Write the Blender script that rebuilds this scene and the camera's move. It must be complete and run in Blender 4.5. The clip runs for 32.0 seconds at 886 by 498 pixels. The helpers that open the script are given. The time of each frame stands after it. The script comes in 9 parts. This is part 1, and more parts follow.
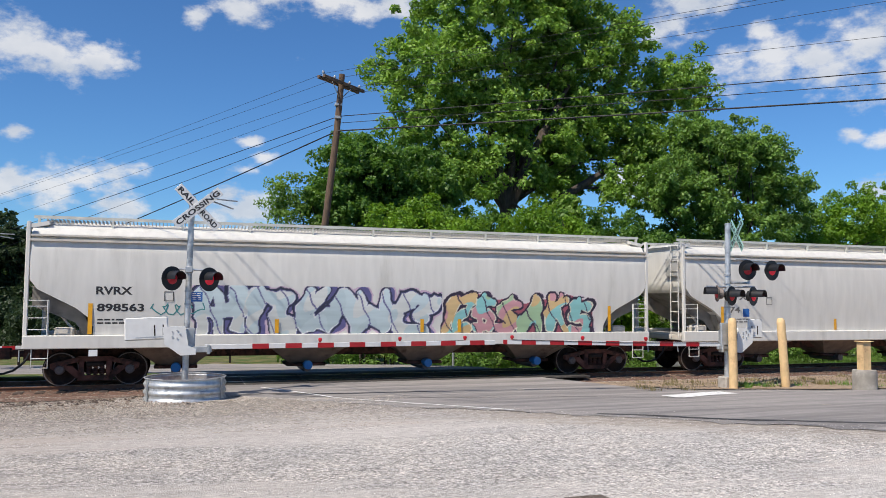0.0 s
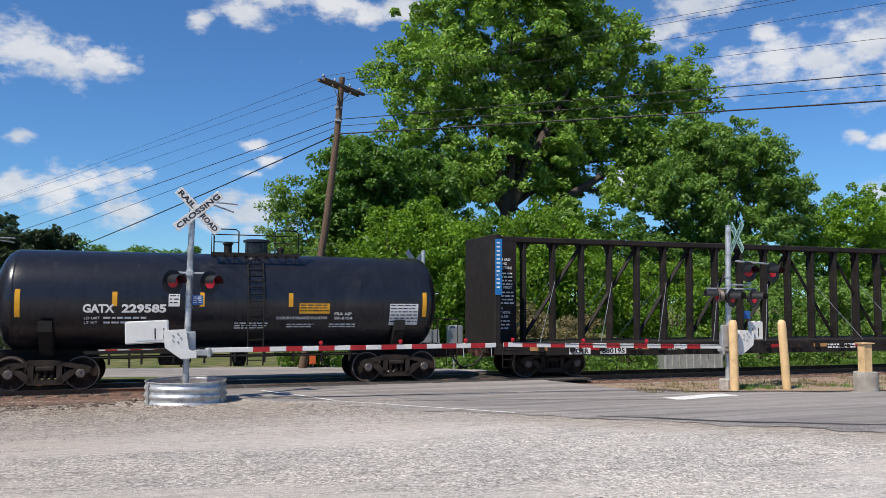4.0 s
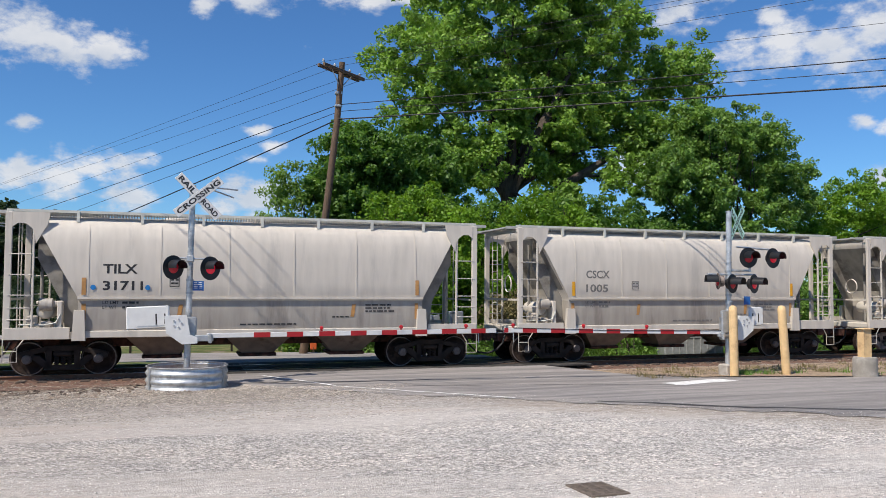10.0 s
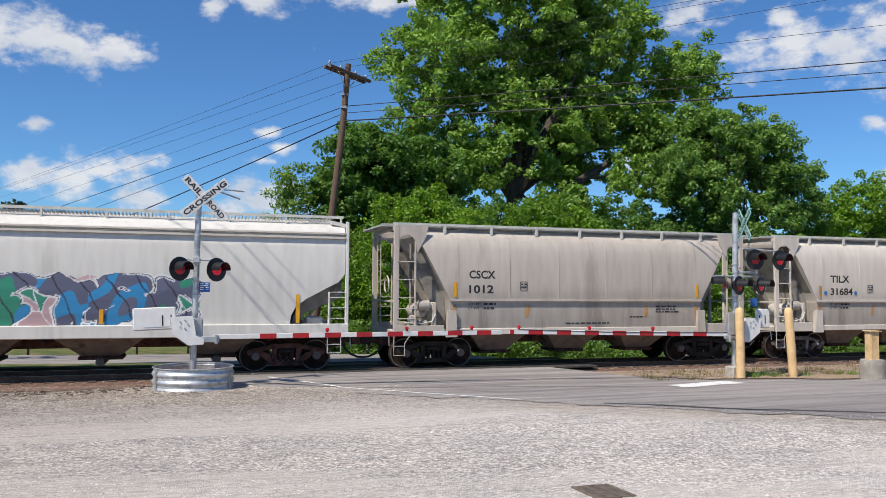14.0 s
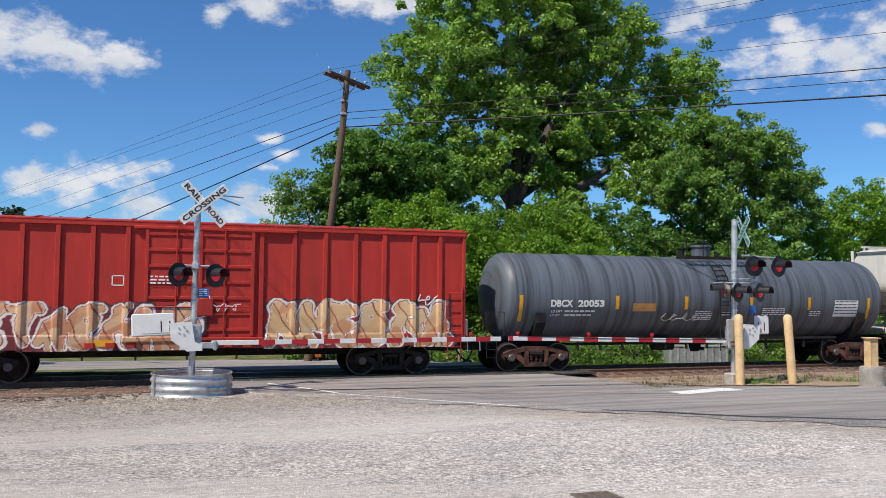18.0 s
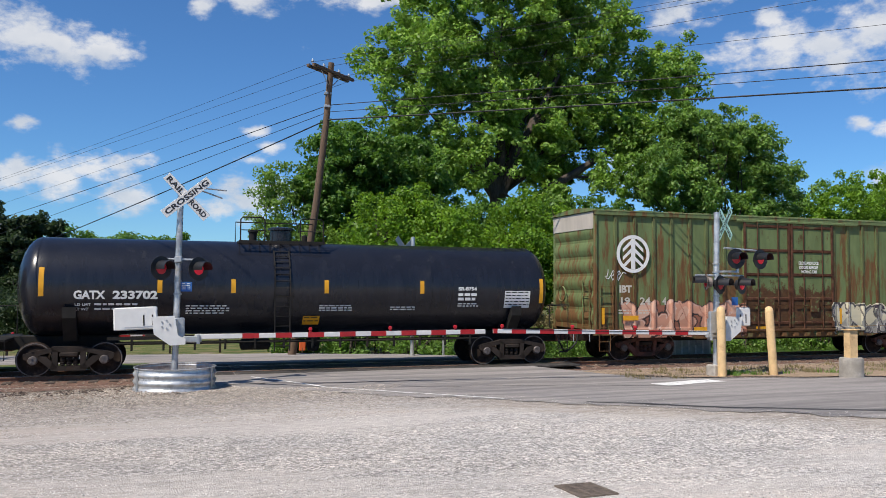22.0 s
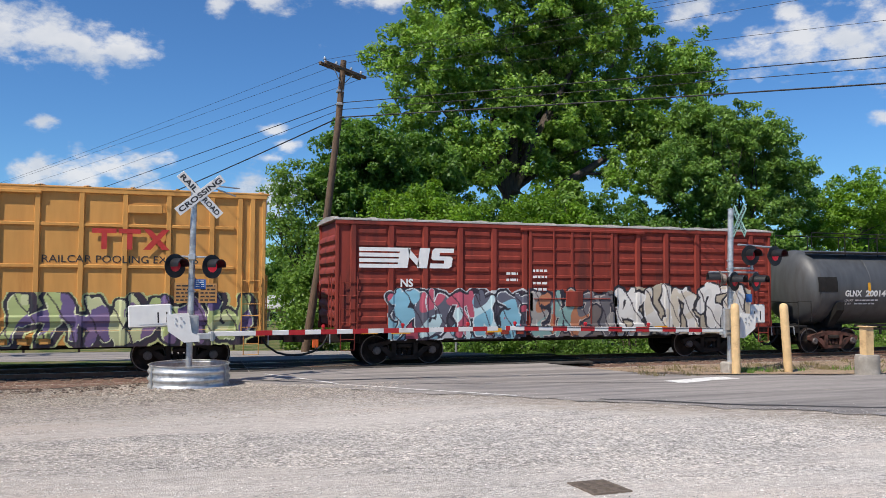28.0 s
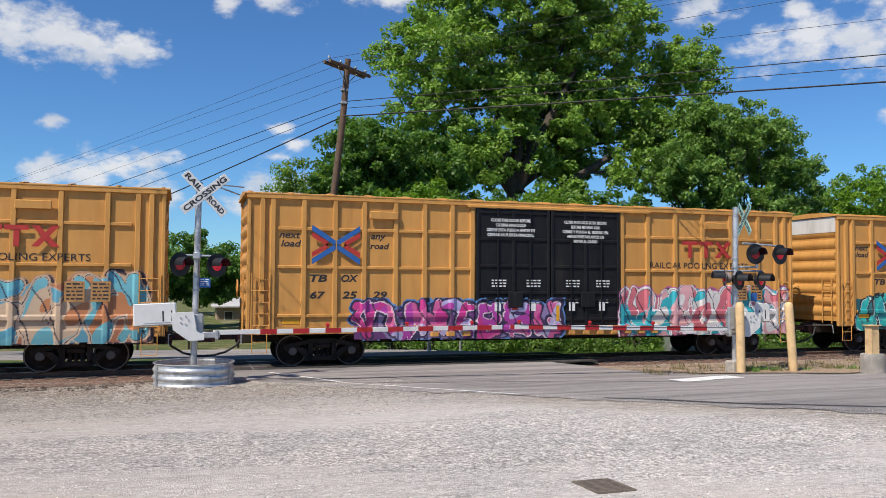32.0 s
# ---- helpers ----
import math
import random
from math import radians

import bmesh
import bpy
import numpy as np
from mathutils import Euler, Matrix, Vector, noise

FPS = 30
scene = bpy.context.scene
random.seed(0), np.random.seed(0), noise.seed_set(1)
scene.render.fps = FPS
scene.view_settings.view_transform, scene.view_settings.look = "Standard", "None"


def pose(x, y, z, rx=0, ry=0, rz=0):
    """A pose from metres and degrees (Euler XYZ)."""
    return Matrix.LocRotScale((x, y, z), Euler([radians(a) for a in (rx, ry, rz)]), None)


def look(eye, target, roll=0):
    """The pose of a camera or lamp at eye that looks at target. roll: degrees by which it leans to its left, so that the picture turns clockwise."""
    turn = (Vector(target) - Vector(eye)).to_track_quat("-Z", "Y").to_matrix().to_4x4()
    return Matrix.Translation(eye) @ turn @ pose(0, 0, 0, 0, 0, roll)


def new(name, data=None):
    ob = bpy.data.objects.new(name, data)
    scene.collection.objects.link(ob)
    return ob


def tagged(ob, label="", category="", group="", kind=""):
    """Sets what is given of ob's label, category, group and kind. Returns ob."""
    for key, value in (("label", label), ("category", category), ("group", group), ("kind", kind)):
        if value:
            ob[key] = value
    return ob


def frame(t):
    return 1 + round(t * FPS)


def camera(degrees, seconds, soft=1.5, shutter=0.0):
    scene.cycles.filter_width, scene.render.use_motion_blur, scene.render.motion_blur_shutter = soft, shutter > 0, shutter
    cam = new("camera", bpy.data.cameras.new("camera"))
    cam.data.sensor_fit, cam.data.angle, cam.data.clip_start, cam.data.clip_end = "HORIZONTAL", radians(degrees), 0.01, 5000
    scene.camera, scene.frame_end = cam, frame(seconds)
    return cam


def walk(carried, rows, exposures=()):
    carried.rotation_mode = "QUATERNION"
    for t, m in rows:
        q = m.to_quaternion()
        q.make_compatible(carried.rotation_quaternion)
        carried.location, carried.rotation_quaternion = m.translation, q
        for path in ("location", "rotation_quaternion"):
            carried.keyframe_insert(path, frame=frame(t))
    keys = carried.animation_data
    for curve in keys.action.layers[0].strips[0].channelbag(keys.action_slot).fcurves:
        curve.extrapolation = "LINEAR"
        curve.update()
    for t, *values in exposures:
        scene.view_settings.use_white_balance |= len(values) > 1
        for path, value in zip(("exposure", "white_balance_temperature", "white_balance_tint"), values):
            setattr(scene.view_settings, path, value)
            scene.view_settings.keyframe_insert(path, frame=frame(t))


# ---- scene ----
# A freight train passes a level crossing beside a gravel lot.
# World: x along the track (the way the train goes), y away from the lot, z up from the rail tops.
EYE = Vector((0.0, 0.0, 2.5))
TRACK_Y = 24.93


def aim(t, yaw, pitch, roll):
    a, b = radians(yaw), radians(pitch)
    way = Vector((math.sin(a) * math.cos(b), math.cos(a) * math.cos(b), math.sin(b)))
    return t, look(EYE, EYE + way * 20, roll)


cam = camera(58.5, 32.0, soft=0.5, shutter=0.0)
walk(cam, [aim(*r) for r in (
    (0, 18.34, 3.55, 0.47), (0.5, 18.36, 3.56, 0.47), (1, 18.36, 3.60, 0.45), (1.5, 18.33, 3.65, 0.43),
    (2, 18.30, 3.70, 0.40), (2.5, 18.28, 3.75, 0.38), (3, 18.28, 3.77, 0.36), (3.5, 18.29, 3.77, 0.34),
    (5.5, 18.37, 3.58, 0.32), (6, 18.40, 3.52, 0.32), (6.5, 18.44, 3.42, 0.32), (7, 18.47, 3.29, 0.33),
    (7.5, 18.49, 3.15, 0.33), (8, 18.47, 3.00, 0.32), (8.5, 18.44, 2.89, 0.33), (9, 18.39, 2.81, 0.34),
    (9.5, 18.34, 2.75, 0.33), (10, 18.28, 2.71, 0.34), (10.5, 18.20, 2.70, 0.35), (11, 18.12, 2.69, 0.36),
    (11.5, 18.07, 2.68, 0.37), (12, 18.04, 2.70, 0.38), (12.5, 17.98, 2.72, 0.39), (13, 17.91, 2.74, 0.40),
    (13.5, 17.88, 2.77, 0.41), (14, 17.86, 2.82, 0.41), (14.5, 17.85, 2.88, 0.41), (16.5, 17.77, 3.14, 0.43),
    (17, 17.77, 3.18, 0.45), (17.5, 17.82, 3.23, 0.47), (18, 17.92, 3.28, 0.49), (18.5, 18.08, 3.33, 0.51),
    (19, 18.28, 3.38, 0.53), (19.5, 18.52, 3.40, 0.54), (20, 18.75, 3.36, 0.51), (20.5, 18.91, 3.26, 0.48),
    (21, 19.01, 3.12, 0.42), (21.5, 19.05, 2.96, 0.38), (22, 19.06, 2.78, 0.35), (22.5, 19.06, 2.63, 0.31),
    (23, 19.02, 2.54, 0.28), (23.5, 18.94, 2.48, 0.29), (24, 18.85, 2.43, 0.28), (24.5, 18.79, 2.43, 0.29),
    (25, 18.72, 2.45, 0.29), (25.5, 18.68, 2.45, 0.27), (27.5, 18.23, 2.56, 0.29), (28, 18.16, 2.57, 0.28),
    (28.5, 18.06, 2.59, 0.27), (29, 17.98, 2.61, 0.28), (29.5, 17.94, 2.61, 0.29), (30, 17.94, 2.60, 0.28),
    (30.5, 17.93, 2.57, 0.30), (31, 17.92, 2.53, 0.28), (31.5, 17.90, 2.50, 0.29), (32, 17.85, 2.47, 0.29),
)])

# ---- light ----
SUN_WAY = Vector((0.66, 0.40, -1.0)).normalized()
world = bpy.data.worlds.new("sky")
scene.world = world
world.use_nodes = True
wn, wl = world.node_tree.nodes, world.node_tree.links
sky = wn.new("ShaderNodeTexSky")
sky.sky_type = "NISHITA"
sky.sun_disc = False
sky.sun_elevation = math.asin(-SUN_WAY.z)
sky.sun_rotation = math.atan2(-SUN_WAY.x, -SUN_WAY.y)
sky.air_density, sky.dust_density, sky.ozone_density = 1.0, 0.0, 3.0
wn["Background"].inputs["Strength"].default_value = 0.094
tint = wn.new("ShaderNodeMix")
tint.data_type, tint.blend_type = "RGBA", "MULTIPLY"
tint.inputs[0].default_value = 1
tint.inputs["B"].default_value = (0.56, 0.92, 1.29, 1)
wl.new(sky.outputs[0], tint.inputs["A"])
wl.new(tint.outputs["Result"], wn["Background"].inputs["Color"])
sun = new("sun", bpy.data.lights.new("sun", "SUN"))
sun.data.energy, sun.data.angle, sun.data.color = 5.6, radians(0.53), (1.0, 0.918, 0.81)
sun.matrix_world = look(-SUN_WAY * 50, (0, 0, 0))
scene.view_settings.exposure = 0.0

# ---- materials ----


def surface(name, base, rough=0.6, metal=0.0, vary=0.18, scale=3.0, stain=None, stain_scale=0.8,
            stain_cut=(0.5, 0.7), stretch=(1, 1, 1), bump=0.0, bump_scale=40.0, island=0.0, spec=0.5, turn=0.0):
    """A procedural surface: grain and larger stains over a base colour, with fine relief."""
    m = bpy.data.materials.new(name)
    m.use_nodes = True
    n, l = m.node_tree.nodes, m.node_tree.links
    b = n["Principled BSDF"]
    b.inputs["Roughness"].default_value, b.inputs["Metallic"].default_value = rough, metal
    b.inputs["Specular IOR Level"].default_value = spec
    tc = n.new("ShaderNodeTexCoord")
    mp = n.new("ShaderNodeMapping")
    mp.inputs["Scale"].default_value = stretch
    mp.inputs["Rotation"].default_value = (0, 0, radians(turn))
    l.new(tc.outputs["Object"], mp.inputs[0])
    g = n.new("ShaderNodeTexNoise")
    g.inputs["Scale"].default_value, g.inputs["Detail"].default_value = scale, 6
    l.new(mp.outputs[0], g.inputs["Vector"])
    r = n.new("ShaderNodeMapRange")
    r.inputs["From Min"].default_value, r.inputs["From Max"].default_value = 0.3, 0.7
    r.inputs["To Min"].default_value, r.inputs["To Max"].default_value = 1 - vary, 1 + vary
    l.new(g.outputs["Fac"], r.inputs["Value"])
    mul = n.new("ShaderNodeMix")
    mul.data_type, mul.blend_type = "RGBA", "MULTIPLY"
    mul.inputs[0].default_value = 1
    mul.inputs["A"].default_value = (*base, 1)
    l.new(r.outputs[0], mul.inputs["B"])
    out = mul.outputs["Result"]
    if stain:
        s = n.new("ShaderNodeTexNoise")
        s.inputs["Scale"].default_value, s.inputs["Detail"].default_value = stain_scale, 8
        s.inputs["Roughness"].default_value = 0.65
        l.new(mp.outputs[0], s.inputs["Vector"])
        c = n.new("ShaderNodeMapRange")
        c.interpolation_type = "SMOOTHSTEP"
        c.inputs["From Min"].default_value, c.inputs["From Max"].default_value = stain_cut
        l.new(s.outputs["Fac"], c.inputs["Value"])
        x = n.new("ShaderNodeMix")
        x.data_type = "RGBA"
        x.inputs["B"].default_value = (*stain, 1)
        l.new(c.outputs[0], x.inputs[0])
        l.new(out, x.inputs["A"])
        out = x.outputs["Result"]
    if island:
        oi = n.new("ShaderNodeNewGeometry")
        q = n.new("ShaderNodeMapRange")
        q.inputs["To Min"].default_value, q.inputs["To Max"].default_value = 1 - island, 1 + island
        l.new(oi.outputs["Random Per Island"], q.inputs["Value"])
        y = n.new("ShaderNodeMix")
        y.data_type, y.blend_type = "RGBA", "MULTIPLY"
        y.inputs[0].default_value = 1
        l.new(out, y.inputs["A"])
        l.new(q.outputs[0], y.inputs["B"])
        out = y.outputs["Result"]
    l.new(out, b.inputs["Base Color"])
    if bump:
        f = n.new("ShaderNodeTexNoise")
        f.inputs["Scale"].default_value, f.inputs["Detail"].default_value = bump_scale, 5
        l.new(tc.outputs["Object"], f.inputs["Vector"])
        u = n.new("ShaderNodeBump")
        u.inputs["Strength"].default_value, u.inputs["Distance"].default_value = bump, 0.02
        l.new(f.outputs["Fac"], u.inputs["Height"])
        l.new(u.outputs[0], b.inputs["Normal"])
    return m


def plain(name, base, rough=0.6, metal=0.0, glow=0.0):
    m = surface(name, base, rough, metal, vary=0.06, scale=8)
    if glow:
        b = m.node_tree.nodes["Principled BSDF"]
        b.inputs["Emission Color"].default_value = (*base, 1)
        b.inputs["Emission Strength"].default_value = glow
    return m


STREAK = (2.2, 2.2, 0.35)
hopper_white = surface("hopper_white_paint", (0.62, 0.60, 0.55), 0.5, vary=0.07, scale=2, stain=(0.47, 0.45, 0.40), stain_cut=(0.52, 0.8), stretch=STREAK, bump=0.05, bump_scale=6)
hopper_warm = surface("hopper_warm_grey_paint", (0.53, 0.49, 0.42), 0.55, vary=0.08, scale=2, stain=(0.40, 0.36, 0.29), stain_cut=(0.48, 0.75), stretch=STREAK, bump=0.05, bump_scale=6)
hopper_grey = surface("hopper_light_grey_paint", (0.55, 0.502, 0.435), 0.55, vary=0.08, scale=2, stain=(0.40, 0.37, 0.33), stain_cut=(0.5, 0.78), stretch=STREAK, bump=0.05, bump_scale=6)
hopper_tan = surface("hopper_tan_grey_paint", (0.46, 0.41, 0.35), 0.55, vary=0.09, scale=2, stain=(0.33, 0.29, 0.24), stain_cut=(0.48, 0.75), stretch=STREAK, bump=0.05, bump_scale=6)
hopper_low = surface("hopper_dusty_lower_paint", (0.37, 0.335, 0.29), 0.65, vary=0.12, scale=2.5, stain=(0.24, 0.21, 0.18), stretch=STREAK)
# Shade under the hopper ends is put into this grey, with random darker blotches.
slope_dark = surface("slope_sheet_shade", (0.23, 0.215, 0.19), 0.7, vary=0.2, scale=3, stain=(0.08, 0.07, 0.06))
frame_grey = surface("end_frame_grey_green_paint", (0.50, 0.50, 0.45), 0.55, vary=0.12, scale=4, stain=(0.3, 0.24, 0.18), stain_cut=(0.6, 0.8))
roof_mesh = surface("roof_walk_steel", (0.42, 0.41, 0.38), 0.6, 0.3, vary=0.15)
tank_black = surface("tank_black_paint", (0.012, 0.013, 0.018), 0.26, vary=0.2, scale=2, stain=(0.05, 0.048, 0.045), stain_cut=(0.55, 0.9), stretch=STREAK)
tank_grey = surface("tank_weathered_grey_paint", (0.098, 0.114, 0.134), 0.5, vary=0.12, scale=4, stain=(0.040, 0.043, 0.049), stain_scale=1.6, stain_cut=(0.42, 0.66), stretch=(3.4, 0.15, 0.10))
tank_dull = surface("tank_dull_charcoal_paint", (0.030, 0.029, 0.031), 0.55, vary=0.2, scale=2, stain=(0.06, 0.05, 0.045), stain_cut=(0.5, 0.8), stretch=STREAK)
tank_slate = surface("tank_slate_grey_paint", (0.066, 0.070, 0.075), 0.5, vary=0.2, scale=2, stain=(0.04, 0.035, 0.03), stain_cut=(0.5, 0.8), stretch=STREAK)
tank_rust = surface("rusted_tank_head", (0.066, 0.042, 0.034), 0.7, vary=0.3, scale=3, stain=(0.05, 0.036, 0.032), stain_scale=1.5, stain_cut=(0.45, 0.65))
tank_spill = surface("brown_spill_on_tank", (0.046, 0.027, 0.021), 0.65, vary=0.3, scale=3, stain=(0.03, 0.02, 0.016), stretch=(5, 5, 0.2))
steel_black = surface("black_underframe_steel", (0.015, 0.014, 0.013), 0.8, vary=0.3, scale=4, stain=(0.042, 0.028, 0.020), stain_cut=(0.55, 0.75), spec=0.25)
steel_brown = surface("rusty_truck_steel", (0.105, 0.048, 0.037), 0.85, vary=0.4, scale=5, stain=(0.035, 0.024, 0.020), stain_scale=3.5, stain_cut=(0.46, 0.62), bump=0.3, spec=0.2)
steel_grey = surface("dusty_grey_truck_steel", (0.20, 0.165, 0.142), 0.85, vary=0.4, scale=5, stain=(0.028, 0.022, 0.020), stain_scale=3.5, stain_cut=(0.44, 0.60), bump=0.3, spec=0.2)
steel_dark = surface("dark_truck_steel", (0.028, 0.022, 0.019), 0.85, vary=0.3, scale=5, stain=(0.055, 0.034, 0.024), stain_scale=3, stain_cut=(0.55, 0.75), bump=0.2, spec=0.2)
wheel_steel = surface("wheel_brown_steel", (0.022, 0.015, 0.012), 0.8, 0.0, vary=0.35, scale=6, stain=(0.060, 0.038, 0.028), stain_scale=3, spec=0.2)
tread_steel = surface("worn_bright_steel", (0.35, 0.33, 0.31), 0.3, 0.9, vary=0.15, scale=6)
bearing_blue = surface("bearing_cap_steel", (0.12, 0.105, 0.10), 0.5, 0.4, vary=0.2, scale=9)
box_red = surface("boxcar_red_paint", (0.385, 0.034, 0.026), 0.6, vary=0.10, scale=2, spec=0.2, stain=(0.29, 0.032, 0.025), stretch=STREAK, bump=0.06, bump_scale=5)
box_maroon = surface("boxcar_maroon_paint", (0.225, 0.040, 0.028), 0.65, spec=0.2, vary=0.15, scale=2, stain=(0.115, 0.030, 0.024), stretch=STREAK, bump=0.06, bump_scale=5)


def rusted(name, base, rust, levels, cut, runs=(2.6, 2.6, 0.45), scale=1.4):
    """Faded paint with rust that runs down it; levels: pairs of height and how much more rust there is."""
    m = surface(name, base, 0.68, vary=0.16, scale=2.5, stretch=(1.5, 1.5, 0.5), bump=0.08, bump_scale=6, spec=0.2)
    n, l = m.node_tree.nodes, m.node_tree.links
    b = n["Principled BSDF"]
    old = b.inputs["Base Color"].links[0].from_socket
    tc, mp, sep = n.new("ShaderNodeTexCoord"), n.new("ShaderNodeMapping"), n.new("ShaderNodeSeparateXYZ")
    mp.inputs["Scale"].default_value = runs
    l.new(tc.outputs["Object"], mp.inputs[0])
    l.new(tc.outputs["Object"], sep.inputs[0])
    t = n.new("ShaderNodeTexNoise")
    t.inputs["Scale"].default_value, t.inputs["Detail"].default_value, t.inputs["Roughness"].default_value = scale, 9, 0.7
    l.new(mp.outputs[0], t.inputs["Vector"])
    curve = n.new("ShaderNodeFloatCurve")
    pts = curve.mapping.curves[0].points
    while len(pts) < len(levels):
        pts.new(0.5, 0.5)
    for p, (z, k) in zip(pts, levels):
        p.location = (z / 6.0, k)
    curve.mapping.update()
    frac = n.new("ShaderNodeMath")
    frac.operation = "DIVIDE"
    frac.inputs[1].default_value = 6.0
    l.new(sep.outputs["Z"], frac.inputs[0])
    l.new(frac.outputs[0], curve.inputs["Value"])
    add = n.new("ShaderNodeMath")
    l.new(t.outputs["Fac"], add.inputs[0])
    l.new(curve.outputs[0], add.inputs[1])
    r = n.new("ShaderNodeMapRange")
    r.interpolation_type = "SMOOTHSTEP"
    r.inputs["From Min"].default_value, r.inputs["From Max"].default_value = cut
    r.inputs["To Max"].default_value = 0.92
    l.new(add.outputs[0], r.inputs["Value"])
    tone = n.new("ShaderNodeMix")
    tone.data_type = "RGBA"
    tone.inputs["A"].default_value, tone.inputs["B"].default_value = (*rust, 1), (*(q * 0.45 for q in rust), 1)
    t2 = n.new("ShaderNodeTexNoise")
    t2.inputs["Scale"].default_value = 5.0
    l.new(mp.outputs[0], t2.inputs["Vector"])
    l.new(t2.outputs["Fac"], tone.inputs[0])
    x = n.new("ShaderNodeMix")
    x.data_type = "RGBA"
    l.new(r.outputs[0], x.inputs[0])
    l.new(old, x.inputs["A"])
    l.new(tone.outputs["Result"], x.inputs["B"])
    l.new(x.outputs["Result"], b.inputs["Base Color"])
    return m


GREEN = (0.128, 0.172, 0.072)
box_green = rusted("boxcar_faded_green_paint", GREEN, (0.19, 0.085, 0.036), ((0, 0.22), (1.3, 0.16), (2.2, 0.10), (3.0, 0.12), (4.0, 0.04), (6, 0.05)), (0.525, 0.68))
box_seam = rusted("rust_edged_green_post", (0.100, 0.125, 0.052), (0.125, 0.055, 0.026), ((0, 0.25), (2.0, 0.18), (4.4, 0.06), (6, 0.1)), (0.54, 0.68), (4, 4, 0.9))
box_rusty = rusted("rusty_green_door_paint", GREEN, (0.105, 0.042, 0.022), ((0, 0.30), (1.6, 0.22), (2.3, 0.20), (2.8, 0.02), (4.0, 0.0), (6, 0.0)), (0.54, 0.68), (2.0, 2.0, 1.6), 2.2)
door_rust = surface("rusted_door_bars", (0.078, 0.036, 0.022), 0.85, vary=0.4, scale=6, spec=0.15, stain=(0.095, 0.105, 0.048), stain_scale=2.0, stain_cut=(0.55, 0.68), bump=0.2)
box_yellow = surface("boxcar_yellow_paint", (0.535, 0.270, 0.074), 0.6, spec=0.25, vary=0.09, scale=2, stain=(0.42, 0.19, 0.05), stain_cut=(0.5, 0.8), stretch=STREAK, bump=0.06, bump_scale=5)
box_black = surface("black_door_paint", (0.011, 0.011, 0.013), 0.55, spec=0.2, vary=0.2, scale=3, stain=(0.028, 0.025, 0.022), stain_cut=(0.55, 0.8), stretch=STREAK)
roof_galv = surface("galvanised_roof", (0.45, 0.42, 0.38), 0.55, 0.4, vary=0.2, scale=2)
beam_black = surface("centerbeam_black_paint", (0.018, 0.015, 0.014), 0.7, spec=0.2, vary=0.3, scale=3, stain=(0.055, 0.04, 0.03), stain_cut=(0.55, 0.8))
white_paint = surface("white_lettering_paint", (0.72, 0.72, 0.70), 0.6, vary=0.06, scale=5)
faded_white = surface("faded_white_lettering", (0.50, 0.48, 0.42), 0.65, vary=0.2, scale=9)
black_paint = surface("black_lettering_paint", (0.020, 0.020, 0.022), 0.6, vary=0.1, scale=5)
grey_text = surface("grey_lettering_paint", (0.16, 0.15, 0.14), 0.6, vary=0.1, scale=5)
yellow_text = surface("gold_lettering_paint", (0.62, 0.30, 0.05), 0.6, vary=0.1, scale=5)
yellow_strip = surface("yellow_reflective_strip", (0.66, 0.32, 0.012), 0.4, vary=0.12, scale=6)
faded_strip = surface("faded_orange_reflector", (0.42, 0.215, 0.07), 0.5, vary=0.2, scale=6)
blue_paint = surface("blue_panel_paint", (0.012, 0.16, 0.42), 0.45, vary=0.08, scale=5)
logo_blue = surface("blue_logo_paint", (0.018, 0.105, 0.34), 0.5, vary=0.08, scale=5)
logo_red = surface("red_logo_paint", (0.42, 0.030, 0.022), 0.5, vary=0.1, scale=5)
galv = surface("galvanised_steel", (0.56, 0.57, 0.565), 0.40, 0.6, vary=0.18, scale=7, stain=(0.30, 0.31, 0.32), stain_scale=3)
galv_dull = surface("dull_galvanised_steel", (0.42, 0.44, 0.45), 0.5, 0.6, vary=0.15, scale=7)
sign_white = surface("white_sign_sheet", (0.66, 0.66, 0.64), 0.45, vary=0.05, scale=6)
arm_white = surface("white_reflective_arm", (0.58, 0.58, 0.57), 0.4, vary=0.06, scale=6)
arm_red = surface("red_reflective_arm", (0.33, 0.010, 0.014), 0.4, vary=0.08, scale=6)
lamp_black = surface("black_signal_housing", (0.010, 0.010, 0.011), 0.5, vary=0.2, scale=9)
lens_red = plain("lit_red_lens", (0.58, 0.010, 0.035), 0.3, 0.0, 0.30)
lens_dim = plain("dim_red_lens", (0.34, 0.008, 0.022), 0.3, 0.0, 0.10)
bollard_paint = surface("faded_yellow_bollard_paint", (0.66, 0.46, 0.24), 0.75, vary=0.14, scale=5, stain=(0.42, 0.27, 0.14), stain_scale=2.5, stain_cut=(0.52, 0.72), bump=0.2, spec=0.2)
concrete = surface("rough_concrete", (0.36, 0.33, 0.29), 0.9, vary=0.2, scale=8, stain=(0.22, 0.20, 0.17), bump=0.4)
pole_wood = surface("weathered_pole_wood", (0.115, 0.075, 0.048), 0.9, vary=0.35, scale=6, stretch=(8, 8, 0.5), bump=0.4, bump_scale=25)
bark = surface("tree_bark", (0.060, 0.047, 0.038), 0.95, vary=0.4, scale=3, stretch=(4, 4, 0.6), bump=0.5, bump_scale=12)
wire_black = plain("wire_black_jacket", (0.012, 0.012, 0.013), 0.6)
rail_side = surface("rusty_rail", (0.190, 0.090, 0.052), 0.85, vary=0.25, scale=8, bump=0.2)
tie_wood = surface("tie_wood", (0.075, 0.055, 0.043), 0.95, vary=0.35, scale=5, stretch=(0.5, 4, 4), bump=0.4)
rubber = plain("black_rubber_hose", (0.012, 0.012, 0.012), 0.6)
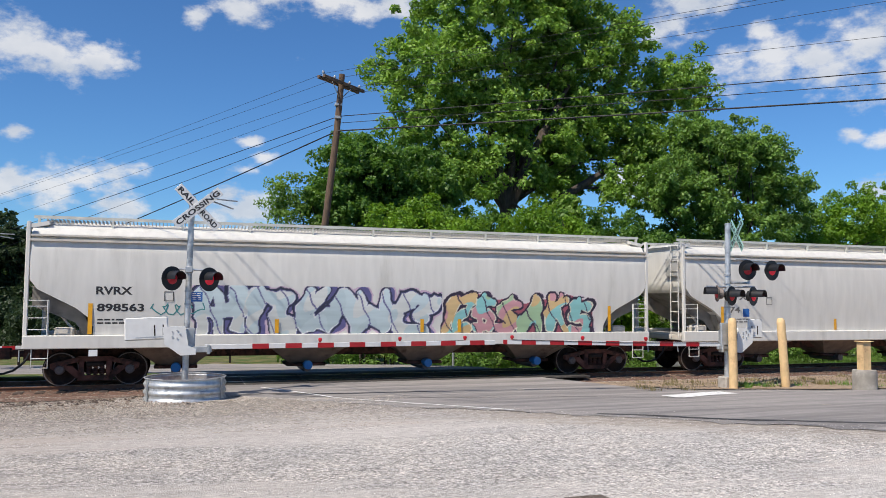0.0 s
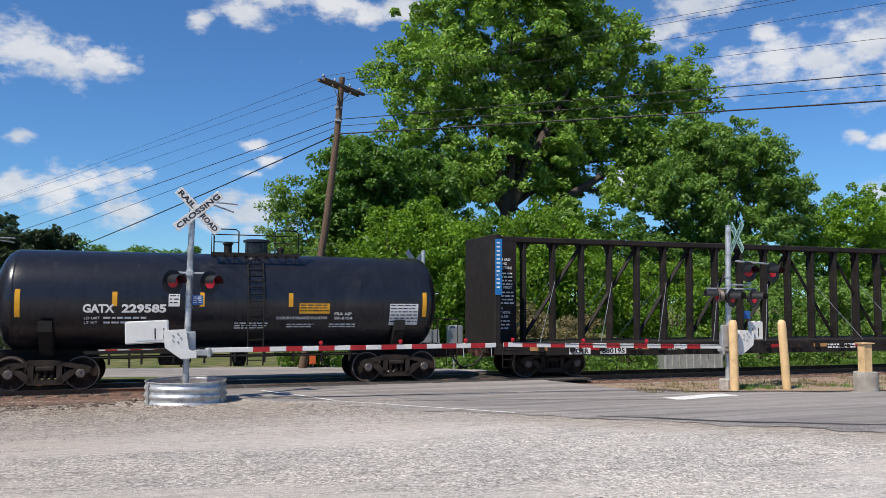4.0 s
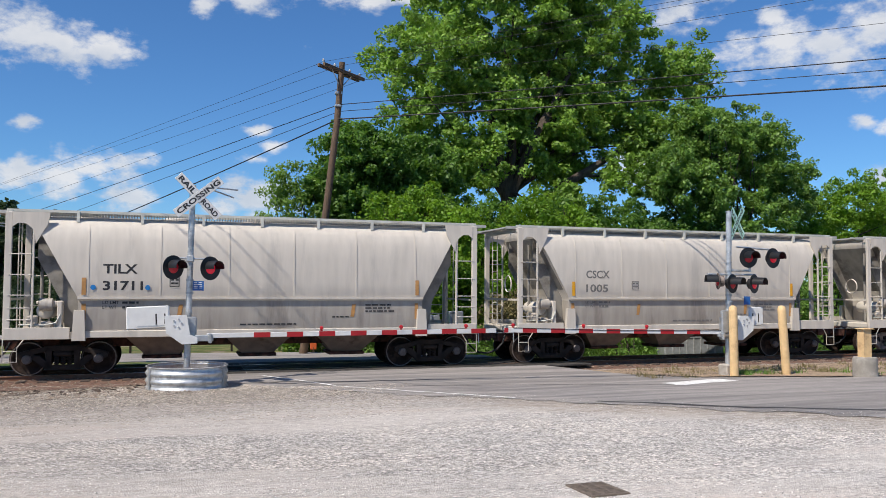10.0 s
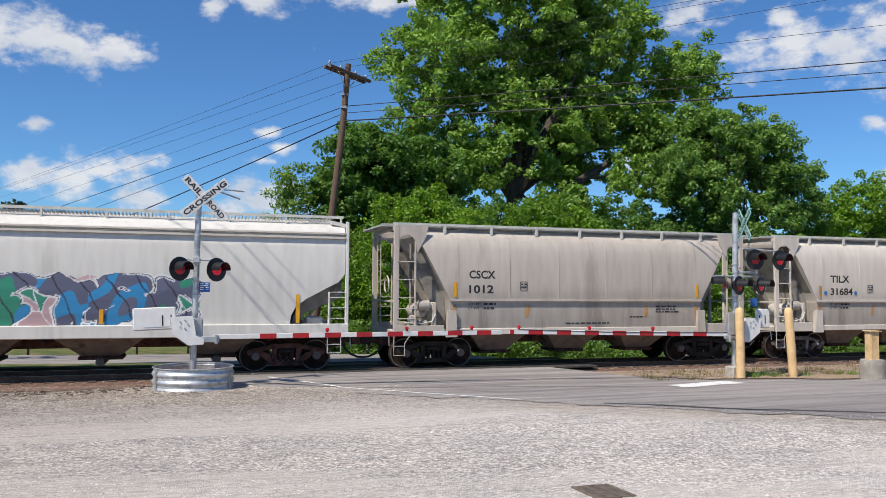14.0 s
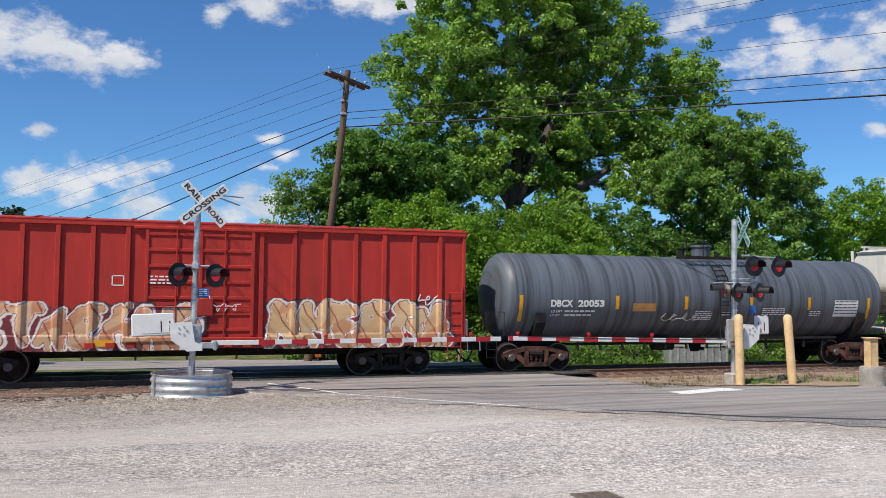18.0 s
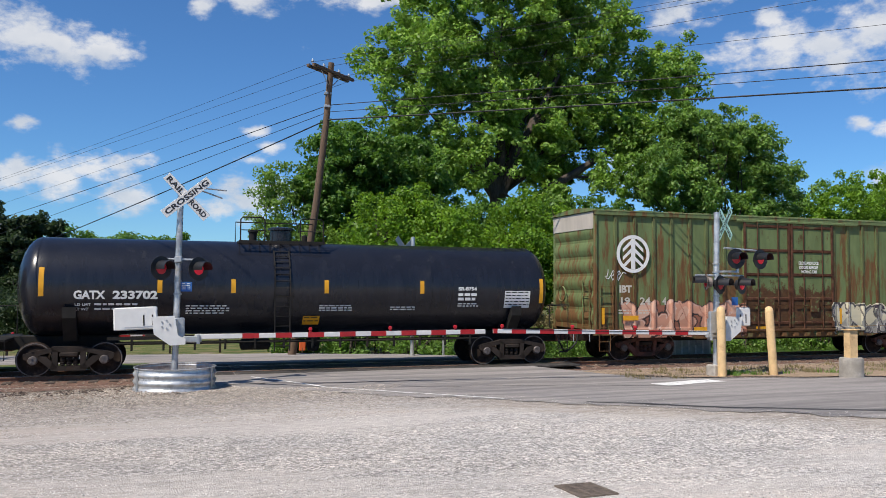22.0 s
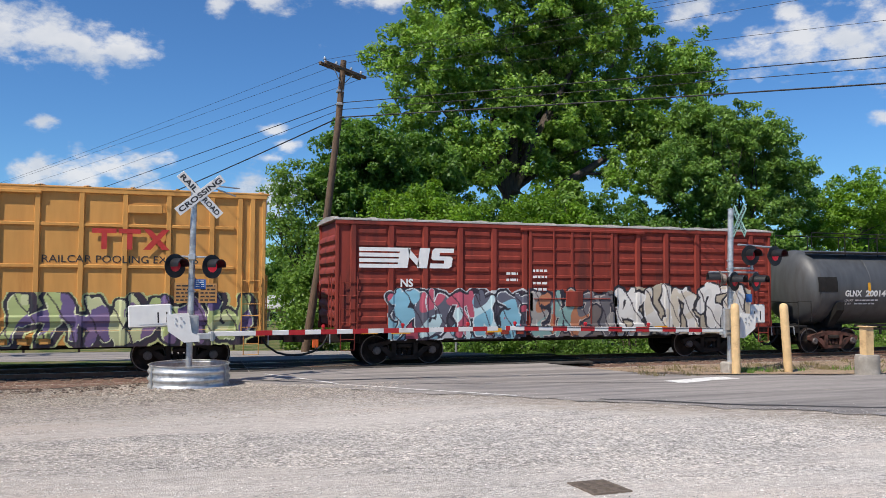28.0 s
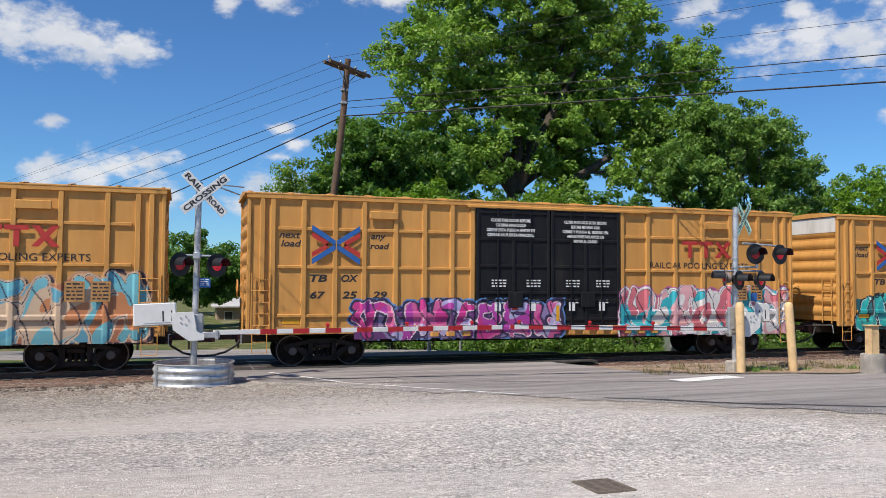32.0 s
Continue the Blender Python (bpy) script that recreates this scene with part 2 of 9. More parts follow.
iron_grate = surface("drain_iron", (0.150, 0.118, 0.092), 0.9, 0.0, vary=0.3, scale=14)
road_white = surface("worn_white_road_paint", (0.70, 0.69, 0.66), 0.8, vary=0.15, scale=6, stain=(0.30, 0.29, 0.28), stain_scale=5, stain_cut=(0.55, 0.7))
house_wall = surface("tan_house_siding", (0.33, 0.24, 0.17), 0.8, vary=0.1, scale=5)
house_roof = surface("pale_house_roof", (0.46, 0.45, 0.43), 0.7, vary=0.1, scale=3)
window_glass = surface("dark_window_glass", (0.02, 0.025, 0.03), 0.1, vary=0.1)

# ---- mesh tools ----


class Mesh:
    """Collects vertices and faces of one mesh."""

    def __init__(self):
        self.v, self.f = [], []

    def add(self, vs, fs):
        k = len(self.v)
        self.v += [tuple(p) for p in vs]
        self.f += [tuple(i + k for i in q) for q in fs]
        return self

    def box(self, x0, x1, y0, y1, z0, z1):
        vs = [(x, y, z) for z in (z0, z1) for y in (y0, y1) for x in (x0, x1)]
        return self.add(vs, [(0, 2, 3, 1), (4, 5, 7, 6), (0, 1, 5, 4), (2, 6, 7, 3), (0, 4, 6, 2), (1, 3, 7, 5)])

    def soft(self, x0, x1, y0, y1, z0, z1, c):
        """A box with its edges cut off at 45 degrees."""
        rings = []
        for z, i in ((z0, c), (z0 + c, 0), (z1 - c, 0), (z1, c)):
            a, b, p, q = x0 + i, x1 - i, y0 + i, y1 - i
            rings.append([(a + c, p, z), (b - c, p, z), (b, p + c, z), (b, q - c, z), (b - c, q, z), (a + c, q, z), (a, q - c, z), (a, p + c, z)])
        return self.loft(rings)

    def loft(self, rings, caps=True, close=True):
        n = len(rings[0])
        fs = []
        for i in range(len(rings) - 1):
            for j in range(n if close else n - 1):
                k = (j + 1) % n
                fs.append((i * n + j, i * n + k, (i + 1) * n + k, (i + 1) * n + j))
        if caps:
            fs.append(tuple(reversed(range(n))))
            fs.append(tuple((len(rings) - 1) * n + j for j in range(n)))
        return self.add([p for r in rings for p in r], fs)

    def tube(self, pts, r, n=8, caps=True):
        pts = [Vector(p) for p in pts]
        rings = []
        for i, p in enumerate(pts):
            d = (pts[min(i + 1, len(pts) - 1)] - pts[max(i - 1, 0)]).normalized()
            side = d.cross(Vector((0, 0, 1)) if abs(d.z) < 0.9 else Vector((0, 1, 0))).normalized()
            up = side.cross(d)
            q = r[i] if isinstance(r, (list, tuple)) else r
            rings.append([p + side * q * math.cos(a) + up * q * math.sin(a) for a in (2 * math.pi * k / n for k in range(n))])
        return self.loft(rings, caps)

    def cyl(self, a, b, r, r2=None, n=12):
        return self.tube([a, b], [r, r if r2 is None else r2], n)

    def prism(self, poly, axis, a, b):
        """A polygon given in the two other axes, drawn out along axis from a to b."""
        def at(p, s):
            return {"x": (s, p[0], p[1]), "y": (p[0], s, p[1]), "z": (p[0], p[1], s)}[axis]
        return self.loft([[at(p, a) for p in poly], [at(p, b) for p in poly]])

    def spin(self, profile, axis, centre, n=24, hollow=False):
        """A ring of (distance along axis, radius) turned about an axis through centre."""
        cx, cy, cz = centre
        rings = []
        for d, r in profile:
            ring = []
            for k in range(n):
                a = 2 * math.pi * k / n
                u, w = r * math.cos(a), r * math.sin(a)
                ring.append({"x": (cx + d, cy + u, cz + w), "y": (cx + u, cy + d, cz + w), "z": (cx + u, cy + w, cz + d)}[axis])
            rings.append(ring)
        if hollow:
            return self.loft(rings + rings[:1], caps=False)
        return self.loft(rings)

    def data(self, name, material, smooth=38):
        me = bpy.data.meshes.new(name)
        me.from_pydata(self.v, [], self.f)
        me.materials.append(material)
        bm = bmesh.new()
        bm.from_mesh(me)
        bmesh.ops.recalc_face_normals(bm, faces=bm.faces)
        bm.to_mesh(me)
        bm.free()
        if smooth:
            me.shade_smooth()
            me.set_sharp_from_angle(angle=radians(smooth))
        return me


def part(name, mesh, material, parent=None, label="", smooth=38):
    ob = new(name, mesh.data(name, material, smooth) if isinstance(mesh, Mesh) else mesh)
    ob.parent = parent
    return tagged(ob, label)


def parts(name, mesh, material, parent, label="", smooth=38):
    """The separate pieces of a mesh, each as a part of its own."""
    up = list(range(len(mesh.v)))

    def root(i):
        while up[i] != i:
            up[i] = up[up[i]]
            i = up[i]
        return i
    for f in mesh.f:
        for i in f[1:]:
            up[root(i)] = root(f[0])
    groups = {}
    for f in mesh.f:
        groups.setdefault(root(f[0]), []).append(f)
    for fs in groups.values():
        ids = sorted({i for f in fs for i in f})
        at = {k: j for j, k in enumerate(ids)}
        part(name, Mesh().add([mesh.v[i] for i in ids], [tuple(at[i] for i in f) for f in fs]), material, parent, label, smooth)


def thing(name, label, category, group="", at=None):
    ob = new(name)
    ob.empty_display_size = 0.3
    if at is not None:
        ob.matrix_basis = at
    return tagged(ob, label, category, group)


def sheet_mesh(name, verts, material, faces=4):
    """One mesh of many separate small faces, from an array of their corners."""
    v = np.asarray(verts, dtype=np.float32).reshape(-1, 3)
    n = len(v) // faces
    me = bpy.data.meshes.new(name)
    me.vertices.add(len(v))
    me.vertices.foreach_set("co", v.ravel())
    me.loops.add(len(v))
    me.loops.foreach_set("vertex_index", np.arange(len(v), dtype=np.int32))
    me.polygons.add(n)
    me.polygons.foreach_set("loop_start", np.arange(0, len(v), faces, dtype=np.int32))
    me.update(calc_edges=True)
    me.materials.append(material)
    return me


def grid_mesh(name, xs, ys, height, material, smooth=True):
    me = bpy.data.meshes.new(name)
    nx = len(xs)
    vs = [(x, y, height(x, y)) for y in ys for x in xs]
    fs = [(j * nx + i, j * nx + i + 1, (j + 1) * nx + i + 1, (j + 1) * nx + i) for j in range(len(ys) - 1) for i in range(nx - 1)]
    me.from_pydata(vs, [], fs)
    me.materials.append(material)
    if smooth:
        me.shade_smooth()
    return me


TEXTS = {}


def glyphs(text, bold, lean):
    key = (text, bold, lean)
    if key not in TEXTS:
        cu = bpy.data.curves.new("letters", "FONT")
        cu.body, cu.offset, cu.shear, cu.resolution_u = text, bold, lean, 3
        tmp = bpy.data.objects.new("letters", cu)
        scene.collection.objects.link(tmp)
        me = bpy.data.meshes.new_from_object(tmp.evaluated_get(bpy.context.evaluated_depsgraph_get()))
        co = np.array([v.co[:2] for v in me.vertices]) if len(me.vertices) else np.zeros((0, 2))
        TEXTS[key] = (co, [tuple(p.vertices) for p in me.polygons])
        bpy.data.objects.remove(tmp)
        bpy.data.curves.remove(cu)
        bpy.data.meshes.remove(me)
    return TEXTS[key]


def lettering(text, parent, x, z, height, width, material, y, bold=0.02, lean=0.0, name="lettering", label="", relief=None):
    """Painted words on a side that faces -y; x, z: lower left corner. relief(x): how far the side stands out there."""
    m = Mesh()
    co, fs = glyphs(text, bold, lean)
    lo, hi = co.min(0), co.max(0)
    k = np.array([width / (hi[0] - lo[0]), height / (hi[1] - lo[1])])
    p = (co - lo) * k + np.array([x, z])
    if callable(y):
        m.add([(a, y(b) - 0.004, b) for a, b in p], fs)
    elif relief is None:
        m.add([(a, y, b) for a, b in p], fs)
    else:
        island = {}
        parent_of = list(range(len(p)))

        def root(i):
            while parent_of[i] != i:
                parent_of[i] = parent_of[parent_of[i]]
                i = parent_of[i]
            return i
        for f in fs:
            for i in f[1:]:
                parent_of[root(i)] = root(f[0])
        for i in range(len(p)):
            island.setdefault(root(i), []).append(p[i][0])
        depth = {r: relief((min(q) + max(q)) / 2) for r, q in island.items()}
        m.add([(a, y - depth[root(i)], b) for i, (a, b) in enumerate(p)], fs)
    return part(name, m, material, parent, label, smooth=0)


def bars(parent, x, z, w, lines, material, y, seed=1, line=0.042, gap=0.05, name="fine_print"):
    """Rows of small painted bars that stand for print too small to read."""
    rnd = random.Random(seed)
    m = Mesh()
    for i in range(lines):
        zz, xx = z - i * (line + gap), x
        y0, y1 = (y(zz - line) - 0.004, y(zz) - 0.004) if callable(y) else (y, y)
        while xx < x + w * (1 - 0.12 * rnd.random()):
            q = rnd.uniform(0.06, 0.20)
            m.add([(xx, y0, zz - line), (min(xx + q, x + w), y0, zz - line), (min(xx + q, x + w), y1, zz), (xx, y1, zz)], [(0, 1, 2, 3)])
            xx += q + 0.04
    return part(name, m, material, parent, smooth=0)

# ---- the setting: ground, road, track ----


RING_X, RING_Y = 0.19, 20.85


def ground_z(x, y):
    if y < 19:
        z = 0.80 - 0.0447 * y
    elif y < 22.4:
        z = -0.05 - 0.10 * (y - 19) / 3.4
    elif y < 27.6:
        z = -0.15 - 0.25 * (y - 22.4) / 5.2
    else:
        z = -0.40 - 0.026 * min(y - 27.6, 60)
    if -30 < x < 60 and -10 < y < 22:
        z += 0.022 * noise.noise(Vector((x * 0.45, y * 0.45, 0))) + 0.012 * noise.noise(Vector((x * 1.7, y * 1.7, 3)))
    z += 0.10 * math.exp(-((x - RING_X) ** 2 / 3.0 + (y - RING_Y) ** 2 / 1.2))
    return z


def gravel_material():
    m = bpy.data.materials.new("pale_gravel_lot_and_grass")
    m.use_nodes = True
    n, l = m.node_tree.nodes, m.node_tree.links
    b = n["Principled BSDF"]
    b.inputs["Roughness"].default_value = 0.95
    b.inputs["Specular IOR Level"].default_value = 0.15
    tc = n.new("ShaderNodeTexCoord")

    def noise_at(scale, detail=6, rough=0.6, stretch=None):
        t = n.new("ShaderNodeTexNoise")
        t.inputs["Scale"].default_value, t.inputs["Detail"].default_value, t.inputs["Roughness"].default_value = scale, detail, rough
        if stretch:
            mp = n.new("ShaderNodeMapping")
            mp.inputs["Scale"].default_value = stretch
            mp.inputs["Rotation"].default_value = (0, 0, radians(22))
            l.new(tc.outputs["Object"], mp.inputs[0])
            l.new(mp.outputs[0], t.inputs["Vector"])
        else:
            l.new(tc.outputs["Object"], t.inputs["Vector"])
        return t.outputs["Fac"]

    def ramp(fac, lo, hi, a=0.0, c=1.0):
        r = n.new("ShaderNodeMapRange")
        r.interpolation_type = "SMOOTHSTEP"
        for k, v in (("From Min", lo), ("From Max", hi), ("To Min", a), ("To Max", c)):
            r.inputs[k].default_value = v
        l.new(fac, r.inputs["Value"])
        return r.outputs[0]

    def blend(fac, a, c, mode="MIX"):
        x = n.new("ShaderNodeMix")
        x.data_type, x.blend_type = "RGBA", mode
        for s, v in ((x.inputs[0], fac), (x.inputs["A"], a), (x.inputs["B"], c)):
            if isinstance(v, tuple):
                s.default_value = (*v, 1)
            elif isinstance(v, (int, float)):
                s.default_value = v
            else:
                l.new(v, s)
        return x.outputs["Result"]
    stones = n.new("ShaderNodeTexVoronoi")
    stones.inputs["Scale"].default_value = 44
    l.new(tc.outputs["Object"], stones.inputs["Vector"])
    big = n.new("ShaderNodeTexVoronoi")
    big.inputs["Scale"].default_value = 22
    l.new(tc.outputs["Object"], big.inputs["Vector"])
    # loose blue-grey stone between packed, pale, faintly pink wheel tracks
    col = blend(ramp(noise_at(0.5), 0.38, 0.62), (0.565, 0.52, 0.468), (0.475, 0.445, 0.41))
    col = blend(ramp(noise_at(2.2, 9, 0.8, (0.55, 1.5, 1)), 0.50, 0.64, 0, 0.55), col, (0.27, 0.258, 0.25))
    tone = n.new("ShaderNodeSeparateColor")
    l.new(stones.outputs["Color"], tone.inputs[0])
    col = blend(1.0, col, ramp(tone.outputs[0], 0.0, 1.0, 0.50, 1.42), "MULTIPLY")
    tone2 = n.new("ShaderNodeSeparateColor")
    l.new(big.outputs["Color"], tone2.inputs[0])
    col = blend(1.0, col, ramp(tone2.outputs[0], 0.0, 1.0, 0.70, 1.26), "MULTIPLY")
    speck = ramp(noise_at(12, 5, 0.75, (0.7, 1.0, 1)), 0.56, 0.64, 0, 0.72)
    col = blend(speck, col, (0.145, 0.135, 0.13))
    speck2 = ramp(noise_at(15, 5, 0.75, (0.7, 1.0, 1)), 0.55, 0.65, 0, 0.8)
    col = blend(speck2, col, (0.76, 0.745, 0.72))
    packed = ramp(noise_at(0.42, 6, 0.62, (0.22, 1.15, 1)), 0.45, 0.58, 0, 0.82)
    fine = blend(ramp(noise_at(9, 8, 0.8, (0.4, 1.3, 1)), 0.40, 0.62), (0.47, 0.43, 0.39), (0.68, 0.635, 0.585))
    fine = blend(ramp(noise_at(0.8, 5, 0.6, (0.4, 1.4, 1)), 0.50, 0.62, 0, 0.7), fine, (0.60, 0.525, 0.468))
    col = blend(packed, col, fine)
    rut = ramp(noise_at(1.3, 7, 0.7, (0.10, 3.2, 1)), 0.58, 0.66, 0, 0.55)
    col = blend(rut, col, (0.30, 0.275, 0.255))
    grass = blend(ramp(noise_at(1.1, 8), 0.40, 0.62), (0.075, 0.110, 0.030), (0.185, 0.165, 0.070))
    grass = blend(ramp(noise_at(0.35, 5), 0.58, 0.68), grass, (0.27, 0.22, 0.15))
    pos = n.new("ShaderNodeSeparateXYZ")
    l.new(tc.outputs["Object"], pos.inputs[0])
    # brown dust carried off the asphalt's worn edge
    away = n.new("ShaderNodeVectorMath")
    away.operation = "DOT_PRODUCT"
    away.inputs[1].default_value = (-0.764, -0.644, 0)
    l.new(tc.outputs["Object"], away.inputs[0])
    dust = n.new("ShaderNodeMath")
    dust.operation = "MULTIPLY_ADD"
    dust.inputs[1].default_value = 3.2
    l.new(noise_at(0.55, 7, 0.65, (0.6, 1.6, 1)), dust.inputs[0])
    l.new(away.outputs["Value"], dust.inputs[2])
    col = blend(ramp(dust.outputs[0], -13.6, -11.4, 0.85, 0.0), col, blend(ramp(noise_at(7, 8, 0.8, (0.35, 1.6, 1)), 0.43, 0.58), (0.22, 0.185, 0.15), (0.47, 0.405, 0.34)))
    # coarser grey-brown stone towards the rails, away from the wheel tracks
    shore = n.new("ShaderNodeMath")
    shore.operation = "MULTIPLY_ADD"
    shore.inputs[1].default_value = 5.0
    l.new(noise_at(0.7, 6, 0.6, (0.5, 1.3, 1)), shore.inputs[0])
    l.new(pos.outputs["Y"], shore.inputs[2])
    col = blend(ramp(shore.outputs[0], 15.6, 20.6, 0, 0.85), col, blend(ramp(noise_at(9, 7, 0.8), 0.44, 0.57), (0.17, 0.148, 0.13), (0.52, 0.475, 0.43)))
    # the corner by the rails is dirtier, the drive towards the road is worn pale
    side = n.new("ShaderNodeMath")
    side.operation = "MULTIPLY_ADD"
    side.inputs[1].default_value = 6.0
    l.new(noise_at(0.4, 6, 0.6, (0.5, 1.3, 1)), side.inputs[0])
    l.new(pos.outputs["X"], side.inputs[2])
    col = blend(ramp(side.outputs[0], -2.0, 10.0, 1, 0), col, blend(1.0, col, (0.82, 0.80, 0.78), "MULTIPLY"))
    edge = n.new("ShaderNodeMath")
    edge.operation = "MULTIPLY_ADD"
    edge.inputs[1].default_value = 1.6
    l.new(noise_at(0.8), edge.inputs[0])
    l.new(pos.outputs["Y"], edge.inputs[2])
    col = blend(ramp(edge.outputs[0], 27.9, 28.9), col, grass)
    l.new(col, b.inputs["Base Color"])
    u = n.new("ShaderNodeBump")
    u.inputs["Strength"].default_value, u.inputs["Distance"].default_value = 0.7, 0.02
    l.new(stones.outputs["Distance"], u.inputs["Height"])
    u2 = n.new("ShaderNodeBump")
    u2.inputs["Strength"].default_value, u2.inputs["Distance"].default_value = 0.55, 0.05
    l.new(noise_at(8, 8, 0.75, (0.6, 1.0, 1)), u2.inputs["Height"])
    l.new(u.outputs[0], u2.inputs["Normal"])
    l.new(u2.outputs[0], b.inputs["Normal"])
    return m


gravel = gravel_material()
asphalt = surface("worn_grey_asphalt", (0.305, 0.280, 0.262), 0.9, vary=0.20, scale=18, stain=(0.205, 0.190, 0.180), stain_scale=1.0, stain_cut=(0.42, 0.60), stretch=(0.12, 1.9, 1), turn=24, bump=0.5, bump_scale=60, spec=0.2)
crossing_black = surface("worn_black_crossing_rubber", (0.050, 0.046, 0.043), 0.9, vary=0.3, scale=5, stain=(0.11, 0.10, 0.09), stain_scale=2, spec=0.2)
tar = surface("dark_tar_seam", (0.045, 0.043, 0.042), 0.8, vary=0.3, scale=6)
dirt = surface("brown_shoulder_dirt", (0.30, 0.22, 0.145), 0.95, vary=0.3, scale=7, stain=(0.20, 0.14, 0.09), bump=0.5, bump_scale=30)
ballast_stone = surface("ballast_stone", (0.27, 0.215, 0.17), 0.95, vary=0.25, scale=6, island=0.45, spec=0.1)
lot_stone = surface("loose_lot_stone", (0.50, 0.475, 0.44), 0.95, vary=0.2, scale=6, island=0.6, spec=0.1)
pea_stone = surface("beige_pea_stone", (0.37, 0.325, 0.275), 0.95, vary=0.2, scale=6, island=0.6, spec=0.1)
ballast_bed = surface("ballast_bed", (0.150, 0.085, 0.060), 0.95, vary=0.4, scale=14, stain=(0.075, 0.042, 0.030), stain_scale=3, bump=0.9, bump_scale=22)


def steps(*spans):
    out = []
    for a, b, d in spans:
        k = max(1, round((b - a) / d))
        out += [a + (b - a) * i / k for i in range(k)]
    return out + [spans[-1][1]]


ground = new("ground", grid_mesh("ground", steps((-1500, -60, 120), (-60, -12, 4), (-12, 30, 0.6), (30, 90, 4), (90, 1500, 120)),
                                 steps((-1500, -12, 200), (-12, 24, 0.6), (24, 60, 2), (60, 1600, 110)), ground_z, gravel))
tagged(ground, "pale crushed-stone lot with grass beyond the track", "ground", kind="structure")


def hump(y):
    """The road climbs to the rails and falls again behind them."""
    d = abs(y - TRACK_Y)
    return -0.012 if d < 2.3 else -0.012 - 0.10 * min(d - 2.3, 3.5) / 3.5


def road_z(x, y):
    g = ground_z(x, y) + 0.012
    return max(g, hump(y)) if 18.5 < y < 34 else g


def inside(poly, x, y):
    c = False
    for (x0, y0), (x1, y1) in zip(poly, poly[1:] + poly[:1]):
        if (y0 > y) != (y1 > y) and x < (x1 - x0) * (y - y0) / (y1 - y0) + x0:
            c = not c
    return c


def strip(name, poly, height, material, step=0.5, thick=0.0):
    """A sheet over a plan outline, cut from a fine grid so that it follows the ground."""
    bm = bmesh.new()
    bm.faces.new([bm.verts.new((x, y, 0)) for x, y in poly])
    lo, hi = [min(p[i] for p in poly) for i in (0, 1)], [max(p[i] for p in poly) for i in (0, 1)]
    for i in (0, 1):
        k = lo[i] + step
        while k < hi[i]:
            co, no = ((k, 0, 0), (1, 0, 0)) if i == 0 else ((0, k, 0), (0, 1, 0))
            bmesh.ops.bisect_plane(bm, geom=bm.verts[:] + bm.edges[:] + bm.faces[:], plane_co=co, plane_no=no)
            k += step
    for v in bm.verts:
        v.co.z = height(v.co.x, v.co.y)
    bmesh.ops.recalc_face_normals(bm, faces=bm.faces)
    if sum(f.normal.z for f in bm.faces) < 0:
        bmesh.ops.reverse_faces(bm, faces=bm.faces)
    me = bpy.data.meshes.new(name)
    bm.to_mesh(me)
    bm.free()
    me.materials.append(material)
    me.shade_smooth()
    return new(name, me)



def ragged(pts, amount, seed):
    """A worn edge: the line through the points with small breaks in it."""
    rnd, out = random.Random(seed), []
    for (x0, y0), (x1, y1) in zip(pts, pts[1:]):
        k = max(1, int(math.hypot(x1 - x0, y1 - y0) / 0.22))
        for i in range(k):
            f = i / k
            b = amount * (noise.noise(Vector((x0 + f * 9, y0, seed))) * 1.3 + rnd.uniform(-0.35, 0.35))
            out.append((x0 + (x1 - x0) * f + b, y0 + (y1 - y0) * f + b * 0.7))
    return out + [pts[-1]]


ROAD_EDGE = ragged([(0.6, 21.6), (1.9, 20.7), (3.2, 19.6), (6.6, 15.9), (8.8, 13.4), (11.2, 10.4), (15.5, 5.0)], 0.30, 4)
ROAD = ROAD_EDGE + [(34, -6), (60, -6), (60, 10.0),
        (24.0, 15.2), (18.0, 17.7), (14.2, 19.1), (12.4, 21.0), (11.2, 23.0), (10.6, 27.4), (8.6, 29.6), (4.5, 31.4), (-6.0, 33.0), (-40, 36.5), (-40, 29.6), (-6, 28.8), (-0.6, 27.6), (0.2, 24.5)]
road = strip("road", ROAD, road_z, asphalt, 0.8)
tagged(road, "worn grey asphalt road humped over the crossing", "road", kind="structure")


def line_on_road(name, pts, width, label, material=road_white, lift=0.006):
    m = Mesh()
    pts = [Vector((*p, 0)) for p in pts]
    dense = []
    for a, b in zip(pts, pts[1:]):
        k = max(1, int((b - a).length / 0.5))
        dense += [a.lerp(b, i / k) for i in range(k)]
    dense.append(pts[-1])
    rows = []
    for i, p in enumerate(dense):
        d = (dense[min(i + 1, len(dense) - 1)] - dense[max(i - 1, 0)]).normalized()
        s = Vector((-d.y, d.x, 0)) * width / 2
        rows.append([(q.x, q.y, max(road_z(q.x, q.y), road_z(p.x, p.y)) + lift) for q in (p - s, p + s)])
    m.loft(rows, caps=False, close=False)
    ob = part(name, m, material, smooth=60)
    return tagged(ob, label, "road marking", kind="structure")


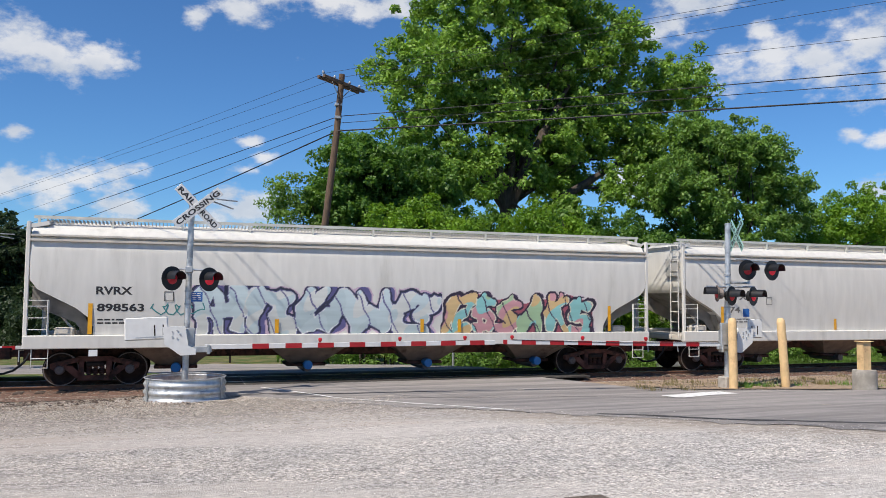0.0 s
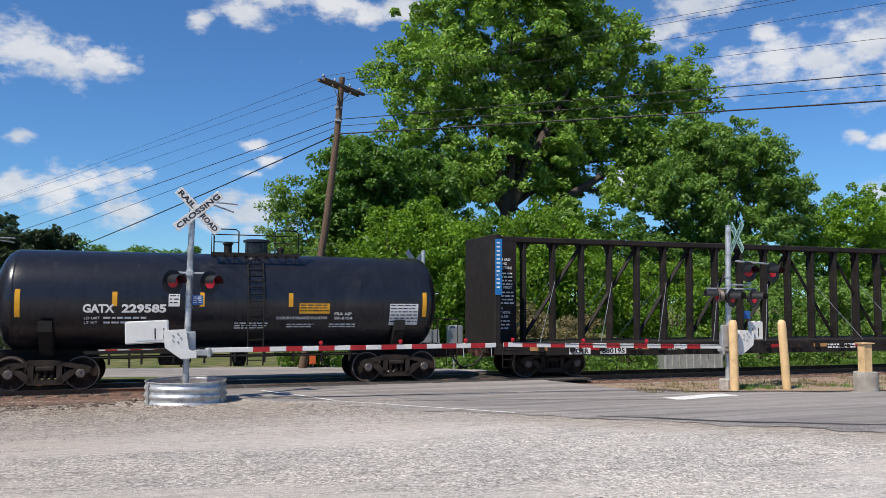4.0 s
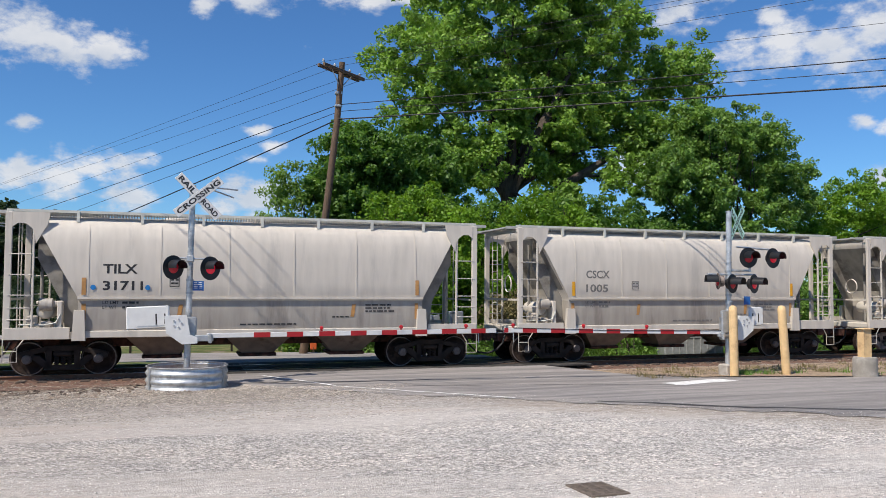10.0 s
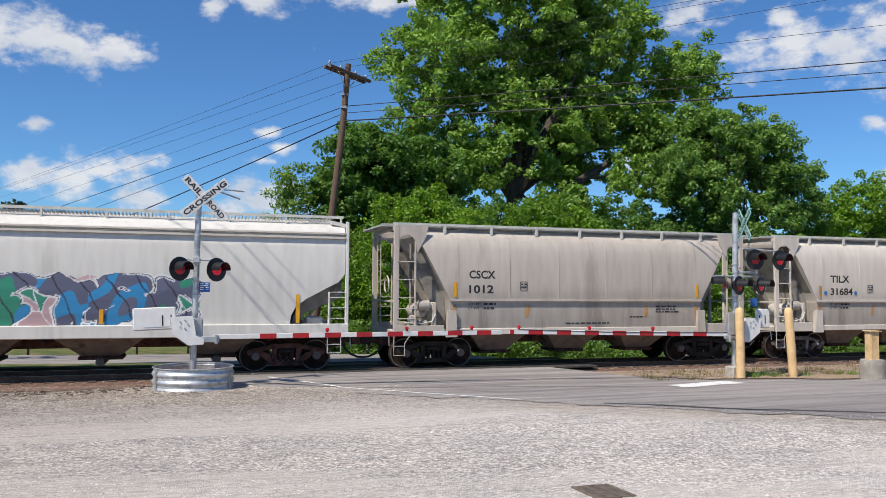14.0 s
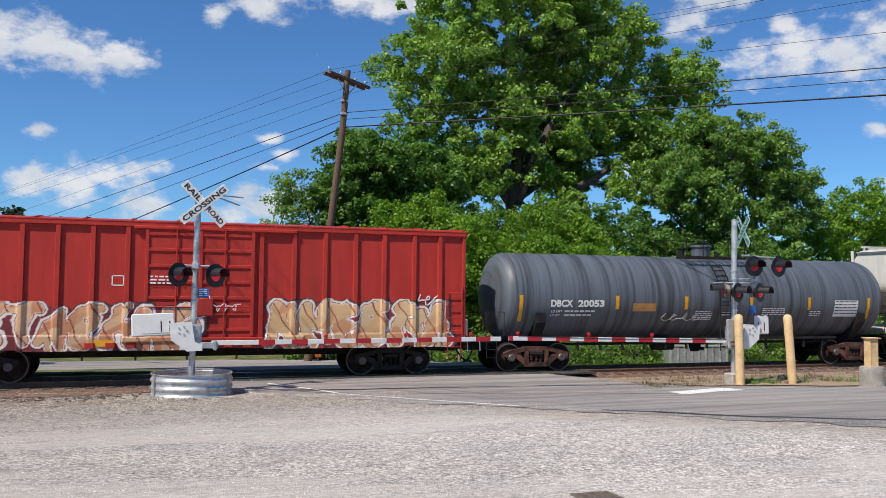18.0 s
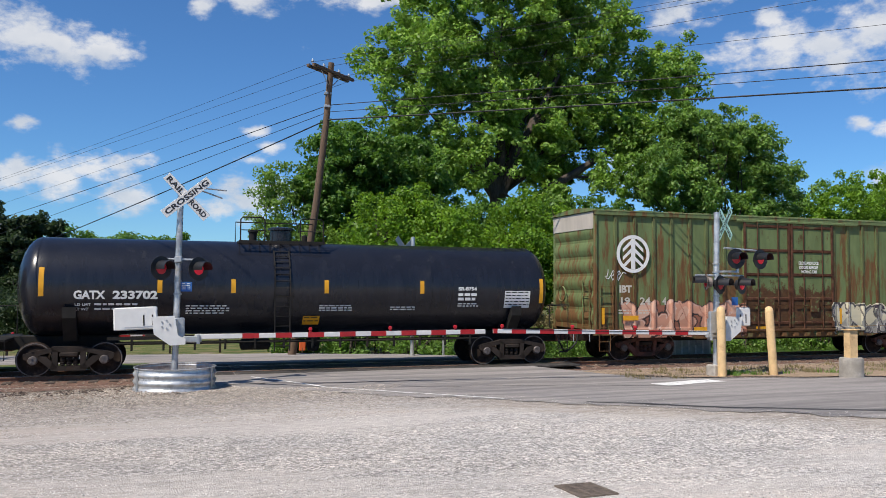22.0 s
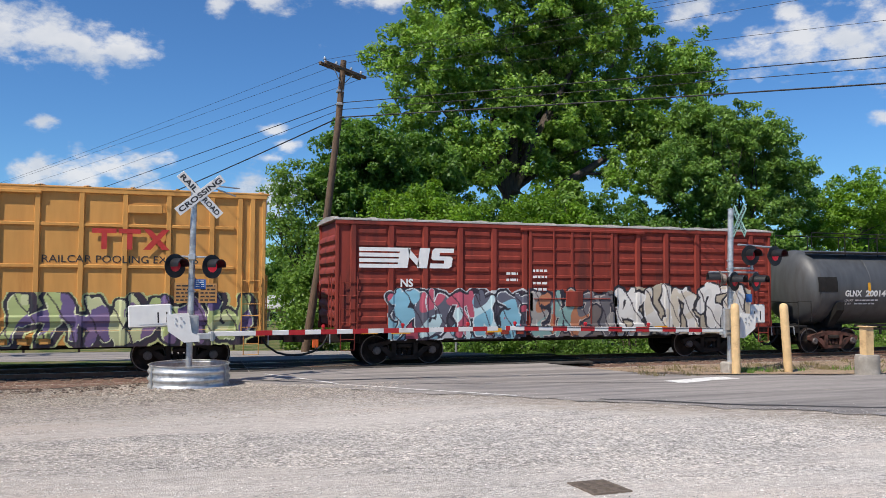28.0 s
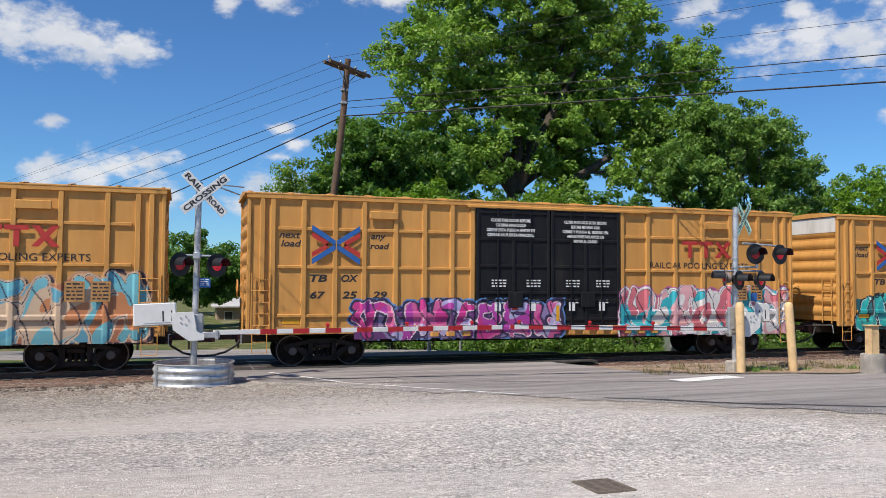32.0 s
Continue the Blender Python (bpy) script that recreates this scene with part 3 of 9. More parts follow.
line_on_road("edge_line", [(2.2, 22.6), (3.3, 21.2), (5.0, 18.6), (6.9, 15.85)], 0.09, "worn white edge line painted on the asphalt")
line_on_road("stop_line", [(12.0, 17.6), (14.2, 18.1)], 0.62, "white stop bar painted on the asphalt before the gate")
line_on_road("tar_seam", [(8.2, 14.6), (10.2, 12.6), (13.0, 10.6), (17.0, 7.6)], 0.16, "dark tar seam along the edge of the asphalt", tar, 0.008)
line_on_road("tar_seam", [(2.0, 21.5), (3.4, 20.6), (5.4, 19.6), (8.2, 19.0), (12.4, 17.2)], 0.05, "thin dark tar seam across the asphalt", tar, 0.007)
line_on_road("tar_seam", [(1.4, 21.3), (2.6, 21.35), (4.2, 21.0), (6.5, 20.9)], 0.06, "thin dark tar seam across the asphalt", tar, 0.008)
shoulder = strip("shoulder", [(11.4, 22.6), (12.6, 20.9), (14.2, 19.3), (18.0, 17.85), (24.0, 15.4), (60, 10.1), (60, 22.4), (11.4, 22.5)],
                 lambda x, y: ground_z(x, y) + 0.03, dirt, 1.0)
tagged(shoulder, "brown dirt shoulder with sparse weeds", "ground", kind="structure")
bank = strip("bank", ragged([(-40, 21.5), (-12.0, 21.5), (-5.0, 21.55), (-2.0, 21.7), (-0.6, 21.9), (0.6, 22.1)], 0.35, 9) + [(0.2, 22.6), (-40, 22.6)], lambda x, y: ground_z(x, y) + 0.03, ballast_bed, 1.0)
tagged(bank, "dirty reddish gravel bank beside the rails", "ground", kind="structure")


def bed_profile(name, x0, x1):
    m = Mesh()
    prof = [(-2.7, -0.40), (-2.3, -0.32), (-1.75, -0.18), (-0.95, -0.125), (-0.5, -0.13), (0.5, -0.13), (1.55, -0.10), (2.3, -0.22), (3.0, -0.50), (3.0, -0.7), (-2.7, -0.7)]
    m.loft([[(x, TRACK_Y + y, z) for y, z in prof] for x in (x0, x1)])
    ob = part(name, m, ballast_bed, smooth=30)
    return tagged(ob, "reddish crushed-stone ballast bed under the rails", "ballast", kind="structure")


bed_profile("ballast", -300, 1.0)
bed_profile("ballast", 11.3, 300)
for side in (-0.7525, 0.7525):
    m = Mesh()
    prof = [(-0.07, -0.17), (0.07, -0.17), (0.07, -0.155), (0.012, -0.135), (0.010, -0.04), (0.036, -0.03), (0.036, -0.004), (0.03, 0.0), (-0.03, 0.0), (-0.036, -0.004), (-0.036, -0.03), (-0.010, -0.04), (-0.012, -0.135), (-0.07, -0.155)]
    m.loft([[(x, TRACK_Y + side + a, z) for a, z in prof] for x in (-300, 300)])
    rail = part("rail", m, rail_side, smooth=30)
    tagged(rail, "rusty steel rail with a bright worn head", "rail", kind="structure")
    part("rail_head", Mesh().box(-300, 300, TRACK_Y + side - 0.027, TRACK_Y + side + 0.027, -0.002, 0.003), tread_steel, rail)
crossing = new("crossing_panels")
tagged(crossing, "dark worn timber and rubber panels filling the crossing between the rails", "crossing panel", kind="structure")
for y0, y1 in ((-1.62, -0.86), (-0.66, -0.02), (0.02, 0.66), (0.86, 1.62)):
    xk = 0.0
    while xk < 11.2:
        part("panel", Mesh().soft(xk + 0.008, xk + 1.83, TRACK_Y + y0, TRACK_Y + y1, -0.06, -0.002, 0.008), crossing_black, crossing)
        xk += 1.84
tie_mesh = Mesh().soft(-0.115, 0.115, -1.3, 1.3, -0.30, -0.115, 0.012).data("tie", tie_wood)
ties = new("ties")
tagged(ties, "dark weathered wooden railway ties in ballast", "ties", kind="structure")
x = -30.0
while x < 60:
    if not 0.4 < x < 11.6:
        t = new("tie", tie_mesh)
        t.parent = ties
        t.location = (x, TRACK_Y + random.uniform(-0.03, 0.03), 0)
    x += 0.53


def stones(name, count, place, size, material, label, seed):
    """Loose stones as many small irregular lumps in one mesh."""
    rng = np.random.default_rng(seed)
    p = place(rng, count)
    base = np.array([(1, 0, 0), (-1, 0, 0), (0, 1, 0), (0, -1, 0), (0, 0, 1), (0, 0, -1)], float)
    tri = [(0, 2, 4), (2, 1, 4), (1, 3, 4), (3, 0, 4), (2, 0, 5), (1, 2, 5), (3, 1, 5), (0, 3, 5)]
    s = rng.uniform(*size, (count, 1, 1)) * rng.uniform(0.55, 1.0, (count, 6, 1))
    a = rng.uniform(0, 2 * np.pi, count)
    c, d = np.cos(a), np.sin(a)
    v = base[None] * s
    v = np.stack([v[..., 0] * c[:, None] - v[..., 1] * d[:, None], v[..., 0] * d[:, None] + v[..., 1] * c[:, None], v[..., 2] * 0.45], -1) + p[:, None, :]
    ob = new(name, sheet_mesh(name, v[:, np.array(tri)].reshape(-1, 3), material, 3))
    return tagged(ob, label, "stones", kind="stuff")


def bed_place(rng, k):
    xx = rng.uniform(-14, 32, k * 2)
    xx = xx[(xx < 0.8) | (xx > 11.6)][:k]
    yy = rng.uniform(-2.75, 1.6, len(xx))
    zz = np.interp(yy, [-2.75, -2.3, -1.75, -0.95, -0.5, 1.6], [-0.36, -0.30, -0.165, -0.115, -0.11, -0.09])
    return np.stack([xx, TRACK_Y + yy, zz], 1)


def lot_place(rng, k):
    yy = 5.0 + 16.0 * rng.random(k) ** 1.6
    xx = rng.uniform(-0.30, 0.95, k) * yy * 1.1
    thick = np.array([noise.noise(Vector((a * 0.5 + b * 0.15, b * 0.9, 7))) for a, b in zip(xx, yy)]) + rng.uniform(-0.35, 0.35, k) > -0.05
    xx, yy = xx[thick], yy[thick]
    zz = np.array([ground_z(a, b) for a, b in zip(xx, yy)]) + 0.001
    keep = ~np.array([inside(ROAD, a, b) for a, b in zip(xx, yy)])
    return np.stack([xx, yy, zz], 1)[keep]


def bank_place(rng, k):
    left = rng.random(k) < 0.5
    xx = np.where(left, rng.uniform(-12, 0.3, k), rng.uniform(12.5, 30, k))
    yy = np.where(left, rng.uniform(19.2, 22.6, k), rng.uniform(19.4, 22.6, k))
    zz = np.array([ground_z(a, b) for a, b in zip(xx, yy)]) + 0.035
    return np.stack([xx, yy, zz], 1)


N_BED = len(bed_place(np.random.default_rng(5), 7000))
stones("ballast_stones", N_BED, lambda rng, k: bed_place(np.random.default_rng(5), 7000), (0.02, 0.05), ballast_stone, "loose crushed ballast stones beside the rails", 7)
LOT = lot_place(np.random.default_rng(6), 46000)
stones("lot_stones", len(LOT), lambda rng, k: LOT, (0.006, 0.021), lot_stone, "loose pale stones scattered on the lot", 8)


def heap_place(rng, k):
    a = rng.uniform(math.pi * 0.75, math.pi * 2.25, k)
    r = 0.95 + 2.9 * rng.random(k) ** 1.4
    xx, yy = RING_X + r * np.cos(a) * 1.5, RING_Y + r * np.sin(a) * 0.95
    zz = np.array([ground_z(p, q) for p, q in zip(xx, yy)]) + 0.012
    return np.stack([xx, yy, zz], 1)


def apron_place(rng, k):
    xx = rng.uniform(-10, 4.5, k)
    yy = 20.8 - 6.5 * rng.random(k) ** 1.7
    keep = np.array([not inside(ROAD, a, b) for a, b in zip(xx, yy)])
    xx, yy = xx[keep], yy[keep]
    return np.stack([xx, yy, np.array([ground_z(a, b) for a, b in zip(xx, yy)]) + 0.004], 1)


def verge_place(rng, k):
    e = ROAD_EDGE
    i = rng.integers(0, len(e) - 1, k)
    f = rng.random(k)
    p = np.array(e)
    q = p[i] * (1 - f[:, None]) + p[i + 1] * f[:, None]
    d = rng.normal(size=(k, 2)) * np.array([0.5, 0.5])
    q = q + d
    zz = np.array([max(ground_z(a, b), road_z(a, b)) for a, b in q]) + 0.004
    return np.stack([q[:, 0], q[:, 1], zz], 1)


dark_clod = surface("dark_rotten_tie_wood", (0.060, 0.042, 0.032), 0.95, vary=0.4, scale=8)


def clod_place(rng, k):
    xx = -1.0 - 4.5 * rng.random(k) ** 0.8
    yy = 21.0 + 0.5 * rng.normal(size=k) * 0.5
    return np.stack([xx, yy, np.array([ground_z(a, b) for a, b in zip(xx, yy)]) + 0.02], 1)


stones("rotten_wood", 160, clod_place, (0.03, 0.10), dark_clod, "dark scraps of rotten tie wood beside the rails", 12)
stones("heap_stones", 9000, heap_place, (0.016, 0.042), pea_stone, "heap of beige pea gravel round the steel ring", 10)
APRON = apron_place(np.random.default_rng(14), 12000)
stones("apron_stones", len(APRON), lambda rng, k: APRON, (0.010, 0.032), pea_stone, "coarse grey-brown stones strewn before the rails", 15)
stones("verge_stones", 3000, verge_place, (0.006, 0.016), lot_stone, "stones strewn along the edge of the asphalt", 11)
stones("bank_stones", 6000, bank_place, (0.015, 0.045), ballast_stone, "loose stones on the bank beside the rails", 9)

# ---- trees ----


def leaf_material(name, a, b, back):
    m = bpy.data.materials.new(name)
    m.use_nodes = True
    n, l = m.node_tree.nodes, m.node_tree.links
    p = n["Principled BSDF"]
    p.inputs["Roughness"].default_value = 0.5
    p.inputs["Specular IOR Level"].default_value = 0.35
    geo, tc, tex = n.new("ShaderNodeNewGeometry"), n.new("ShaderNodeTexCoord"), n.new("ShaderNodeTexNoise")
    tex.inputs["Scale"].default_value = 0.55
    l.new(tc.outputs["Object"], tex.inputs["Vector"])
    add = n.new("ShaderNodeMath")
    add.operation = "MULTIPLY_ADD"
    add.inputs[1].default_value = 0.85
    l.new(geo.outputs["Random Per Island"], add.inputs[0])
    r = n.new("ShaderNodeMapRange")
    r.inputs["From Min"].default_value, r.inputs["From Max"].default_value = 0.3, 0.7
    r.inputs["To Min"].default_value, r.inputs["To Max"].default_value = -0.2, 0.35
    l.new(tex.outputs["Fac"], r.inputs["Value"])
    l.new(r.outputs[0], add.inputs[2])
    x = n.new("ShaderNodeMix")
    x.data_type = "RGBA"
    x.inputs["A"].default_value, x.inputs["B"].default_value = (*a, 1), (*b, 1)
    l.new(add.outputs[0], x.inputs[0])
    l.new(x.outputs["Result"], p.inputs["Base Color"])
    t = n.new("ShaderNodeBsdfTranslucent")
    t.inputs["Color"].default_value = (*back, 1)
    mix = n.new("ShaderNodeMixShader")
    mix.inputs[0].default_value = 0.34
    l.new(p.outputs[0], mix.inputs[1])
    l.new(t.outputs[0], mix.inputs[2])
    l.new(mix.outputs[0], n["Material Output"].inputs[0])
    return m


leaf_deep = leaf_material("deep_green_leaves", (0.045, 0.098, 0.018), (0.290, 0.455, 0.080), (0.33, 0.56, 0.06))
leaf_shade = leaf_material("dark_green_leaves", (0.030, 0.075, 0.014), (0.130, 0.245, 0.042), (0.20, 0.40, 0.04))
leaf_bright = leaf_material("bright_green_leaves", (0.055, 0.125, 0.010), (0.190, 0.335, 0.026), (0.30, 0.52, 0.03))
leaf_olive = leaf_material("olive_green_leaves", (0.058, 0.120, 0.026), (0.215, 0.355, 0.070), (0.29, 0.50, 0.07))
leaf_pale = leaf_material("pale_green_leaves", (0.075, 0.145, 0.026), (0.210, 0.330, 0.060), (0.30, 0.50, 0.06))
leaf_dark = leaf_material("dark_conifer_needles", (0.020, 0.038, 0.016), (0.055, 0.085, 0.032), (0.05, 0.09, 0.03))
leaf_dry = leaf_material("dry_tan_weeds", (0.16, 0.14, 0.06), (0.30, 0.25, 0.12), (0.25, 0.22, 0.1))


def leaves(rng, centres, radius, per, size, droop=0.35):
    """Corners of small leaf faces in clumps round the centres."""
    k = len(centres) * per
    c = np.repeat(centres, per, 0)
    d = rng.normal(size=(k, 3))
    d /= np.linalg.norm(d, axis=1, keepdims=True)
    rad = np.repeat(radius, per) if np.ndim(radius) else radius
    p = c + d * (rad * rng.random(k) ** 0.45)[:, None] * np.array([1, 1, 0.75])
    nrm = d * 0.8 + rng.normal(size=(k, 3)) * 0.7 + np.array([0, 0, 0.55])
    nrm /= np.linalg.norm(nrm, axis=1, keepdims=True)
    t = np.cross(nrm, rng.normal(size=(k, 3)))
    t /= np.linalg.norm(t, axis=1, keepdims=True)
    b = np.cross(nrm, t)
    s = (size * rng.uniform(0.6, 1.25, k))[:, None]
    tip = p + t * s - np.array([0, 0, 1]) * s * droop * rng.random((k, 1))
    return np.stack([p - t * s * 0.9, p - b * s * 0.55, tip, p + b * s * 0.55], 1)


def tree(name, label, base, lobes, clumps, per, size, material, seed, trunk_r=0.4, fork=3.0, clump_r=0.9, shell=0.55, limbs=26, lean=(0, 0), boughs=(), inset=0.4, rough=0.5):
    """A tree: tapered trunk, limbs towards the clumps, and a crown of leaf clumps over several lobes."""
    rng = np.random.default_rng(seed)
    rnd = random.Random(seed)
    root = thing(name, label, "tree")
    vol = np.array([l[3] * l[4] * l[5] for l in lobes]) ** 0.7
    pick = rng.choice(len(lobes), clumps, p=vol / vol.sum())
    L = np.array(lobes, float)[pick]
    L[:, 3:] = np.maximum(L[:, 3:] - inset, 0.4)
    d = rng.normal(size=(clumps, 3))
    d /= np.linalg.norm(d, axis=1, keepdims=True)
    c = L[:, :3] + d * L[:, 3:] * (shell + (1 - shell) * rng.random((clumps, 1)) ** 0.6)
    c += rng.normal(size=c.shape) * rough
    c[:, 2] = np.maximum(c[:, 2], base[2] + 0.5)
    part("crown", sheet_mesh("crown", leaves(rng, c, clump_r * rng.uniform(0.6, 1.3, clumps), per, size), material), None, root, "leafy crown with gaps")
    m = Mesh()
    bx, by, bz = base
    top = np.array(lobes[0][:3])
    f = Vector((bx + lean[0], by + lean[1], bz + fork))
    m.tube([(bx, by, bz - 0.3), (bx + lean[0] * 0.3, by + lean[1] * 0.3, bz + fork * 0.4), f], [trunk_r * 1.25, trunk_r, trunk_r * 0.85], 10)
    part("trunk", m, bark, root)
    m = Mesh()
    for i in range(limbs):
        e = Vector(c[rnd.randrange(clumps)])
        if e.z < f.z:
            continue
        mid = f.lerp(e, 0.5) + Vector((rnd.uniform(-1.1, 1.1), rnd.uniform(-.9, .9), rnd.uniform(-0.3, 1.6)))
        m.tube([f, f.lerp(mid, 0.5) + Vector((0, 0, 0.3)), mid, e], [trunk_r * 0.42, trunk_r * 0.28, trunk_r * 0.16, 0.02], 6)
    part("branching", m, bark, root)
    for pts, r0, r1 in boughs:
        b = Mesh()
        k = len(pts) - 1
        b.tube(pts, [r0 + (r1 - r0) * i / k for i in range(k + 1)], 9)
        part("bough", b, bark, root)
    return root


tree("tree", "tall broad shade tree in full leaf with dark forked limbs", (18.6, 44.8, -0.6),
     [(20.1, 46, 24.4, 7.0, 4.8, 4.0), (19.6, 46, 20.2, 7.1, 5.0, 4.0), (14.1, 45, 16.1, 3.9, 3.6, 3.1), (24.8, 46, 18.2, 5.2, 4.6, 3.9), (18.2, 45.5, 14.2, 4.2, 2.6, 2.2), (21.5, 46.5, 12.2, 3.0, 2.4, 2.0), (18.0, 47, 10.6, 3.2, 2.2, 2.0), (23.2, 46.5, 10.2, 2.0, 1.8, 1.6),
      (17.6, 43.0, 11.3, 1.8, 1.5, 1.3), (20.7, 43.3, 10.0, 1.7, 1.3, 1.2), (16.0, 43.0, 8.9, 1.6, 1.5, 1.3), (18.5, 43.0, 13.1, 1.7, 1.3, 1.2), (27.6, 44.0, 12.5, 2.4, 2.0, 1.8), (22.7, 43.5, 12.3, 2.1, 1.5, 1.4), (24.9, 44.0, 14.3, 2.5, 2.0, 1.8), (25.9, 43.0, 9.5, 1.4, 1.6, 1.4), (21.2, 42.0, 7.5, 1.7, 1.7, 1.5),
      (31.1, 45, 16.4, 3.5, 3.0, 2.5),
      (13.0, 44, 12.4, 2.6, 2.0, 1.8), (14.8, 44, 10.4, 2.5, 2.0, 1.9), (22.0, 47, 15.3, 5.2, 2.6, 2.1), (26.5, 45, 13.2, 4.1, 2.4, 2.0), (25.0, 48, 11.7, 1.7, 1.9, 1.9), (29.9, 46, 11.5, 2.3, 2.0, 1.8)],
     2300, 88, 0.150, leaf_deep, 11, 0.42, 8.6, 0.56, 0.42, 10, (0.2, -0.2),
     [([(18.7, 44.5, 8.0), (18.2, 44.4, 10.4), (17.6, 44.2, 12.1), (17.9, 44.4, 14.0), (17.1, 44.8, 16.2)], 0.34, 0.12),
      ([(18.8, 44.5, 8.2), (19.1, 44.4, 10.8), (18.9, 44.4, 13.1), (19.2, 44.8, 15.4), (18.9, 45.2, 17.8)], 0.34, 0.12),
      ([(19.0, 44.5, 8.0), (20.1, 44.2, 10.8), (21.0, 44.0, 12.7), (21.7, 44.2, 13.7), (23.2, 44.8, 16.1)], 0.38, 0.14),
      ([(18.5, 44.5, 8.2), (17.5, 44.2, 9.3), (16.5, 44.2, 10.3), (15.3, 44.3, 11.9)], 0.24, 0.08),
      ([(19.0, 44.7, 3.0), (20.3, 44.5, 5.9), (20.9, 44.3, 7.5), (22.2, 44.0, 8.7), (24.0, 43.8, 9.8), (25.6, 43.8, 10.8), (27.7, 44.0, 12.1), (29.9, 44.6, 13.7)], 0.42, 0.10),
      ([(22.2, 44.0, 8.7), (23.2, 43.8, 9.4), (24.8, 43.8, 9.5), (26.6, 43.9, 9.2)], 0.16, 0.04),
      ([(21.0, 44.0, 12.7), (22.4, 43.8, 13.1), (24.4, 44.0, 14.8), (26.5, 44.6, 17.2)], 0.20, 0.07)])
tree("tree", "rounded leafy tree beside the tall shade tree", (32.5, 41.0, -0.6),
     [(31.8, 41, 11.5, 3.1, 2.8, 2.4), (34.6, 41, 10.8, 2.5, 2.8, 2.7), (37.2, 41, 8.8, 2.1, 2.2, 1.9), (28.8, 40, 8.6, 2.7, 2.3, 2.0), (32.4, 40, 7.1, 4.5, 2.2, 1.9), (31.5, 39, 4.2, 4.4, 2.5, 2.2), (27.5, 40.5, 9.3, 1.9, 2.0, 2.0), (29.9, 41.0, 12.3, 1.9, 1.9, 1.7)], 1050, 100, 0.120, leaf_olive, 12, 0.24, 3.6, 0.48, 0.42, 34, rough=0.42)
tree("tree", "small pale green tree with thin upper twigs", (5.6, 38.2, -0.6),
     [(4.9, 38, 7.4, 1.2, 1.1, 1.1), (4.5, 38, 6.0, 1.3, 1.3, 1.3), (5.2, 38, 4.6, 1.6, 1.3, 1.4), (7.4, 37.6, 4.2, 1.8, 1.4, 1.6)], 200, 70, 0.085, leaf_pale, 13, 0.16, 2.4, 0.48, 0.5, 40)
tree("tree", "leafy tree at the edge of the wood", (44.0, 45.0, -0.7),
     [(44.8, 43, 8.2, 2.4, 2.3, 2.1), (41.8, 43, 7.2, 2.2, 2.1, 2.0), (50.1, 44, 9.2, 3.0, 2.7, 2.5), (39.5, 43, 5.0, 3.2, 2.6, 2.6), (49, 46, 5.2, 4.5, 3.2, 3.0), (55, 48, 7.0, 5, 4, 3.2), (46, 43, 3.4, 6, 2.5, 2.2)], 900, 90, 0.125, leaf_bright, 14, 0.3, 2.5, 0.55, rough=0.45)
tree("tree", "dense dark leafy tree behind the leaning pole", (8.8, 39.6, -0.6),
     [(8.6, 39, 9.1, 2.2, 2.1, 2.0), (10.4, 40, 8.3, 2.0, 2.0, 2.1), (7.0, 38.5, 7.3, 1.6, 1.7, 1.7), (8.6, 39, 5.8, 2.7, 1.8, 1.8), (12.4, 41, 8.6, 2.2, 2.2, 2.0), (12.0, 40, 5.2, 3.0, 2.4, 2.2)], 800, 100, 0.125, leaf_shade, 17, 0.28, 3.0, 0.48, 0.42, rough=0.42)
tree("tree", "dense leafy tree behind the crossing", (17.5, 41.5, -0.6),
     [(14.5, 40, 5.6, 3.0, 2.6, 2.4), (18.0, 40.5, 4.9, 3.2, 2.8, 2.6), (24, 41, 5.2, 4, 3, 2.8), (21.0, 41, 6.2, 2.2, 2, 1.8), (28.0, 41, 5.0, 3.0, 2.6, 2.6)], 700, 95, 0.12, leaf_shade, 15, 0.3, 2.2, 0.50, 0.42, rough=0.42)


def thicket(name, label, lobes, clumps, per, size, material, seed, clump_r=0.6):
    rng = np.random.default_rng(seed)
    vol = np.array([l[3] * l[4] * l[5] for l in lobes]) ** 0.7
    L = np.array(lobes)[rng.choice(len(lobes), clumps, p=vol / vol.sum())]
    d = rng.normal(size=(clumps, 3))
    d /= np.linalg.norm(d, axis=1, keepdims=True)
    c = L[:, :3] + d * L[:, 3:] * (0.5 + 0.5 * rng.random((clumps, 1)) ** 0.6) + rng.normal(size=(clumps, 3)) * 0.2
    c[:, 2] = np.maximum(c[:, 2], -0.3)
    root = thing(name, label, "bush")
    part("foliage", sheet_mesh("foliage", leaves(rng, c, clump_r * rng.uniform(0.6, 1.3, clumps), per, size), material), None, root)
    m = Mesh()
    for l in lobes:
        for i in range(5):
            a = rng.uniform(-1, 1, 2)
            m.tube([(l[0] + a[0] * 0.4, l[1] + a[1] * 0.4, -0.7), (l[0] + a[0] * l[3] * 0.5, l[1] + a[1] * l[4] * 0.4, l[2]), (l[0] + a[0] * l[3] * 0.8, l[1], l[2] + l[5] * 0.8)], [0.06, 0.04, 0.015], 5)
    parts("stem", m, bark, root)
    return root


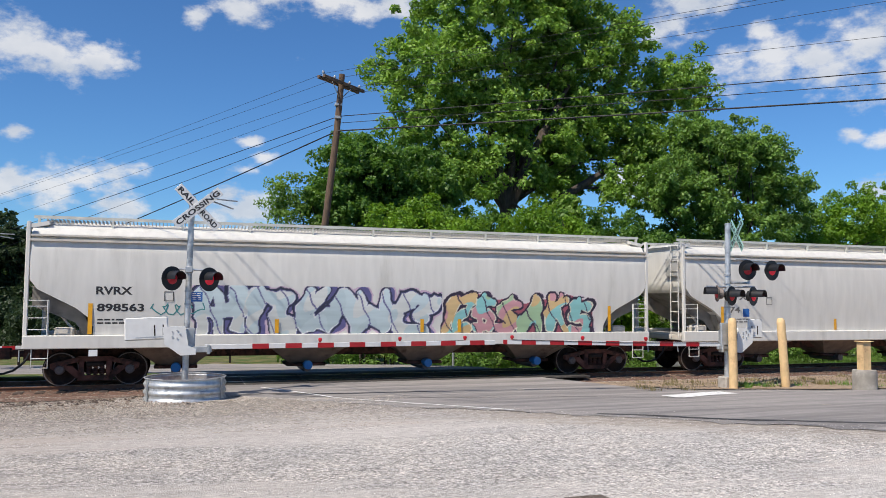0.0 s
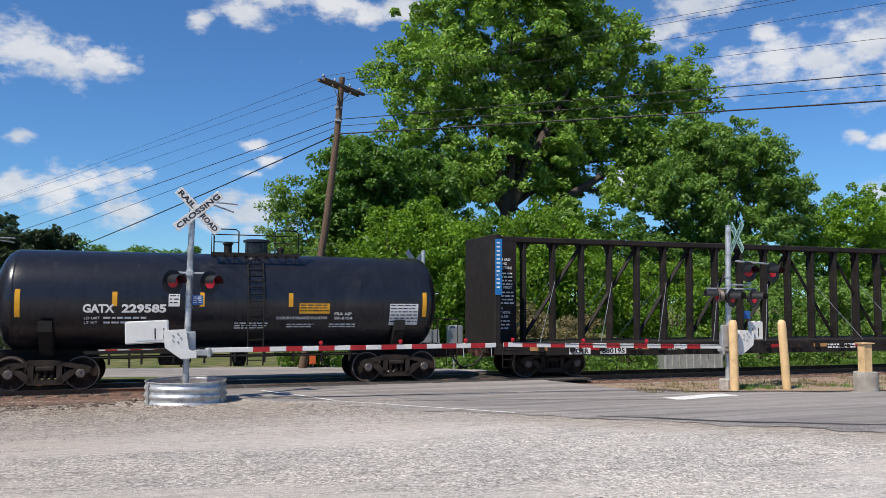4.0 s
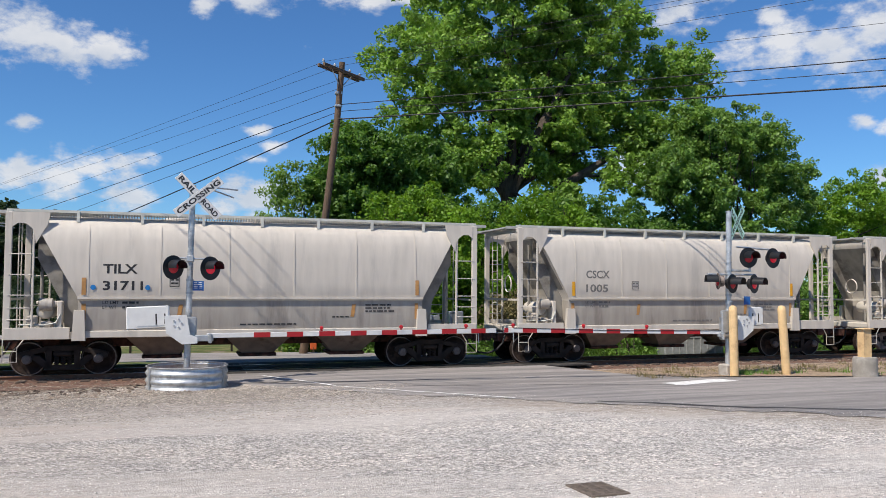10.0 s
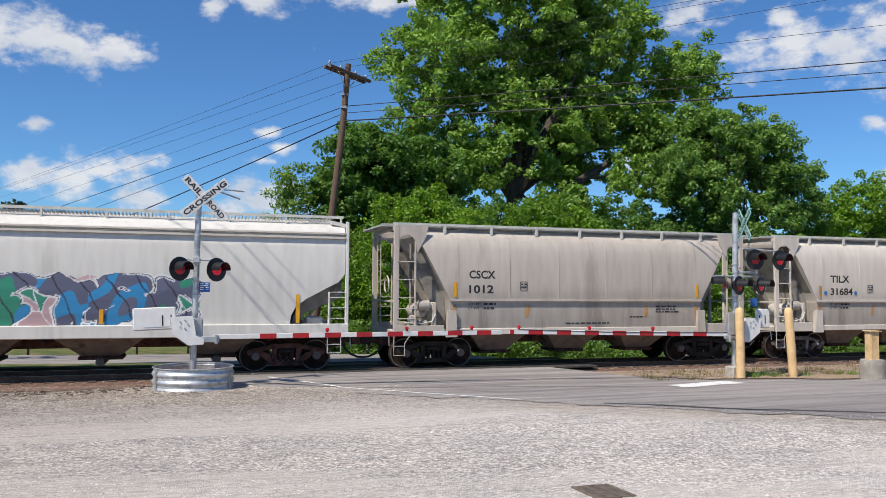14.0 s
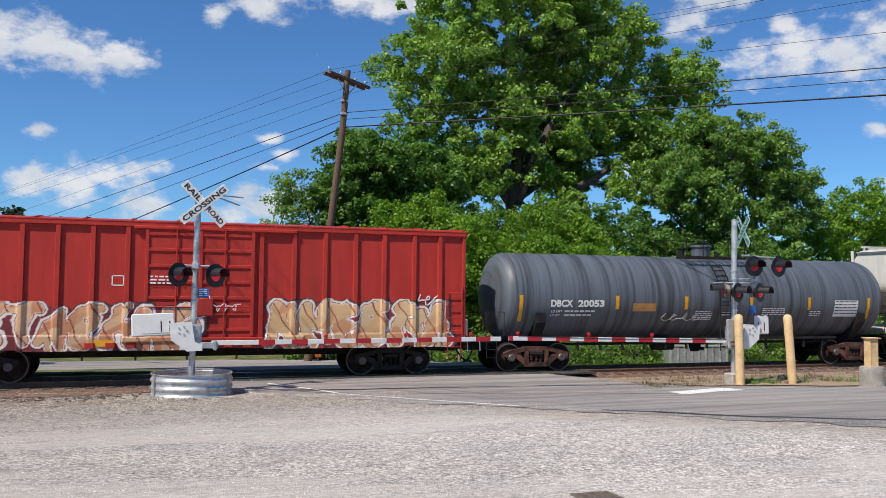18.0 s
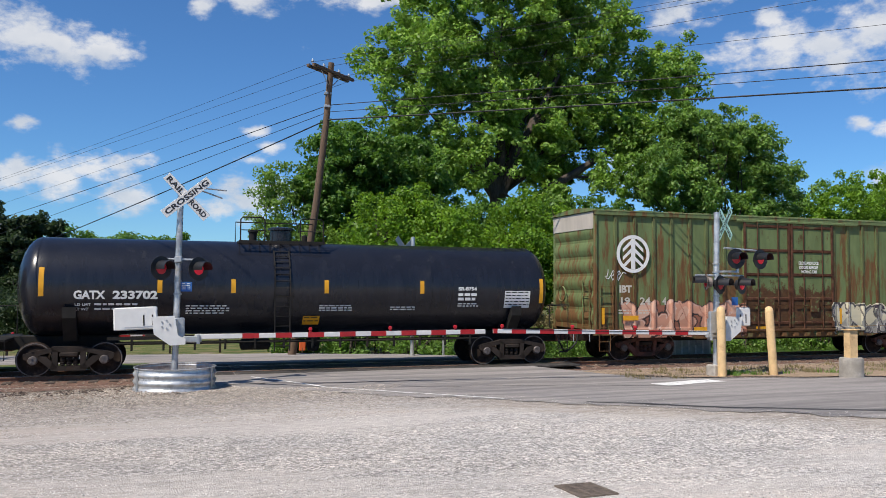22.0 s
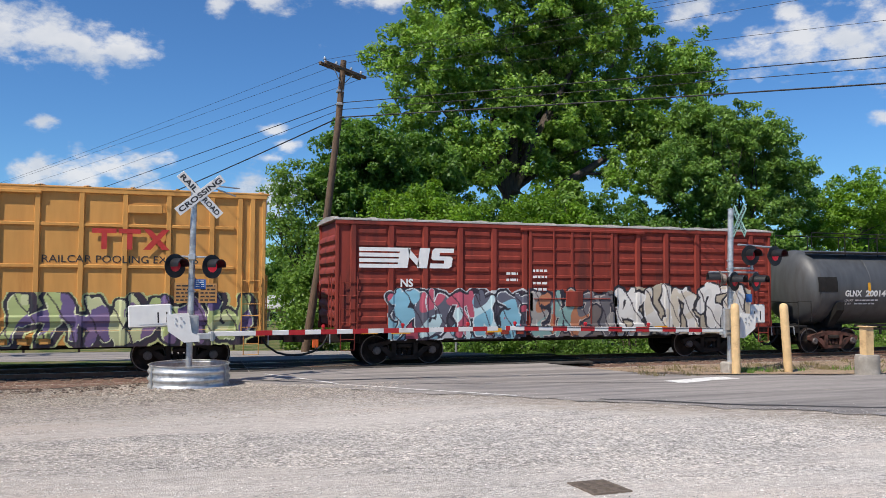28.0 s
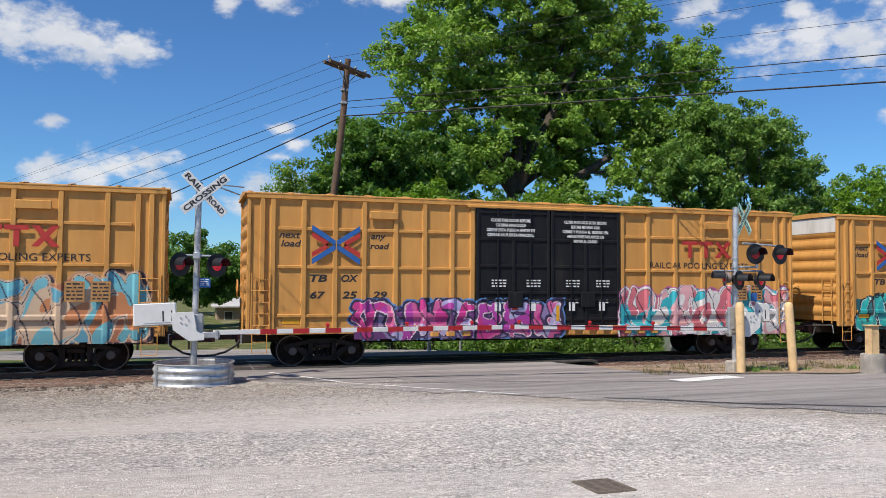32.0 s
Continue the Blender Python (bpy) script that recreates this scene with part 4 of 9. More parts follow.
thicket("bush", "bright green leafy bushes behind the track", [(10.5, 35.5, 6.1, 1.2, 1.1, 0.9), (8.9, 34.5, 5.0, 1.3, 1.5, 1.3), (11.9, 34.5, 5.1, 1.4, 1.3, 1.1), (10.6, 34.0, 2.4, 2.4, 1.6, 2.4), (13.2, 34.2, 2.8, 2.0, 1.6, 2.5), (7.6, 34.6, 2.4, 1.6, 1.3, 2.0)], 520, 110, 0.095, leaf_bright, 21)
thicket("bush", "bright green leafy bushes behind the track", [(16.6, 36.0, 6.2, 1.1, 1.0, 0.9), (18.8, 36.0, 5.9, 0.9, 0.8, 0.7), (16.0, 35.0, 3.4, 2.0, 1.6, 2.2), (18.8, 35.0, 3.2, 2.2, 1.6, 2.4), (21.4, 35.2, 2.4, 2.0, 1.5, 2.0), (24.0, 35.0, 2.4, 2.4, 1.5, 2.2)], 480, 110, 0.095, leaf_bright, 22)
thicket("bush", "mixed green scrub behind the track", [(27.2, 34.6, 1.8, 2.4, 1.4, 1.9), (30.4, 34.0, 1.6, 2.4, 1.4, 1.8), (34, 34.0, 1.6, 2.6, 1.5, 2.0), (38.5, 34, 1.8, 3.0, 1.6, 2.2)], 360, 110, 0.10, leaf_olive, 23)
thicket("bush", "low green scrub along the track", [(6.8, 31.8, 0.3, 1.2, 0.7, 0.8), (9.6, 31.4, 0.1, 1.4, 0.7, 0.6), (12.2, 30.6, 0.1, 1.5, 0.7, 0.6), (15.2, 30.2, 0.1, 1.6, 0.7, 0.6), (18.4, 30, 0.1, 1.6, 0.7, 0.7), (21.6, 30, 0.2, 1.6, 0.7, 0.7), (25, 30, 0.2, 1.8, 0.7, 0.8), (29, 30, 0.2, 2.0, 0.7, 0.8), (34, 30, 0.2, 2.4, 0.7, 0.8)], 520, 60, 0.07, leaf_olive, 24, 0.4)
thicket("bush", "tangle of dry vines and leaves", [(14.2, 32.2, 1.1, 1.4, 0.8, 1.1), (16.8, 32.0, 0.9, 1.2, 0.8, 0.9)], 160, 80, 0.065, leaf_dry, 25, 0.45)
thicket("bush", "pale green bushes behind the leaning pole", [(5.6, 36.6, 1.6, 1.6, 1.3, 2.2), (7.8, 35.0, 1.6, 1.5, 1.2, 2.0)], 280, 90, 0.10, leaf_pale, 26)


def far_wood(name, label, spots, material, seed, size, per=130):
    """A distant line of trees: trunks and clumped crowns of uneven height in one mesh."""
    rng = np.random.default_rng(seed)
    cs, rs = [], []
    for x, y, h, r in spots:
        k = 26
        d = rng.normal(size=(k, 3))
        d /= np.linalg.norm(d, axis=1, keepdims=True)
        cs.append(np.array([x, y, h * 0.52]) + d * np.array([r, r, h * 0.46]) * (0.4 + 0.6 * rng.random((k, 1))))
        rs.append(np.full(k, r * 0.42))
    c, r = np.concatenate(cs), np.concatenate(rs)
    ob = new(name, sheet_mesh(name, leaves(rng, c, r, per // 2, size), material))
    return tagged(ob, label, "trees", kind="stuff")


rw = random.Random(5)
far_wood("far_wood", "mixed green wood beyond the lawn", [(-15.5 + i * 1.15 + rw.uniform(-.5, .5), 69 + rw.uniform(-4, 5), rw.uniform(5.8, 8.2), rw.uniform(1.4, 2.2)) for i in range(18)], leaf_shade, 37, 0.16, 340)
rw = random.Random(5)
far_wood("far_wood", "distant green wood on the horizon", [(-75 + i * 3.4 + rw.uniform(-1, 1), 98 + rw.uniform(-4, 10), rw.uniform(6.0, 9.0), rw.uniform(2.6, 4.2)) for i in range(38)], leaf_olive, 31, 0.28, 300)
far_wood("far_wood", "distant dark conifers on the horizon", [(-34 + i * 2.0 + rw.uniform(-.6, .6), 70 + rw.uniform(-4, 6), rw.uniform(7.5, 10.2), rw.uniform(1.8, 2.6)) for i in range(12)], leaf_dark, 32, 0.24, 340)
far_wood("far_wood", "dense dark pines beside the far road", [(-13.6 + i * 0.72 + rw.uniform(-.3, .3), 61 + rw.uniform(-2, 2), rw.uniform(6.8, 8.2), rw.uniform(1.1, 1.6)) for i in range(9)], leaf_dark, 36, 0.16, 420)
far_wood("far_wood", "leafy wood behind the fields", [(-16 + i * 1.7 + rw.uniform(-.8, .8), 66 + rw.uniform(-4, 4), rw.uniform(4.2, 6.4), rw.uniform(1.6, 2.4)) for i in range(9)], leaf_olive, 33, 0.18, 380)
far_wood("far_wood", "wood that goes on beside the track", [(58 + i * 4 + rw.uniform(-1, 1), 52 + rw.uniform(-5, 5), rw.uniform(8, 12), rw.uniform(3, 4.5)) for i in range(24)], leaf_olive, 34, 0.26, 300)
far_wood("far_wood", "wood across the road behind the lot", [(-120 + i * 6 + rw.uniform(-2, 2), -70 + rw.uniform(-8, 8), rw.uniform(8, 13), rw.uniform(3.5, 5)) for i in range(40)], leaf_olive, 35, 0.6, 60)


def tufts(name, label, spots, per, height, spread, material, seed):
    rng = np.random.default_rng(seed)
    out = []
    for x, y in spots:
        k = per
        a = rng.uniform(0, 2 * np.pi, k)
        r = spread * np.sqrt(rng.random(k))
        p = np.stack([x + r * np.cos(a), y + r * np.sin(a), np.full(k, ground_z(x, y) + 0.02)], 1)
        h = height * rng.uniform(0.4, 1.1, k)
        tilt = rng.normal(size=(k, 2)) * 0.35
        tip = p + np.stack([tilt[:, 0] * h, tilt[:, 1] * h, h], 1)
        w = np.stack([np.cos(a + 1.3), np.sin(a + 1.3), np.zeros(k)], 1) * 0.012
        out.append(np.stack([p - w, p + w, tip], 1))
    ob = new(name, sheet_mesh(name, np.concatenate(out), material, 3))
    return tagged(ob, label, "grass", kind="stuff")


thicket("bush", "dark undergrowth along the far lawn", [(-26 + i * 3.1, 52 + (i % 3) * 1.5, 0.4, 2.2, 1.2, 1.6) for i in range(7)], 300, 120, 0.11, leaf_dark, 27, 0.8)
thicket("bush", "leafy hedge in front of the far wood", [(-20 + i * 3.0, 57 + (i % 2) * 2.0, 0.9, 2.0, 1.4, 1.9 + 0.5 * (i % 3)) for i in range(6)], 300, 110, 0.13, leaf_dark, 28, 0.8)
rg = random.Random(8)
tufts("weeds", "green and tan weeds at the foot of the bollards", [(15.6 + rg.uniform(0, 2.0), 19.4 + rg.uniform(-0.4, 0.7)) for i in range(16)] + [(18.8 + rg.uniform(-.3, 4.5), 18.4 + rg.uniform(-.5, .9)) for i in range(14)], 22, 0.16, 0.24, leaf_olive, 41)
tufts("weeds", "dry tan weeds on the shoulder", [(12.5 + rg.uniform(0, 14), 20.4 + rg.uniform(-1.2, 1.4)) for i in range(46)], 40, 0.16, 0.35, leaf_dry, 42)
tufts("grass", "rough green verge behind the track", [(rg.uniform(11, 36), rg.uniform(28.4, 34)) for i in range(300)], 46, 0.22, 0.55, leaf_olive, 43)


sign_teal = surface("teal_reflective_sign_sheet", (0.30, 0.52, 0.47), 0.4, vary=0.1, scale=6)


def moved(mesh, m):
    mesh.v = [tuple(m @ Vector(p)) for p in mesh.v]
    return mesh


# ---- clouds, far off ----


def cloud_layer():
    R = 2500.0
    m = Mesh()
    rows = []
    for i in range(25):
        e = radians(0.5 + 33 * i / 24)
        rows.append([(R * math.cos(e) * math.sin(a), R * math.cos(e) * math.cos(a), R * math.sin(e)) for a in (radians(-42 + 118 * k / 60) for k in range(61))])
    m.loft(rows, caps=False, close=False)
    mat = bpy.data.materials.new("sunlit_cloud")
    mat.use_nodes = True
    n, l = mat.node_tree.nodes, mat.node_tree.links
    n.remove(n["Principled BSDF"])
    tc, mp = n.new("ShaderNodeTexCoord"), n.new("ShaderNodeMapping")
    mp.inputs["Scale"].default_value = (1, 1, 1.7)
    l.new(tc.outputs["Object"], mp.inputs[0])

    def math_node(op, a, b, c=None):
        q = n.new("ShaderNodeMath")
        q.operation = op
        for s, v in zip(q.inputs, (a, b, c)):
            if v is None:
                continue
            if isinstance(v, (int, float)):
                s.default_value = v
            else:
                l.new(v, s)
        return q.outputs[0]
    total = None
    # heading and height of each cloud as a direction, and its angular radius
    for (x, y, z), r in (((-0.17, 0.947, 0.274), 0.053), ((-0.132, 0.954, 0.268), 0.055), ((-0.1, 0.958, 0.269), 0.043), ((-0.191, 0.939, 0.285), 0.041), ((-0.221, 0.936, 0.274), 0.053), ((0.061, 0.938, 0.342), 0.043),
                         ((0.086, 0.931, 0.355), 0.045), ((0.011, 0.945, 0.327), 0.021), ((0.208, 0.915, 0.346), 0.034), ((0.171, 0.919, 0.355), 0.038), ((0.237, 0.904, 0.355), 0.034), ((-0.178, 0.968, 0.178), 0.019),
                         ((-0.18, 0.976, 0.123), 0.04), ((-0.142, 0.982, 0.124), 0.046), ((-0.107, 0.985, 0.132), 0.041), ((-0.075, 0.988, 0.139), 0.036), ((-0.056, 0.988, 0.146), 0.019), ((-0.068, 0.992, 0.104), 0.038),
                         ((0.07, 0.992, 0.107), 0.053), ((0.041, 0.994, 0.099), 0.034), ((0.1, 0.988, 0.115), 0.028), ((0.078, 0.979, 0.187), 0.017), ((0.09, 0.981, 0.173), 0.019), ((0.072, 0.985, 0.155), 0.021),
                         ((0.603, 0.75, 0.271), 0.045), ((0.635, 0.722, 0.275), 0.057), ((0.67, 0.692, 0.269), 0.055), ((0.699, 0.658, 0.281), 0.057), ((0.723, 0.645, 0.246), 0.055), ((0.538, 0.778, 0.324), 0.04),
                         ((0.551, 0.762, 0.341), 0.043), ((0.618, 0.724, 0.306), 0.022), ((0.708, 0.681, 0.184), 0.015), ((0.726, 0.664, 0.177), 0.021), ((0.727, 0.675, 0.124), 0.028), ((0.523, 0.84, 0.145), 0.046),
                         ((0.577, 0.736, 0.354), 0.041)):
        d = n.new("ShaderNodeVectorMath")
        d.operation = "DISTANCE"
        q = Vector((x, y, z)).normalized() * R
        d.inputs[1].default_value = (q.x, q.y, q.z * 1.7)
        l.new(mp.outputs[0], d.inputs[0])
        f = math_node("SUBTRACT", 1.0, math_node("DIVIDE", d.outputs["Value"], r * R * 1.22))
        total = f if total is None else math_node("MAXIMUM", total, f)
    nz = n.new("ShaderNodeTexNoise")
    nz.inputs["Scale"].default_value, nz.inputs["Detail"].default_value, nz.inputs["Roughness"].default_value = 0.012, 10, 0.60
    l.new(mp.outputs[0], nz.inputs["Vector"])
    low = n.new("ShaderNodeTexNoise")
    low.inputs["Scale"].default_value, low.inputs["Detail"].default_value = 0.004, 6
    l.new(mp.outputs[0], low.inputs["Vector"])
    dens = math_node("ADD", math_node("MAXIMUM", total, -0.4), math_node("MULTIPLY", math_node("SUBTRACT", nz.outputs["Fac"], 0.5), 2.5))
    rmp = n.new("ShaderNodeMapRange")
    rmp.interpolation_type = "SMOOTHSTEP"
    rmp.inputs["From Min"].default_value, rmp.inputs["From Max"].default_value = 0.10, 0.95
    rmp.inputs["To Max"].default_value = 0.88
    l.new(dens, rmp.inputs["Value"])
    shade = n.new("ShaderNodeMapRange")
    shade.inputs["From Min"].default_value, shade.inputs["From Max"].default_value = 0.40, 0.62
    l.new(low.outputs["Fac"], shade.inputs["Value"])
    col = n.new("ShaderNodeMix")
    col.data_type = "RGBA"
    col.inputs["A"].default_value, col.inputs["B"].default_value = (0.97, 0.97, 0.98, 1), (0.70, 0.75, 0.83, 1)
    l.new(shade.outputs[0], col.inputs[0])
    em, tr, mx = n.new("ShaderNodeEmission"), n.new("ShaderNodeBsdfTransparent"), n.new("ShaderNodeMixShader")
    em.inputs["Strength"].default_value = 0.86
    l.new(col.outputs["Result"], em.inputs["Color"])
    l.new(rmp.outputs[0], mx.inputs[0])
    l.new(tr.outputs[0], mx.inputs[1])
    l.new(em.outputs[0], mx.inputs[2])
    l.new(mx.outputs[0], n["Material Output"].inputs[0])
    ob = part("backdrop", m, mat)
    return tagged(ob, "scattered white fair-weather clouds in a blue sky", "clouds", kind="structure")


clouds = cloud_layer()

# ---- crossing signals, poles, posts ----


def lamp(parent, x, y, z, turn, lens, r=0.30, hood=0.34, back=False):
    """A round flasher: black background disc, housing, hood and red lens, turned about the vertical."""
    at = Matrix.Translation((x, y, z)) @ Matrix.Rotation(radians(turn), 4, "Z")
    disc = Mesh().spin([(0.0, r), (0.012, r), (0.02, r - 0.01), (0.022, 0.02)], "y", (0, 0, 0), 32)
    disc.spin([(0.02, 0.17), (0.16, 0.15), (0.20, 0.09), (0.20, 0.01)], "y", (0, 0, 0), 20)
    p = part("flasher", moved(disc, at), steel_grey if back else lamp_black, parent)
    h = Mesh()
    outer = [(0.17 * math.cos(a), 0.17 * math.sin(a)) for a in (radians(q) for q in range(-15, 196, 15))]
    rows = []
    for y0, k in ((0.0, 1.0), (-hood * 0.5, 1.0), (-hood, 0.96)):
        rows.append([(u * k, y0, w * k + 0.02) for u, w in outer] + [(u * k * 0.95, y0, w * k * 0.95 + 0.02) for u, w in reversed(outer)])
    h.loft(rows)
    part("hood", moved(h, at), lamp_black, p)
    part("lens", moved(Mesh().spin([(-0.005, 0.145), (-0.03, 0.12), (-0.04, 0.06), (-0.042, 0.01)], "y", (0, 0, 0), 24), at), lens, p)
    return p


def crossbuck(parent, at, words=True, face=sign_white, size=1.42, angles=(-46, 40)):
    """Two crossed sign blades, with their words where they can be read."""
    for k, (ang, text) in enumerate(((angles[1], "CROSSING"), (angles[0], "RAIL ROAD"))):
        rot = at @ Matrix.Translation((0, 0.012 * (1 - k) * -1, 0)) @ Matrix.Rotation(radians(-ang), 4, "Y")
        b = part("blade", moved(Mesh().soft(-size / 2, size / 2, -0.006, 0.006, -0.115, 0.115, 0.004), rot), face, parent)
        if words:
            for w, x, wd in ((("CROSSING", -size * 0.46, size * 0.92),) if k == 0 else (("RAIL", -size * 0.46, size * 0.37), ("ROAD", size * 0.09, size * 0.37))):
                t = Mesh()
                co, fs = glyphs(w, 0.03, 0)
                lo, hi = co.min(0), co.max(0)
                p = (co - lo) * np.array([wd / (hi[0] - lo[0]), 0.135 / (hi[1] - lo[1])]) + np.array([x, -0.0675])
                t.add([(a, -0.0095, c) for a, c in p], fs)
                part("lettering", moved(t, rot), black_paint, b, smooth=0)


arm_lens = plain("small_red_arm_lens", (0.42, 0.012, 0.02), 0.35, 0.0, 0.06)


def gate_arm(parent, a, b, lights, first, tip_red=True):
    """A striped arm from a to b; stripes 0.41 m wide from `first` metres on."""
    a, b = Vector(a), Vector(b)
    L = (b - a).length
    at = Matrix.Translation(a) @ (b - a).to_track_quat("X", "Z").to_matrix().to_4x4()
    arm = part("gate_arm", moved(Mesh().soft(0, L, -0.022, 0.022, -0.06, 0.06, 0.008), at), arm_white, parent, "striped red and white boom")
    x, red = first, True
    while x < L - 0.05:
        if red:
            part("red_band", moved(Mesh().box(x, min(x + 0.41, L - 0.004), -0.026, 0.026, -0.062, 0.062), at), arm_red, arm)
        x, red = x + 0.41, not red
    for d in lights:
        lt = part("arm_light", moved(Mesh().soft(d - 0.045, d + 0.045, -0.05, 0.05, 0.10, 0.19, 0.02).box(d - 0.03, d + 0.03, -0.02, 0.02, 0.07, 0.11), at), arm_lens, arm)
    part("cable", moved(Mesh().tube([(0.1, 0.03, 0.05), (L * 0.5, 0.03, 0.02), (lights[-1], 0.03, 0.07)], 0.008, 5), at), wire_black, arm)
    return arm


def mechanism(parent, x, y, z, s, reach=1.42, tilt=0.0):
    """Gate mechanism housing on the mast; s: the side on which the boom lies."""
    p = part("gate_mechanism", Mesh().prism([(x - s * 0.55, z + 0.34), (x - s * 0.02, z + 0.36), (x + s * 0.06, z - 0.12), (x + s * 0.24, z - 0.2), (x + s * 0.24, z - 0.34), (x - s * 0.12, z - 0.36), (x - s * 0.5, z - 0.08)], "y", y - 0.30, y - 0.16), sign_white, parent)
    for i in range(5):
        q = radians(i * 72)
        part("bolt", Mesh().cyl((x - s * 0.24 + 0.10 * math.cos(q), y - 0.32, z + 0.16 + 0.10 * math.sin(q)), (x - s * 0.24 + 0.10 * math.cos(q), y - 0.30, z + 0.16 + 0.10 * math.sin(q)), 0.022, n=6), galv_dull, p)
    part("mechanism_box", Mesh().soft(x - 0.22, x + 0.22, y - 0.14, y + 0.34, z - 0.3, z + 0.3, 0.03), galv_dull, parent)
    tip = Matrix.Translation((x, y, z + 0.3)) @ Matrix.Rotation(radians(tilt), 4, "Y") @ Matrix.Translation((-x, -y, -z - 0.3))
    c = part("counterweight", moved(Mesh().soft(min(x - s * 0.42, x - s * reach), max(x - s * 0.42, x - s * reach), y - 0.24, y - 0.16, z + 0.06, z + 0.62, 0.03), tip), sign_white, parent, "white flat counterweight plate")
    for q in (0.52, 0.72):
        part("slot", moved(Mesh().box(min(x - s * q, x - s * (q + 0.03)), max(x - s * q, x - s * (q + 0.03)), y - 0.246, y - 0.239, z + 0.16, z + 0.42), tip), steel_dark, c)
    part("slot", moved(Mesh().box(min(x - s * 0.4, x - s * (reach - 0.25)), max(x - s * 0.4, x - s * (reach - 0.25)), y - 0.246, y - 0.239, z + 0.125, z + 0.14), tip), galv_dull, c)
    part("boom_clamp", Mesh().soft(min(x + s * 0.18, x + s * 0.62), max(x + s * 0.18, x + s * 0.62), y - 0.28, y - 0.20, z - 0.30, z - 0.14, 0.02).soft(min(x + s * 0.5, x + s * 0.58), max(x + s * 0.5, x + s * 0.58), y - 0.32, y - 0.14, z - 0.34, z - 0.10, 0.015), galv_dull, parent)
    return p


def mast(parent, x, y, z0, z1, r=0.075, lean=0.0):
    part("mast", Mesh().tube([(x, y, z0), (x + lean, y, z1)], [r, r * 0.97], 18), galv, parent)
    part("mast_cap", Mesh().spin([(0, r + 0.006), (0.03, r + 0.004), (0.05, 0.02)], "z", (x + lean, y, z1), 16), galv_dull, parent)


left_signal = thing("crossing_signal", "galvanised crossing signal with crossbuck, red flashers and a lowered gate", "crossing signal", "crossing signals")
mx, my = 0.17, 20.85
mast(left_signal, mx, my, 0.2, 4.98, 0.078, 0.06)
crossbuck(left_signal, Matrix.Translation((mx + 0.20, my - 0.12, 4.72)) @ Matrix.Rotation(radians(6), 4, "Z"))
part("rear_blade", Mesh().tube([(mx + 0.35, my + 0.1, 5.00), (mx + 1.2, my + 0.55, 5.00)], 0.02, 6).tube([(mx + 0.55, my + 0.15, 4.93), (mx + 1.1, my + 0.6, 4.80)], 0.02, 6), galv_dull, left_signal, "second crossbuck seen edge-on")
part("crossarm", Mesh().cyl((mx - 0.35, my - 0.05, 3.17), (mx + 0.62, my - 0.05, 3.15), 0.026, n=10).soft(mx - 0.06, mx + 0.12, my - 0.14, my + 0.1, 3.08, 3.24, 0.02), galv, left_signal)
lamp(left_signal, mx - 0.36, my - 0.22, 2.93, 36, lens_dim)
lamp(left_signal, mx + 0.52, my - 0.16, 2.92, 36, lens_red)
part("notice_plate", Mesh().box(mx + 0.10, mx + 0.37, my - 0.11, my - 0.10, 2.36, 2.60), logo_blue, left_signal, "small blue notice plate")
bars(left_signal, mx + 0.13, 2.57, 0.2, 4, white_paint, my - 0.113, 4, 0.018, 0.028)
m = Mesh()
for z in (2.30, 2.62, 3.1):
    m.spin([(-0.02, 0.082), (-0.02, 0.098), (0.02, 0.098), (0.02, 0.082)], "z", (mx + 0.035, my, z), 16, True)
parts("mast_band", m, galv_dull, left_signal)
mechanism(left_signal, mx + 0.0, my, 1.40, 1, 1.42, -2.5)
gate_arm(left_signal, (mx + 0.45, my - 0.24, 1.24), (8.22, 20.2, 1.30), (2.85, 4.95, 6.75), 1.15)
part("footing", Mesh().soft(mx - 0.25, mx + 0.25, my - 0.25, my + 0.25, -0.2, 0.24, 0.03), concrete, left_signal)

ring = thing("planter_ring", "galvanised corrugated steel ring round the signal mast", "steel ring")
prof = [(-0.12, 0.96)]
for i in range(25):
    z = i / 24 * 0.56
    prof.append((z, 0.965 + 0.022 * math.sin(z / 0.56 * 6 * math.pi)))
prof += [(0.575, 0.985), (0.585, 0.965), (0.575, 0.945), (0.56, 0.95), (0.0, 0.95), (-0.12, 0.95)]
part("ring_wall", Mesh().spin(prof, "z", (mx + 0.02, my, -0.07), 64, True), galv, ring)
m = Mesh()
for k in range(3):
    a = radians(-62 + k * 120)
    m.soft(-0.03, 0.03, -1.005, -0.985, -0.05, 0.49, 0.006)
    m.v[-32:] = [tuple(Matrix.Translation((mx + 0.02, my, 0)) @ Matrix.Rotation(a, 4, "Z") @ Vector(p)) for p in m.v[-32:]]
parts("ring_seam", m, galv_dull, ring)
part("fill", Mesh().spin([(0.0, 0.94), (0.30, 0.94), (0.36, 0.5), (0.38, 0.05)], "z", (mx + 0.02, my, -0.1), 32), ballast_bed, ring, "gravel fill inside the ring")

